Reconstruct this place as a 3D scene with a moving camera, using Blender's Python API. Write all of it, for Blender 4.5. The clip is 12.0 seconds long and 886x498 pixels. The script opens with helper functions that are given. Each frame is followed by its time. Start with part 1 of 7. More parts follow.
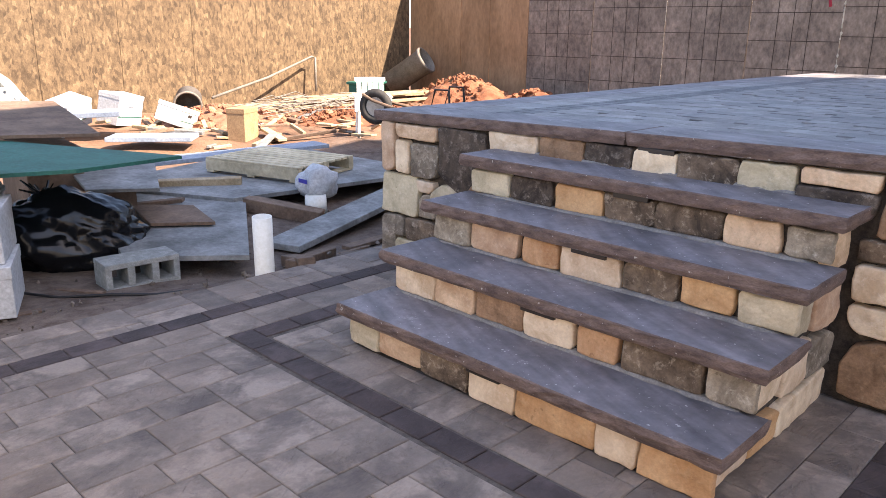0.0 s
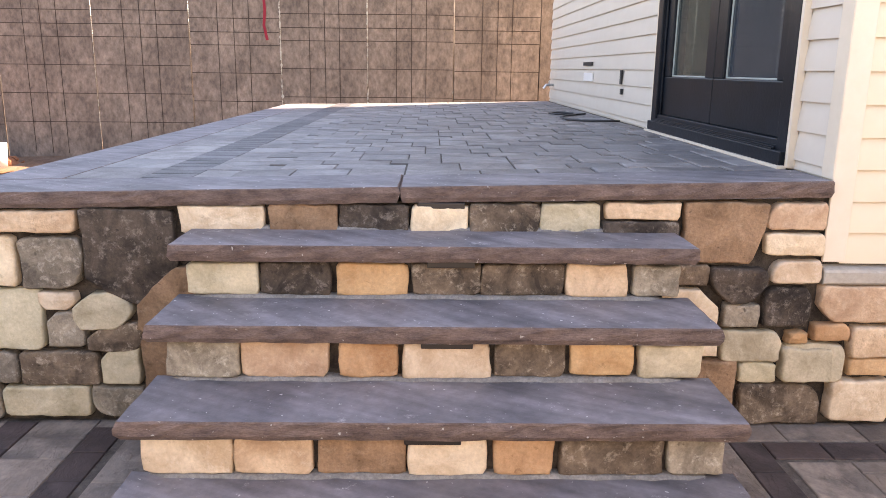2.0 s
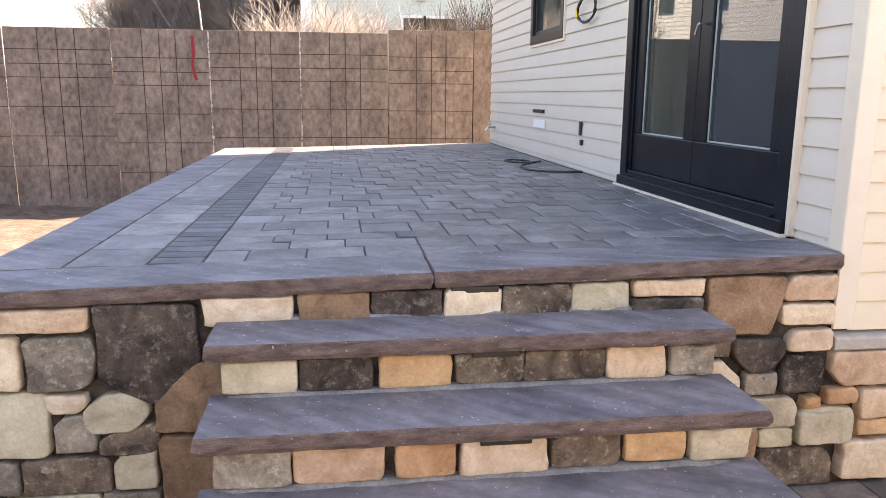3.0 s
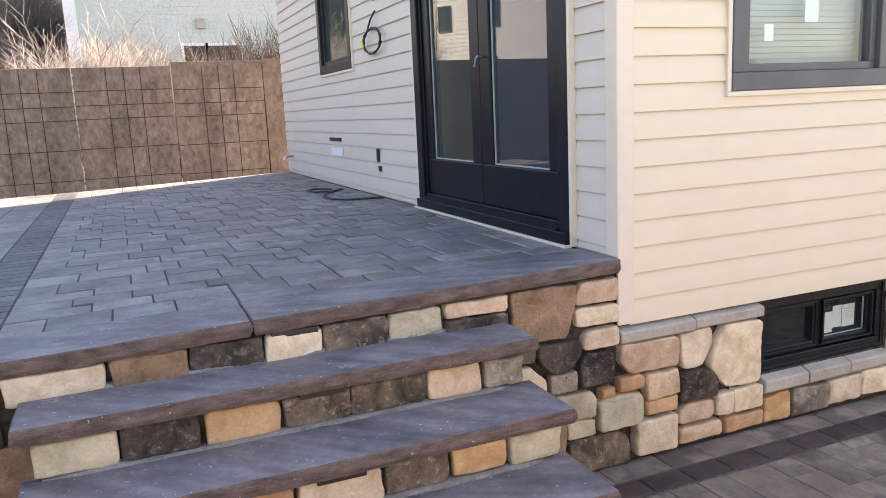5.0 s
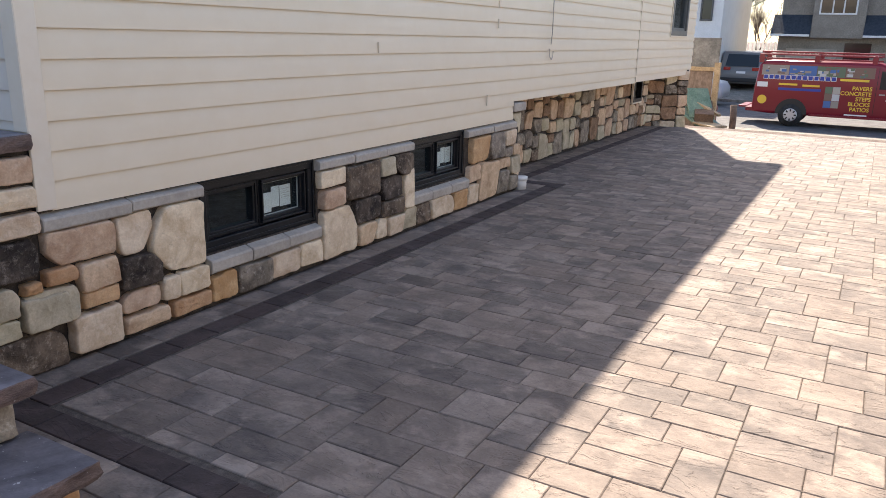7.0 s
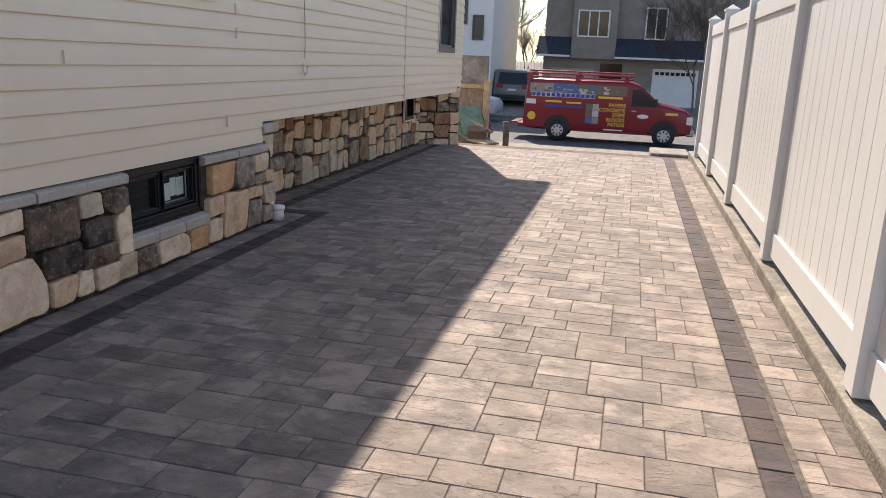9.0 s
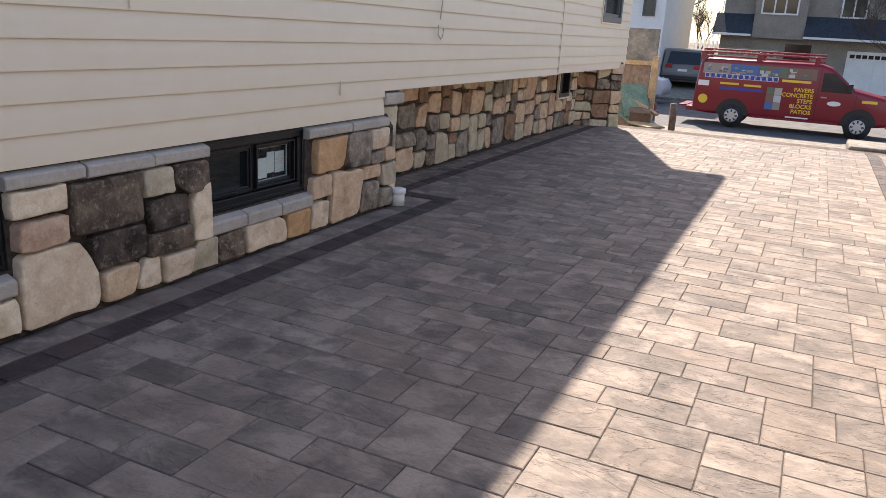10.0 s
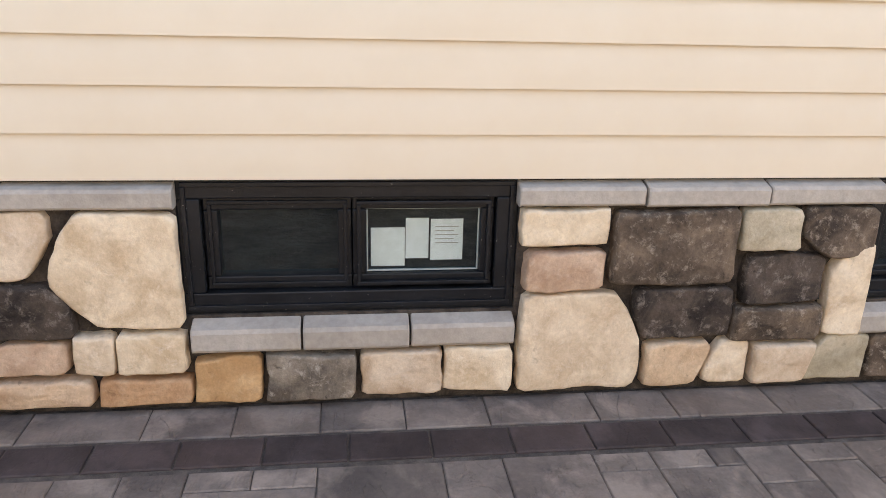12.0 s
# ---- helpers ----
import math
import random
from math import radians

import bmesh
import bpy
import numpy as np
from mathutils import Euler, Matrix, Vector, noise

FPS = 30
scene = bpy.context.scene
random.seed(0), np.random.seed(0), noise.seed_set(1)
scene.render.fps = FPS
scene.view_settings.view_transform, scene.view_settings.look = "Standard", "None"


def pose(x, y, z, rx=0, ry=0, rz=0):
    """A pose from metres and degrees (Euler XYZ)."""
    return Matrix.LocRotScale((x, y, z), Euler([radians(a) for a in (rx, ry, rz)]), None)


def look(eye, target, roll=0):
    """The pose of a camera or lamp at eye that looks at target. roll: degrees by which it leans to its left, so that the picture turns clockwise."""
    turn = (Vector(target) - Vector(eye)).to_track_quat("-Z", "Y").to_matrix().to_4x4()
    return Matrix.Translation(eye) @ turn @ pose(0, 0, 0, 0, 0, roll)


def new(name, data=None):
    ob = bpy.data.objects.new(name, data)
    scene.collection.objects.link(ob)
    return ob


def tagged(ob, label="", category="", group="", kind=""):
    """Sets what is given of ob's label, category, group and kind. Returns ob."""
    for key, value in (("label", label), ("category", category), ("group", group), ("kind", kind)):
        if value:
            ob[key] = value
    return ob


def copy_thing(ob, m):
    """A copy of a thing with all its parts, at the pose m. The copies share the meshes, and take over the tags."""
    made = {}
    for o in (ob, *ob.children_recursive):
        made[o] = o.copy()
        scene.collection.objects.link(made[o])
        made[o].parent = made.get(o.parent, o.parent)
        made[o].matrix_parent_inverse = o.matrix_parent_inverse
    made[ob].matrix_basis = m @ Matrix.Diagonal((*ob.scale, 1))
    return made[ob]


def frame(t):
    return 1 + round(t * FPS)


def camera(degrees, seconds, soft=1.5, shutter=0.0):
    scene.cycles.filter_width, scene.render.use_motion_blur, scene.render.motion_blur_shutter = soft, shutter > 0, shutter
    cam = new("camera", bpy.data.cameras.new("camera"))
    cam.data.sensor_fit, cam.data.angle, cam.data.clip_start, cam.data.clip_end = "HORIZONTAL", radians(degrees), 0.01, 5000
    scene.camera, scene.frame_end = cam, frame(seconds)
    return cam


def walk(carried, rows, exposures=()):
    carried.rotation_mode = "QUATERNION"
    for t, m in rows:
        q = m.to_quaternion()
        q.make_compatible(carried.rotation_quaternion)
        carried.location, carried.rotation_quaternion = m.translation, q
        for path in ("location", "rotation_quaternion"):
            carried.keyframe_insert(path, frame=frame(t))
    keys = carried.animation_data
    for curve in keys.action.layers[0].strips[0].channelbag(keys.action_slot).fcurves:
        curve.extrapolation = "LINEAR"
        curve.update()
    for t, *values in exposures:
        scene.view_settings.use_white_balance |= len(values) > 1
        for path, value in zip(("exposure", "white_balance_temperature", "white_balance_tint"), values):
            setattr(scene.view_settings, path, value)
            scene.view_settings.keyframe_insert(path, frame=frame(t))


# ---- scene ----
cam = camera(60.4, 12.0, soft=0.4)
PATH = [
    (0, (0.593, 0.763, 1.255), (-0.753, 2.133, 0.698), 0.8),
    (0.5, (0.157, 0.794, 1.261), (-0.871, 2.422, 0.719), 1.2),
    (0.9, (-0.178, 0.878, 1.257), (-0.909, 2.669, 0.748), 1.8),
    (1, (-0.268, 0.886, 1.257), (-0.916, 2.711, 0.758), 1.9),
    (1.1, (-0.386, 0.914, 1.261), (-0.956, 2.77, 0.779), 2.0),
    (1.5, (-0.662, 0.908, 1.256), (-0.942, 2.835, 0.802), 1.2),
    (2, (-0.951, 0.972, 1.247), (-0.917, 2.918, 0.785), 0.7),
    (2.5, (-1.192, 1.048, 1.339), (-1.003, 2.992, 0.907), 0.7),
    (2.7, (-1.288, 1.077, 1.379), (-1.059, 3.019, 0.957), 0.7),
    (4.3, (-1.448, 1.04, 1.549), (-1.021, 2.975, 1.278), -2.1),
    (4.5, (-1.461, 1.021, 1.534), (-0.963, 2.936, 1.244), -2.4),
    (5, (-1.394, 0.998, 1.514), (-0.64, 2.816, 1.155), -2.7),
    (5.5, (-1.363, 0.992, 1.45), (-0.394, 2.701, 1.073), -1.1),
    (6, (-1.333, 0.963, 1.381), (-0.181, 2.549, 0.984), -0.1),
    (6.5, (-1.276, 0.951, 1.295), (0.17, 2.26, 0.851), 0.5),
    (7, (-1.214, 0.926, 1.264), (0.467, 1.862, 0.721), 1.4),
    (7.4, (-1.208, 0.783, 1.277), (0.562, 1.522, 0.712), 1.7),
    (7.5, (-1.19, 0.78, 1.285), (0.598, 1.472, 0.717), 1.7),
    (7.7, (-1.119, 0.792, 1.314), (0.7, 1.403, 0.75), 2.7),
    (9.3, (-0.255, 0.998, 1.227), (1.635, 1.433, 0.738), 2.4),
    (9.5, (-0.065, 1.027, 1.213), (1.811, 1.493, 0.698), 2.9),
    (10, (0.385, 1.119, 1.151), (2.127, 1.926, 0.592), 3.4),
    (10.5, (0.685, 1.248, 1.143), (2.084, 2.553, 0.559), 4.3),
    (11, (0.984, 1.344, 1.095), (1.848, 3.029, 0.451), 4.7),
    (11.5, (1.27, 1.59, 1.052), (1.68, 3.437, 0.402), 2.4),
    (12, (1.601, 1.729, 1.042), (1.839, 3.606, 0.393), 1.5),
]
EXPOSURES = [(0.0, 2.13, 7250, 18), (0.5, 2.3, 7500, 20), (1.0, 2.55, 7850, 21), (1.5, 2.6, 8200, 21), (2.0, 2.62, 8450, 21), (2.5, 2.55, 8250, 20), (4.5, 2.2, 7500, 17), (5.5, 2.2, 7650, 18), (6.5, 2.07, 7500, 15), (7.0, 1.32, 6650, 14),
             (7.5, 0.88, 6250, 13), (9.3, 0.76, 6580, 14), (9.5, 0.76, 6580, 14), (10.0, 1.08, 6600, 15), (10.5, 1.82, 6900, 13), (11.0, 2.2, 7200, 13), (12.0, 2.25, 7700, 14)]
walk(cam, [(t, look(eye, target, roll)) for t, eye, target, roll in PATH], EXPOSURES)

# ---- light ----
world = bpy.data.worlds.new("world")
scene.world = world
world.use_nodes = True
SUN_EL, SUN_AZ = 45.0, 21.0     # height, and turn from +x towards +y
sky = world.node_tree.nodes.new("ShaderNodeTexSky")
sky.sky_type, sky.sun_disc = "NISHITA", False
sky.sun_elevation, sky.sun_rotation = radians(SUN_EL), radians(90 - SUN_AZ)
world.node_tree.links.new(sky.outputs[0], world.node_tree.nodes["Background"].inputs[0])
world.node_tree.nodes["Background"].inputs[1].default_value = 0.125
sun = new("sun", bpy.data.lights.new("sun", "SUN"))
sun.data.energy, sun.data.angle, sun.data.color = 5.0, radians(0.53), (1.0, 0.90, 0.76)
sd = Vector((math.cos(radians(SUN_EL)) * math.cos(radians(SUN_AZ)), math.cos(radians(SUN_EL)) * math.sin(radians(SUN_AZ)), math.sin(radians(SUN_EL))))
sun.matrix_world = look(sd * 50, (0, 0, 0))


# ---- materials ----
def rgb(c):
    return (*c, 1.0)


def mat(name, c1, c2, scale=6.0, rough=0.8, bump=0.15, metal=0.0, var=0.0, stretch=(1, 1, 1), fine=9.0, spec=0.4, speck=None, mid=0.5, grainy=0.6):
    """Two-colour mottled surface with finer grain, relief and per-object variation."""
    m = bpy.data.materials.new(name)
    m.use_nodes = True
    nt = m.node_tree
    n, l = nt.nodes, nt.links
    bsdf = n["Principled BSDF"]
    geo = n.new("ShaderNodeNewGeometry")
    mp = n.new("ShaderNodeMapping")
    mp.inputs["Scale"].default_value = stretch
    l.new(geo.outputs["Position"], mp.inputs[0])
    n1 = n.new("ShaderNodeTexNoise")
    n1.inputs["Scale"].default_value, n1.inputs["Detail"].default_value, n1.inputs["Roughness"].default_value = scale, 5, 0.6
    n2 = n.new("ShaderNodeTexNoise")
    n2.inputs["Scale"].default_value, n2.inputs["Detail"].default_value, n2.inputs["Roughness"].default_value = scale * fine, 4, 0.65
    l.new(mp.outputs[0], n1.inputs["Vector"])
    l.new(mp.outputs[0], n2.inputs["Vector"])
    ramp = n.new("ShaderNodeValToRGB")
    ramp.color_ramp.elements[0].position, ramp.color_ramp.elements[1].position = mid - 0.17, mid + 0.17
    ramp.color_ramp.elements[0].color, ramp.color_ramp.elements[1].color = rgb(c1), rgb(c2)
    l.new(n1.outputs["Fac"], ramp.inputs[0])
    col = ramp.outputs[0]
    grain = n.new("ShaderNodeMix")
    grain.data_type, grain.blend_type = "RGBA", "OVERLAY"
    grain.inputs["Factor"].default_value = grainy
    l.new(col, grain.inputs["A"])
    l.new(n2.outputs["Fac"], grain.inputs["B"])
    col = grain.outputs["Result"]
    if speck:
        n3 = n.new("ShaderNodeTexNoise")
        n3.inputs["Scale"].default_value, n3.inputs["Detail"].default_value = speck[1], 2
        l.new(geo.outputs["Position"], n3.inputs["Vector"])
        r3 = n.new("ShaderNodeValToRGB")
        r3.color_ramp.elements[0].position, r3.color_ramp.elements[1].position = speck[2], speck[2] + 0.05
        l.new(n3.outputs["Fac"], r3.inputs[0])
        mx = n.new("ShaderNodeMix")
        mx.data_type = "RGBA"
        l.new(r3.outputs[0], mx.inputs["Factor"])
        l.new(col, mx.inputs["A"])
        mx.inputs["B"].default_value = rgb(speck[0])
        col = mx.outputs["Result"]
    if var:
        oi = n.new("ShaderNodeObjectInfo")
        rnd = oi.outputs["Random"]
        if var < 0:
            rnd = geo.outputs["Random Per Island"]
        mr = n.new("ShaderNodeMapRange")
        mr.inputs["To Min"].default_value, mr.inputs["To Max"].default_value = 1 - abs(var), 1 + abs(var)
        l.new(rnd, mr.inputs["Value"])
        hsv = n.new("ShaderNodeHueSaturation")
        l.new(mr.outputs[0], hsv.inputs["Value"])
        l.new(col, hsv.inputs["Color"])
        col = hsv.outputs[0]
    l.new(col, bsdf.inputs["Base Color"])
    bsdf.inputs["Roughness"].default_value, bsdf.inputs["Metallic"].default_value = rough, metal
    bsdf.inputs["Specular IOR Level"].default_value = spec
    if bump:
        b = n.new("ShaderNodeBump")
        b.inputs["Strength"].default_value, b.inputs["Distance"].default_value = bump, 0.02
        l.new(n2.outputs["Fac"], b.inputs["Height"])
        l.new(b.outputs[0], bsdf.inputs["Normal"])
    return m


def plain(name, c, rough=0.5, metal=0.0, emit=0.0):
    m = bpy.data.materials.new(name)
    m.use_nodes = True
    b = m.node_tree.nodes["Principled BSDF"]
    b.inputs["Base Color"].default_value, b.inputs["Roughness"].default_value, b.inputs["Metallic"].default_value = rgb(c), rough, metal
    return m


def glass(name, tint=(0.9, 0.95, 0.95), rough=0.0, ior=1.9):
    """A thin pane: clear, with a mirror's gloss that grows at a slant."""
    m = bpy.data.materials.new(name)
    m.use_nodes = True
    n, l = m.node_tree.nodes, m.node_tree.links
    n.remove(n["Principled BSDF"])
    tr, gl, lw, mx = n.new("ShaderNodeBsdfTransparent"), n.new("ShaderNodeBsdfGlossy"), n.new("ShaderNodeLayerWeight"), n.new("ShaderNodeMixShader")
    tr.inputs[0].default_value = rgb(tint)
    gl.inputs["Roughness"].default_value = rough
    f0 = ((ior - 1) / (ior + 1)) ** 2
    power, gloss = n.new("ShaderNodeMath"), n.new("ShaderNodeMath")
    power.operation, power.inputs[1].default_value = "POWER", 5.0
    gloss.operation, gloss.inputs[1].default_value, gloss.inputs[2].default_value = "MULTIPLY_ADD", 1 - f0, f0
    l.new(lw.outputs["Facing"], power.inputs[0])
    l.new(power.outputs[0], gloss.inputs[0])
    l.new(gloss.outputs[0], mx.inputs[0])
    l.new(tr.outputs[0], mx.inputs[1])
    l.new(gl.outputs[0], mx.inputs[2])
    l.new(mx.outputs[0], n["Material Output"].inputs[0])
    return m


def stone_mat(name, dark, light, dust, pits=0.3, dusty=0.3, scale=7.0, bump=0.5, hue=0.02):
    """Split fieldstone: soft blotches, dusty scuffs, dark pits; each stone takes its own piece of the pattern and its own tone."""
    m = bpy.data.materials.new(name)
    m.use_nodes = True
    n, l = m.node_tree.nodes, m.node_tree.links
    bsdf = n["Principled BSDF"]
    geo, oi = n.new("ShaderNodeNewGeometry"), n.new("ShaderNodeObjectInfo")
    shift = n.new("ShaderNodeVectorMath")
    shift.operation = "MULTIPLY_ADD"
    shift.inputs[1].default_value = (41.0, 23.0, 67.0)
    l.new(oi.outputs["Random"], shift.inputs[0])
    l.new(geo.outputs["Position"], shift.inputs[2])

    def cloud(sc, det, ro, dist=0.0):
        t = n.new("ShaderNodeTexNoise")
        t.inputs["Scale"].default_value, t.inputs["Detail"].default_value, t.inputs["Roughness"].default_value, t.inputs["Distortion"].default_value = sc, det, ro, dist
        l.new(shift.outputs[0], t.inputs["Vector"])
        return t.outputs["Fac"]

    def span(fac, a, b, lo=0.0, hi=1.0):
        r = n.new("ShaderNodeMapRange")
        for key, v in (("From Min", a), ("From Max", b), ("To Min", lo), ("To Max", hi)):
            r.inputs[key].default_value = v
        l.new(fac, r.inputs["Value"])
        return r.outputs[0]

    def blend(fac, a, b, mode="MIX"):
        x = n.new("ShaderNodeMix")
        x.data_type, x.blend_type = "RGBA", mode
        l.new(fac, x.inputs["Factor"])
        for key, v in (("A", a), ("B", b)):
            if isinstance(v, tuple):
                x.inputs[key].default_value = rgb(v)
            else:
                l.new(v, x.inputs[key])
        return x.outputs["Result"]
    blotch, grain, pit, scuff = cloud(scale, 6, 0.62, 0.6), cloud(90, 5, 0.7), cloud(38, 4, 0.6, 0.4), cloud(scale * 3.2, 7, 0.75, 0.3)
    col = blend(span(blotch, 0.34, 0.66), dark, light)
    col = blend(span(scuff, 0.53, 0.70, 0.0, dusty), col, dust)
    col = blend(span(pit, 0.36, 0.28, 0.0, pits), col, (dark[0] * 0.3, dark[1] * 0.28, dark[2] * 0.26))
    tone = n.new("ShaderNodeHueSaturation")
    l.new(span(oi.outputs["Random"], 0, 1, 0.5 - hue * 0.3, 0.5 + hue * 0.3), tone.inputs["Hue"])
    l.new(span(grain, 0.3, 0.7, 1 - 0.35 * pits, 1 + 0.35 * pits), tone.inputs["Value"])
    l.new(col, tone.inputs["Color"])
    tone2 = n.new("ShaderNodeHueSaturation")
    l.new(span(oi.outputs["Random"], 0, 1, 0.88, 1.10), tone2.inputs["Value"])
    l.new(tone.outputs[0], tone2.inputs["Color"])
    l.new(tone2.outputs[0], bsdf.inputs["Base Color"])
    bsdf.inputs["Roughness"].default_value, bsdf.inputs["Specular IOR Level"].default_value = 0.88, 0.3
    last = None
    for fac, dist, st in ((scuff, 0.010, bump), (pit, 0.006, bump), (grain, 0.002, bump)):
        b = n.new("ShaderNodeBump")
        b.inputs["Distance"].default_value, b.inputs["Strength"].default_value = dist, st
        l.new(fac, b.inputs["Height"])
        if last:
            l.new(last, b.inputs["Normal"])
        last = b.outputs[0]
    l.new(last, bsdf.inputs["Normal"])
    return m


STONE = {
    "c": stone_mat("cream_stone", (0.55, 0.395, 0.255), (0.79, 0.645, 0.475), (0.84, 0.735, 0.60), 0.25, 0.45, 9.0, 0.45),
    "t": stone_mat("tan_stone", (0.45, 0.285, 0.175), (0.70, 0.51, 0.345), (0.76, 0.62, 0.47), 0.35, 0.4, 9.0, 0.5),
    "o": stone_mat("orange_stone", (0.43, 0.235, 0.110), (0.63, 0.40, 0.22), (0.66, 0.50, 0.33), 0.4, 0.3, 6.0, 0.45),
    "g": stone_mat("green_grey_stone", (0.36, 0.30, 0.195), (0.62, 0.53, 0.38), (0.66, 0.60, 0.47), 0.35, 0.4, 6.0, 0.45),
    "y": stone_mat("grey_stone", (0.12, 0.096, 0.073), (0.38, 0.315, 0.24), (0.58, 0.51, 0.42), 0.6, 0.75, 8.0, 0.7),
    "d": stone_mat("dark_brown_stone", (0.060, 0.043, 0.031), (0.245, 0.178, 0.124), (0.52, 0.43, 0.335), 0.6, 0.8, 9.0, 0.85, 0.0),
    "k": stone_mat("charcoal_stone", (0.028, 0.021, 0.017), (0.130, 0.098, 0.075), (0.40, 0.34, 0.285), 0.6, 0.6, 9.0, 0.85, 0.0),
    "b": stone_mat("brown_stone", (0.19, 0.112, 0.064), (0.38, 0.235, 0.142), (0.46, 0.34, 0.235), 0.6, 0.4, 9.0, 0.7, 0.0),
}
M_MORTAR = mat("mortar", (0.025, 0.019, 0.015), (0.105, 0.083, 0.066), 20, 0.95, 0.5)
M_BLUESTONE = mat("bluestone", (0.114, 0.106, 0.115), (0.238, 0.214, 0.222), 3.2, 0.6, 0.2, speck=((0.50, 0.48, 0.47), 70, 0.70), var=0.07, grainy=0.4)
n, l = M_BLUESTONE.node_tree.nodes, M_BLUESTONE.node_tree.links
# slanting quarry streaks, on another bearing for each slab
turn, grow, info = n.new("ShaderNodeVectorRotate"), n.new("ShaderNodeMapping"), n.new("ShaderNodeObjectInfo")
spin = n.new("ShaderNodeMapRange")
spin.inputs["To Min"].default_value, spin.inputs["To Max"].default_value = 0.35, 1.0
l.new(info.outputs["Random"], spin.inputs["Value"])
turn.rotation_type = "Z_AXIS"
l.new(spin.outputs[0], turn.inputs["Angle"])
l.new(n["Geometry"].outputs["Position"], turn.inputs["Vector"])
grow.inputs["Scale"].default_value = (2.2, 17, 17)
l.new(turn.outputs[0], grow.inputs[0])
streak, smix, scuff, sramp, chips = n.new("ShaderNodeTexNoise"), n.new("ShaderNodeMix"), n.new("ShaderNodeTexNoise"), n.new("ShaderNodeMapRange"), n.new("ShaderNodeMix")
streak.inputs["Scale"].default_value, streak.inputs["Detail"].default_value = 1.0, 4
l.new(grow.outputs[0], streak.inputs["Vector"])
smix.data_type, smix.blend_type = "RGBA", "OVERLAY"
smix.inputs["Factor"].default_value = 0.75
l.new(n["Principled BSDF"].inputs["Base Color"].links[0].from_socket, smix.inputs["A"])
l.new(streak.outputs["Fac"], smix.inputs["B"])
# pale scuffs where the slabs were dragged
scuff.inputs["Scale"].default_value, scuff.inputs["Detail"].default_value, scuff.inputs["Roughness"].default_value = 9, 9, 0.8
l.new(n["Geometry"].outputs["Position"], scuff.inputs["Vector"])
for key, v in (("From Min", 0.60), ("From Max", 0.68), ("To Max", 0.7)):
    sramp.inputs[key].default_value = v
l.new(scuff.outputs["Fac"], sramp.inputs["Value"])
chips.data_type = "RGBA"
chips.inputs["B"].default_value = (0.40, 0.375, 0.37, 1)
l.new(sramp.outputs[0], chips.inputs["Factor"])
l.new(smix.outputs["Result"], chips.inputs["A"])
l.new(chips.outputs["Result"], n["Principled BSDF"].inputs["Base Color"])
M_EDGE = mat("rock_faced_edge", (0.11, 0.074, 0.062), (0.25, 0.174, 0.145), 12, 0.8, 0.7, stretch=(1, 1, 3), speck=((0.52, 0.48, 0.44), 60, 0.70))
M_CAULK = mat("grey_bedding_mortar", (0.19, 0.175, 0.163), (0.30, 0.28, 0.26), 14, 0.95, 0.4)
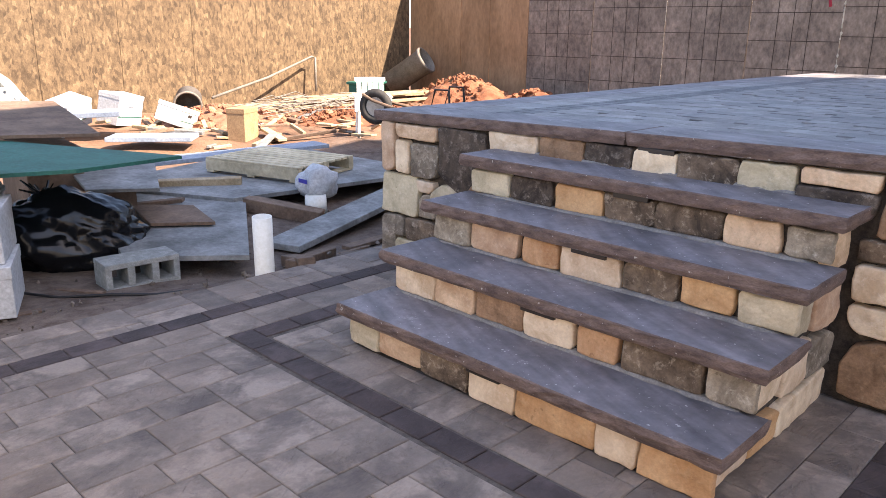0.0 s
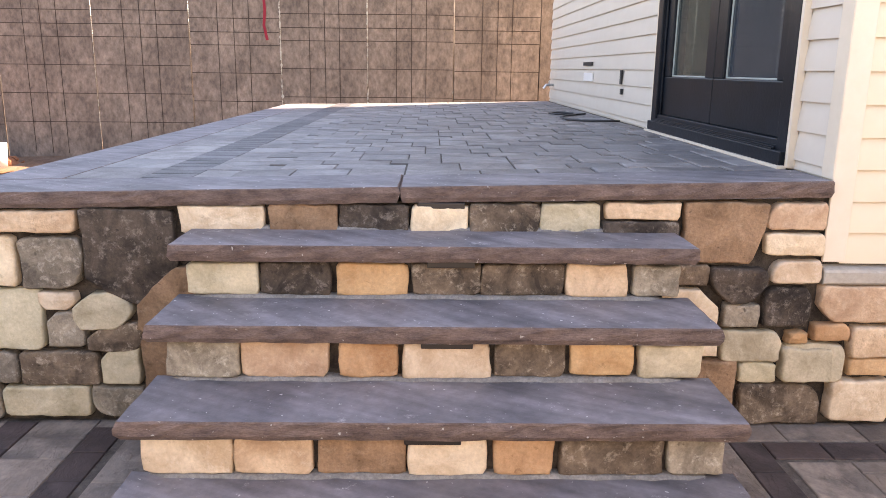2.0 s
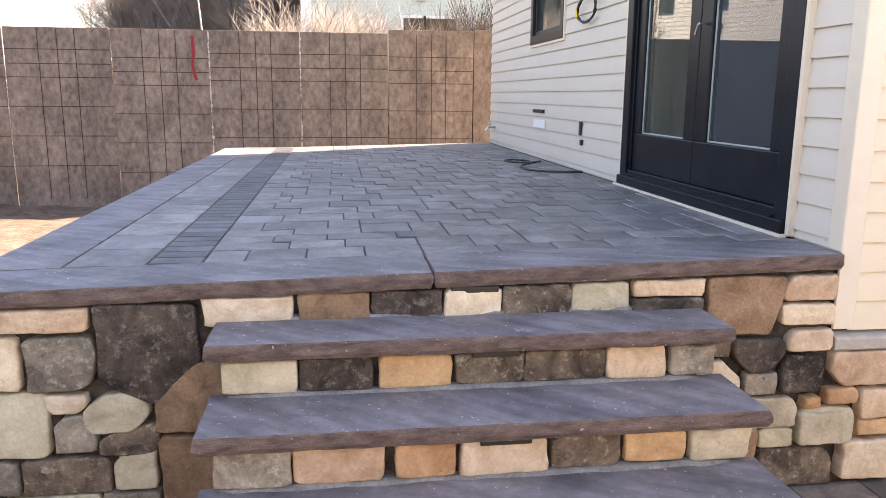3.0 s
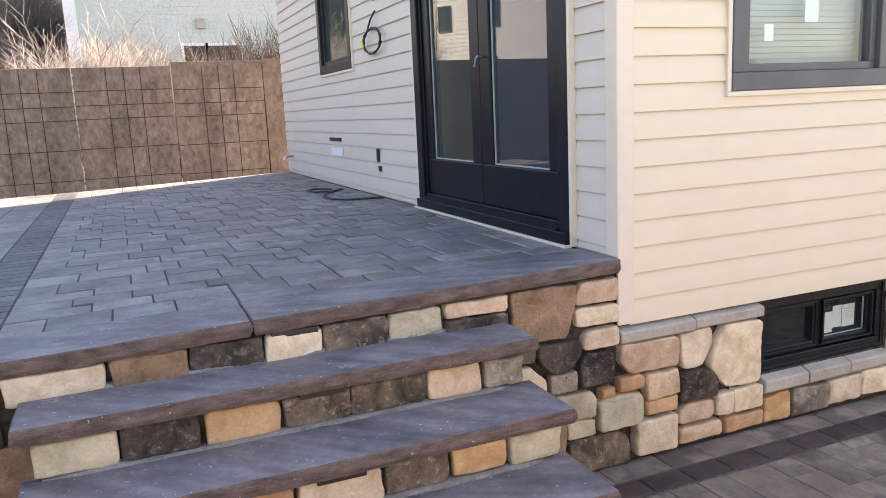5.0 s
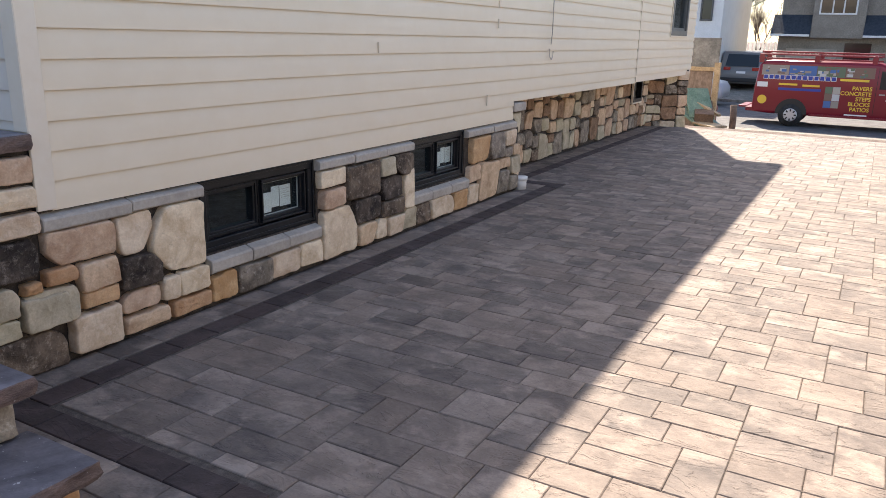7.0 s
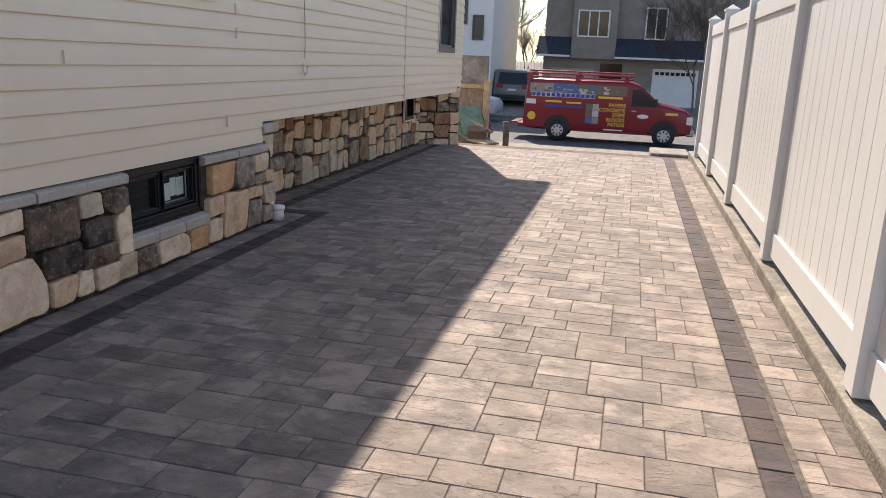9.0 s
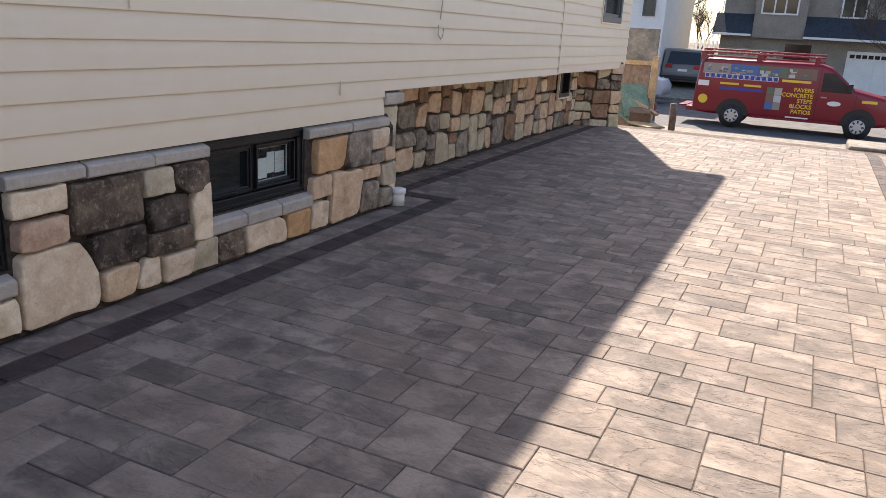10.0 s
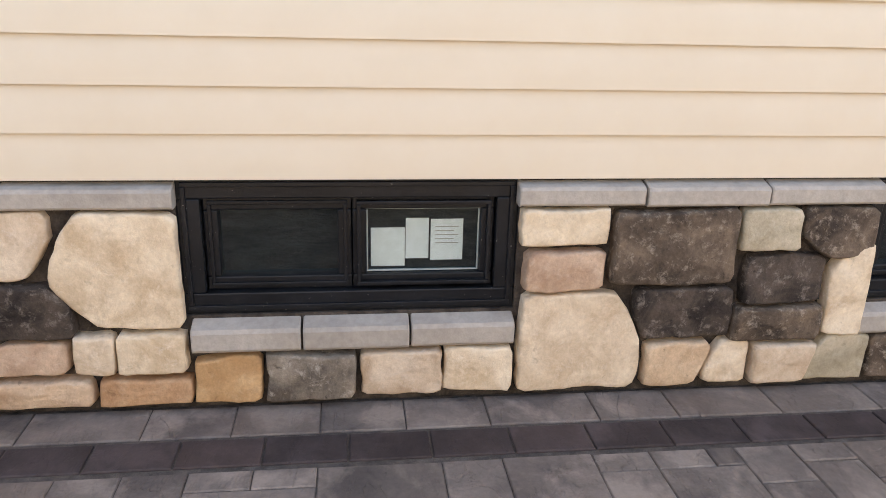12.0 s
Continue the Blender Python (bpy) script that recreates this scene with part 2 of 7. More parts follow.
def riven_mat(name, dark, light, joined=False, rough=0.76, tone=0.16, cleft=0.9, warm=(0.25, 0.185, 0.14), warmth=0.35):
    """Cast slabs with a riven slate face: ledges that break at each slab, cloudy tones, some slabs browner or paler than others."""
    m = bpy.data.materials.new(name)
    m.use_nodes = True
    n, l = m.node_tree.nodes, m.node_tree.links
    bsdf = n["Principled BSDF"]
    geo = n.new("ShaderNodeNewGeometry")
    pick = geo.outputs["Random Per Island"] if joined else n.new("ShaderNodeObjectInfo").outputs["Random"]
    shift = n.new("ShaderNodeVectorMath")
    shift.operation = "MULTIPLY_ADD"
    shift.inputs[1].default_value = (53.0, 31.0, 17.0)
    l.new(pick, shift.inputs[0])
    l.new(geo.outputs["Position"], shift.inputs[2])

    def cloud(sc, det, ro, stretch=(1, 1, 1), dist=0.0):
        mp = n.new("ShaderNodeMapping")
        mp.inputs["Scale"].default_value = stretch
        l.new(shift.outputs[0], mp.inputs[0])
        t = n.new("ShaderNodeTexNoise")
        t.inputs["Scale"].default_value, t.inputs["Detail"].default_value, t.inputs["Roughness"].default_value, t.inputs["Distortion"].default_value = sc, det, ro, dist
        l.new(mp.outputs[0], t.inputs["Vector"])
        return t.outputs["Fac"]

    def span(fac, a, b, lo=0.0, hi=1.0):
        r = n.new("ShaderNodeMapRange")
        for key, v in (("From Min", a), ("From Max", b), ("To Min", lo), ("To Max", hi)):
            r.inputs[key].default_value = v
        l.new(fac, r.inputs["Value"])
        return r.outputs[0]
    big, grain = cloud(5.0, 6, 0.65, (1.0, 0.8, 1), 0.5), cloud(70, 5, 0.7)
    slate = cloud(4.5, 6, 0.62, (1.7, 0.8, 1), 0.5)
    lump, dust = cloud(13, 5, 0.6, (1.3, 0.9, 1)), cloud(5.5, 6, 0.62, (1.1, 0.9, 1), 0.3)
    steps = n.new("ShaderNodeValToRGB")
    e = steps.color_ramp.elements
    e[0].position, e[0].color = 0.30, (0, 0, 0, 1)
    e[1].position, e[1].color = 0.75, (1, 1, 1, 1)
    for p, v in ((0.41, 0.10), (0.44, 0.36), (0.56, 0.50), (0.585, 0.85)):
        q = e.new(p)
        q.color = (v, v, v, 1)
    l.new(slate, steps.inputs[0])
    mix = n.new("ShaderNodeMix")
    mix.data_type = "RGBA"
    mix.inputs["A"].default_value, mix.inputs["B"].default_value = rgb(dark), rgb(light)
    blend = n.new("ShaderNodeMath")
    blend.operation, blend.use_clamp = "ADD", True
    l.new(span(big, 0.30, 0.70, -0.15, 0.85), blend.inputs[0])
    l.new(span(dust, 0.50, 0.64, 0.0, 0.7), blend.inputs[1])
    l.new(blend.outputs[0], mix.inputs["Factor"])
    wmix = n.new("ShaderNodeMix")
    wmix.data_type = "RGBA"
    wmix.inputs["B"].default_value = rgb(warm)
    second = n.new("ShaderNodeMath")
    second.operation, second.inputs[1].default_value = "MULTIPLY", 7.31
    frac = n.new("ShaderNodeMath")
    frac.operation = "FRACT"
    l.new(pick, second.inputs[0])
    l.new(second.outputs[0], frac.inputs[0])
    l.new(span(frac.outputs[0], 0.45, 1.0, 0.0, warmth), wmix.inputs["Factor"])
    l.new(mix.outputs["Result"], wmix.inputs["A"])
    h1, h2 = n.new("ShaderNodeHueSaturation"), n.new("ShaderNodeHueSaturation")
    l.new(span(pick, 0, 1, 1 - tone, 1 + tone), h1.inputs["Value"])
    l.new(span(grain, 0.3, 0.7, 0.90, 1.10), h2.inputs["Value"])
    l.new(wmix.outputs["Result"], h1.inputs["Color"])
    l.new(h1.outputs[0], h2.inputs["Color"])
    l.new(h2.outputs[0], bsdf.inputs["Base Color"])
    bsdf.inputs["Roughness"].default_value, bsdf.inputs["Specular IOR Level"].default_value = rough, 0.4
    b0, b1, b2 = n.new("ShaderNodeBump"), n.new("ShaderNodeBump"), n.new("ShaderNodeBump")
    b0.inputs["Distance"].default_value, b0.inputs["Strength"].default_value = 0.008, 0.7 * cleft
    l.new(lump, b0.inputs["Height"])
    l.new(b0.outputs[0], b1.inputs["Normal"])
    b1.inputs["Distance"].default_value, b1.inputs["Strength"].default_value = 0.007, cleft
    b2.inputs["Distance"].default_value, b2.inputs["Strength"].default_value = 0.003, 0.6
    l.new(steps.outputs[0], b1.inputs["Height"])
    l.new(grain, b2.inputs["Height"])
    l.new(b1.outputs[0], b2.inputs["Normal"])
    l.new(b2.outputs[0], bsdf.inputs["Normal"])
    return m


M_PAVER = riven_mat("paver", (0.112, 0.092, 0.081), (0.290, 0.236, 0.196))
M_PAVER_FAR = riven_mat("paver_far", (0.112, 0.092, 0.081), (0.290, 0.236, 0.196), True)
M_PATIO = riven_mat("patio_paver", (0.118, 0.107, 0.104), (0.27, 0.246, 0.238), False, 0.5, 0.24, 0.6, (0.20, 0.20, 0.21), 0.4)
M_BAND = riven_mat("dark_band_paver", (0.036, 0.026, 0.025), (0.085, 0.063, 0.060), False, 0.78, 0.18, 0.6, (0.09, 0.055, 0.045), 0.3)
M_JOINT = mat("joint_sand", (0.07, 0.058, 0.049), (0.15, 0.124, 0.104), 30, 0.95, 0.4)
M_SIDING = mat("cream_vinyl", (0.70, 0.59, 0.44), (0.72, 0.61, 0.46), 0.8, 0.5, 0.02, grainy=0.08)
M_SIDING_W = mat("pale_vinyl", (0.61, 0.54, 0.455), (0.63, 0.56, 0.475), 0.8, 0.55, 0.02, grainy=0.08)
M_TRIM = mat("vinyl_trim", (0.69, 0.595, 0.47), (0.71, 0.615, 0.49), 2, 0.5, 0.02, grainy=0.1)
M_LEDGE = mat("grey_cast_stone", (0.37, 0.325, 0.275), (0.47, 0.42, 0.36), 5, 0.85, 0.15, var=0.06, grainy=0.3)
M_BLACK = mat("black_window_frame", (0.006, 0.0068, 0.0085), (0.012, 0.0132, 0.016), 6, 0.35, 0.05, spec=0.28, speck=((0.30, 0.29, 0.27), 130, 0.735))
M_GREYFRAME = mat("grey_window_frame", (0.075, 0.078, 0.08), (0.10, 0.103, 0.105), 5, 0.4, 0.02, grainy=0.12)
M_GLASS = glass("window_glass", (0.95, 0.98, 0.97), 0.0, 1.45)
M_GLASS_SKY = glass("coated_window_glass", (0.6, 0.68, 0.72), 0.0, 2.1)
# floor colour with the darkness of the unlit rooms put into it
M_UNLIT_ROOM = plain("unlit_room_floor", (0.02, 0.022, 0.024), 0.9)
M_DIRT = mat("red_dirt", (0.10, 0.056, 0.035), (0.22, 0.120, 0.072), 1.6, 0.95, 1.0, fine=14)
n, l = M_DIRT.node_tree.nodes, M_DIRT.node_tree.links
# grey-brown disturbed soil near the paving, the shaded yard's tone put into it
sep, wander, add, fade, shade_soil = n.new("ShaderNodeSeparateXYZ"), n.new("ShaderNodeTexNoise"), n.new("ShaderNodeMath"), n.new("ShaderNodeMapRange"), n.new("ShaderNodeMix")
l.new(n["Geometry"].outputs["Position"], sep.inputs[0])
l.new(n["Geometry"].outputs["Position"], wander.inputs["Vector"])
wander.inputs["Scale"].default_value, wander.inputs["Detail"].default_value = 1.3, 6
add.operation, add.inputs[1].default_value = "MULTIPLY_ADD", 3.0
l.new(wander.outputs["Fac"], add.inputs[0])
l.new(sep.outputs["X"], add.inputs[2])
for key, v in (("From Min", -5.6), ("From Max", -4.2), ("To Max", 0.8)):
    fade.inputs[key].default_value = v
l.new(add.outputs[0], fade.inputs["Value"])
shade_soil.data_type = "RGBA"
crust = n.new("ShaderNodeTexNoise")
crust.inputs["Scale"].default_value, crust.inputs["Detail"].default_value, crust.inputs["Roughness"].default_value = 6, 8, 0.7
l.new(n["Geometry"].outputs["Position"], crust.inputs["Vector"])
tones = n.new("ShaderNodeValToRGB")
tones.color_ramp.elements[0].position, tones.color_ramp.elements[1].position = 0.36, 0.64
tones.color_ramp.elements[0].color, tones.color_ramp.elements[1].color = (0.062, 0.046, 0.037, 1), (0.185, 0.152, 0.130, 1)
l.new(crust.outputs["Fac"], tones.inputs[0])
l.new(tones.outputs[0], shade_soil.inputs["B"])
l.new(fade.outputs[0], shade_soil.inputs["Factor"])
l.new(n["Principled BSDF"].inputs["Base Color"].links[0].from_socket, shade_soil.inputs["A"])
l.new(shade_soil.outputs["Result"], n["Principled BSDF"].inputs["Base Color"])
M_WHITE = mat("white_vinyl", (0.74, 0.73, 0.70), (0.80, 0.79, 0.76), 1.2, 0.45, 0.03, stretch=(1, 1, 0.2), grainy=0.15)
M_OSB = mat("osb", (0.070, 0.045, 0.0245), (0.142, 0.095, 0.053), 7, 0.8, 0.3, stretch=(1, 1.2, 0.9), fine=6)
n, l = M_OSB.node_tree.nodes, M_OSB.node_tree.links
vo = n.new("ShaderNodeTexVoronoi")
vo.inputs["Scale"].default_value, vo.inputs["Randomness"].default_value = 20, 1.0
wob = n.new("ShaderNodeMapping")
wob.inputs["Scale"].default_value, wob.inputs["Rotation"].default_value = (1, 1.5, 0.7), (radians(50), 0, 0)
l.new(n["Geometry"].outputs["Position"], wob.inputs[0])
l.new(wob.outputs[0], vo.inputs["Vector"])
flake = n.new("ShaderNodeMix")
flake.data_type, flake.blend_type = "RGBA", "SOFT_LIGHT"
flake.inputs["Factor"].default_value = 0.6
bw = n.new("ShaderNodeRGBToBW")
l.new(vo.outputs["Color"], bw.inputs[0])
l.new(n["Principled BSDF"].inputs["Base Color"].links[0].from_socket, flake.inputs["A"])
l.new(bw.outputs[0], flake.inputs["B"])
l.new(flake.outputs["Result"], n["Principled BSDF"].inputs["Base Color"])
M_PLY = mat("form_plywood", (0.150, 0.116, 0.096), (0.258, 0.202, 0.165), 2.6, 0.85, 0.35, stretch=(1, 1, 0.6), var=0.14, fine=7, grainy=0.9)
M_PLY_RAW = mat("raw_plywood", (0.20, 0.115, 0.06), (0.34, 0.205, 0.115), 2.0, 0.85, 0.2, stretch=(1, 1, 0.4), var=0.08, grainy=0.5)
M_CONC = mat("concrete", (0.17, 0.15, 0.12), (0.32, 0.285, 0.235), 5, 0.9, 0.35)
M_ASPHALT = mat("asphalt", (0.09, 0.088, 0.085), (0.15, 0.146, 0.14), 3, 0.9, 0.3)


# ---- mesh helpers ----
def box_into(bm, x0, y0, z0, x1, y1, z1, bevel=0.0):
    g = bmesh.ops.create_cube(bm, size=1.0)
    vs = g["verts"]
    bmesh.ops.transform(bm, matrix=Matrix.LocRotScale(((x0 + x1) / 2, (y0 + y1) / 2, (z0 + z1) / 2), None, (abs(x1 - x0), abs(y1 - y0), abs(z1 - z0))), verts=vs)
    if bevel:
        es = {e for v in vs for e in v.link_edges}
        bmesh.ops.bevel(bm, geom=list(es), offset=bevel, segments=2, affect="EDGES", profile=0.5)
    return vs


def box(x0, y0, z0, x1, y1, z1, bevel=0.0):
    bm = bmesh.new()
    box_into(bm, x0, y0, z0, x1, y1, z1, bevel)
    return bm


def mesh_of(name, bm, material, smooth=False):
    me = bpy.data.meshes.new(name)
    bm.to_mesh(me)
    bm.free()
    if smooth:
        for p in me.polygons:
            p.use_smooth = True
    for m in material if isinstance(material, (list, tuple)) else [material]:
        me.materials.append(m)
    return me


def part(name, bm, material, parent=None, label="", smooth=False):
    ob = new(name, mesh_of(name, bm, material, smooth))
    if parent:
        ob.parent = parent
    if label:
        ob["label"] = label
    return ob


def thing(name, label, category, at=(0, 0, 0), turn=0.0, group="", kind=""):
    ob = new(name)
    ob.empty_display_size = 0.1
    ob.matrix_world = pose(*at, 0, 0, turn)
    return tagged(ob, label, category, group, kind)


def struct(name, bm, material, label, category, smooth=False):
    return tagged(part(name, bm, material, None, "", smooth), label, category, "", "structure")


def tube(bm, pts, r, sides=8, r2=None):
    """A round bar along a line of places."""
    pts = [Vector(p) for p in pts]
    rings = []
    for i, p in enumerate(pts):
        d = (pts[min(i + 1, len(pts) - 1)] - pts[max(i - 1, 0)]).normalized()
        a = d.cross(Vector((0, 0, 1)) if abs(d.z) < 0.9 else Vector((1, 0, 0))).normalized()
        b = d.cross(a)
        rr = r if r2 is None else r + (r2 - r) * i / (len(pts) - 1)
        rings.append([bm.verts.new(p + rr * (math.cos(2 * math.pi * k / sides) * a + math.sin(2 * math.pi * k / sides) * b)) for k in range(sides)])
    for r0, r1 in zip(rings, rings[1:]):
        for k in range(sides):
            bm.faces.new((r0[k], r0[(k + 1) % sides], r1[(k + 1) % sides], r1[k]))
    bm.faces.new(rings[0][::-1])
    bm.faces.new(rings[-1])


def stone_bm(w, h, d, rnd, cut=0.0, corners={}, skew=0.0):
    """One rough stone w by h in its x and z, its face d out along -y, rounded and uneven."""
    bm = bmesh.new()
    r = min(w, h)
    pts = []
    lean = rnd.uniform(0, 99)
    c = [r * rnd.uniform(0.02, 0.11 if cut else 0.07) for _ in range(4)]
    if cut and rnd.random() < cut:
        c[rnd.randrange(4)] = r * rnd.uniform(0.35, 0.5)
    j = min(0.007, (0.018 if corners else 0.035) * r)
    for k, (sx, sz) in enumerate(((-1, -1), (1, -1), (1, 1), (-1, 1))):
        x, z = sx * (w / 2 - rnd.uniform(-0.2, 1) * skew * r), sz * (h / 2 - rnd.uniform(-0.2, 1) * skew * r)
        cx, cz = (c[k], c[k])
        pull = 0.4
        if k in corners:
            cx, cz, pull = corners[k][0] * w, corners[k][1] * h, 0.08
        first, second = ((x, z - sz * cz), (x - sx * cx, z))
        if k in (1, 3):
            first, second = second, first
        e = (1 - pull) / 2
        mid = (first[0] * e + second[0] * e + x * pull, first[1] * e + second[1] * e + z * pull)
        pts += [first, mid, second]
    ends = [(pts[q], pts[(q + 1) % 12]) for q in (2, 5, 8, 11)]
    for q, (e0, e1) in zip((12, 9, 6, 3), ends[::-1]):
        pts.insert(q, ((e0[0] + e1[0]) / 2, (e0[1] + e1[1]) / 2))
    shake = [(rnd.uniform(-j, j), rnd.uniform(-j, j)) for _ in range(8)]
    pts = [(x + shake[2 * (q // 4) + (q % 4 == 3)][0], z + shake[2 * (q // 4) + (q % 4 == 3)][1]) for q, (x, z) in enumerate(pts)]
    return chip(bm, pts, d, rnd, lean)


def chip(bm, corners, d, rnd, lean):
    """Turns an outline in x and z into a stone: chipped edges, a rough split face d out along -y."""
    per = [math.dist(a, b) for a, b in zip(corners, corners[1:] + corners[:1])]
    n = max(20, min(44, int(sum(per) / 0.022)))
    step, pts, run, q = sum(per) / n, [], 0.0, 0
    for k in range(n):
        while k * step > run + per[q] and q < len(per) - 1:
            run += per[q]
            q += 1
        f = (k * step - run) / per[q] if per[q] else 0
        a, b = corners[q], corners[(q + 1) % len(corners)]
        pts.append((a[0] + (b[0] - a[0]) * f, a[1] + (b[1] - a[1]) * f))
    hx, hz = max(abs(p[0]) for p in pts), max(abs(p[1]) for p in pts)
    edge = []
    for x, z in pts:
        o = 0.005 * noise.noise((x * 18, z * 18, lean)) + 0.003 * noise.noise((x * 60, z * 60, lean + 7)) - 0.001
        r = math.hypot(x, z) or 1
        edge.append((x + x / r * o, z + z / r * o))
    tilt = (rnd.uniform(-0.05, 0.05), rnd.uniform(-0.08, 0.08))
    rings = []
    for inset, y, rough in ((0, 0, 0), (0.0, -0.70 * d, 0.1), (0.0015, -0.88 * d, 0.7), (0.0045, -0.98 * d, 1), (0.009, -1.0 * d, 1), (0.016, -1.0 * d, 1), (0.3, -1.02 * d, 1), (0.55, -1.03 * d, 1), (0.8, -1.035 * d, 1)):
        fx, fz = ((1 - 0.016 / hx) * (1 - inset), (1 - 0.016 / hz) * (1 - inset)) if inset >= 0.3 else (1 - inset / hx, 1 - inset / hz)
        row = []
        for x, z in edge:
            px, pz = x * fx, z * fz
            lump = 0.005 * noise.noise((px * 9, pz * 9, lean)) + 0.004 * noise.noise((px * 26, pz * 26, lean)) + 0.002 * noise.noise((px * 70, pz * 70, lean))
            row.append(bm.verts.new((px, y + rough * (lump + tilt[0] * px + tilt[1] * pz), pz)))
        rings.append(row)
    cv = bm.verts.new((0, -1.035 * d, 0))
    for r0, r1 in zip(rings, rings[1:]):
        for k in range(n):
            bm.faces.new((r0[k], r0[(k + 1) % n], r1[(k + 1) % n], r1[k]))
    for k in range(n):
        bm.faces.new((rings[-1][k], rings[-1][(k + 1) % n], cv))
    bmesh.ops.recalc_face_normals(bm, faces=bm.faces)
    return bm


def lay_stones(rows, parent, y, d=0.042, seed=1, cut=0.3, gap=0.004, axis="y", skew=0.0):
    """Stones from a text: left, bottom, right, top, kind and corners cut off in hundredths; set in a wall whose mortar face lies at y."""
    rnd = random.Random(seed)
    for row in rows.split(";"):
        a = row.split()
        u0, v0, u1, v1 = (float(q) for q in a[:4])
        corners = {"bl br tr tl".split().index(q[:2]): (float(q[2:4]) / 100, float(q[4:6]) / 100) for q in a[5:]}
        bm = stone_bm(u1 - u0 - gap, v1 - v0 - gap, d * rnd.uniform(0.85, 1.2), rnd, 0 if corners else cut, corners, skew)
        ob = part("stone", bm, STONE[a[4]], parent, "", True)
        ob.matrix_local = pose((u0 + u1) / 2, y, (v0 + v1) / 2) if axis == "y" else pose(y, (u0 + u1) / 2, (v0 + v1) / 2, 0, 0, 90 if axis == "x" else -90)


def random_stones(u0, u1, v0, v1, seed, size=0.22, kinds="cctttogydbbk"):
    """A text of fitted stones that fill a rectangle, by splitting it unevenly."""
    rnd = random.Random(seed)
    out, todo = [], [(u0, v0, u1, v1)]
    while todo:
        a, b, c, e = todo.pop()
        w, h = c - a, e - b
        lim = size * rnd.uniform(0.7, 1.5)
        if w > lim * 1.25 or h > lim:
            f = rnd.uniform(0.35, 0.65)
            if w > h * 1.1:
                todo += [(a, b, a + w * f, e), (a + w * f, b, c, e)]
            else:
                todo += [(a, b, c, b + h * f), (a, b + h * f, c, e)]
        else:
            out.append("%.3f %.3f %.3f %.3f %s" % (a, b, c, e, rnd.choice(kinds)))
    return "; ".join(out)


# ---- ground ----
def ground_z(x, y):
    """Level round the house, then down to the street."""
    if x < 11.2:
        z = -0.03 - (0.05 if x < -2.9 else 0)
    elif x < 22:
        z = -0.03 - 1.22 * (x - 11.2) / 10.8
    else:
        z = -1.25
    return z


bm = bmesh.new()
xs = [-3000, -400, -60] + [-14 + 0.35 * i for i in range(int(25 / 0.35))] + [11.2, 12.5, 14, 16, 18, 20, 22, 24, 30, 60, 400, 3000]
ys = [-3000, -400, -60, -20, -8] + [-1 + 0.35 * i for i in range(40)] + [13.5, 20, 60, 400, 3000]
grid = []
for x in xs:
    col = []
    for y in ys:
        z = ground_z(x, y)
        if -13 < x < -3 and -1 < y < 13:
            z += 0.10 * noise.noise((x * 0.7, y * 0.7, 0)) + 0.05 * noise.noise((x * 2.3, y * 2.3, 3)) - 0.02
        col.append(bm.verts.new((x, y, z)))
    grid.append(col)
for i in range(len(xs) - 1):
    for k in range(len(ys) - 1):
        bm.faces.new((grid[i][k], grid[i + 1][k], grid[i + 1][k + 1], grid[i][k + 1]))
struct("ground", bm, M_DIRT, "bare reddish dirt ground of the yard", "ground", True)


# ---- paving ----
def paver_mesh(name, w, l, t, material):
    bm = box(-w / 2, -l / 2, -t, w / 2, l / 2, 0)
    top = [e for e in bm.edges if all(v.co.z > -1e-4 for v in e.verts)]
    bmesh.ops.bevel(bm, geom=top, offset=0.003, segments=1, affect="EDGES")
    return mesh_of(name, bm, material)


def pack(x0, y0, x1, y1, unit, seed, skip=None):
    """Fills a rectangle with slabs of mixed sizes on a small grid: (x, y, columns, rows)."""
    rnd = random.Random(seed)
    nx, ny = int(round((x1 - x0) / unit)), int(round((y1 - y0) / unit))
    used = np.zeros((nx, ny), bool)
    if skip:
        for i in range(nx):
            for k in range(ny):
                if skip(x0 + (i + 0.5) * unit, y0 + (k + 0.5) * unit):
                    used[i, k] = True
    out = []
    owner = np.zeros((nx + 1, ny + 1), int)
    sizes = [(4, 3), (3, 4), (3, 3), (4, 2), (2, 4), (3, 2), (2, 3), (2, 2), (2, 1), (1, 2), (1, 1)]

    def in_line(i, k, a, b):
        """Would an edge of this slab carry on a joint between its neighbours?"""
        along = i > 0 and k + b < ny and owner[i - 1, k + b - 1] != owner[i - 1, k + b]
        across = k > 0 and i + a < nx and owner[i + a - 1, k - 1] != owner[i + a, k - 1]
        return along or across
    for i in range(nx):
        for k in range(ny):
            if used[i, k]:
                continue
            cand = sizes[:7]
            rnd.shuffle(cand)
            room = 0
            while k + room < ny and not used[i, k + room]:
                room += 1
            cand.sort(key=lambda q: in_line(i, k, *q) + 3 * (room - q[1] == 1))
            for a, b in cand + sizes[7:]:
                if i + a <= nx and k + b <= ny and not used[i:i + a, k:k + b].any():
                    used[i:i + a, k:k + b] = True
                    owner[i:i + a, k:k + b] = len(out) + 1
                    out.append((x0 + (i + a / 2) * unit, y0 + (k + b / 2) * unit, a, b))
                    break
    return out


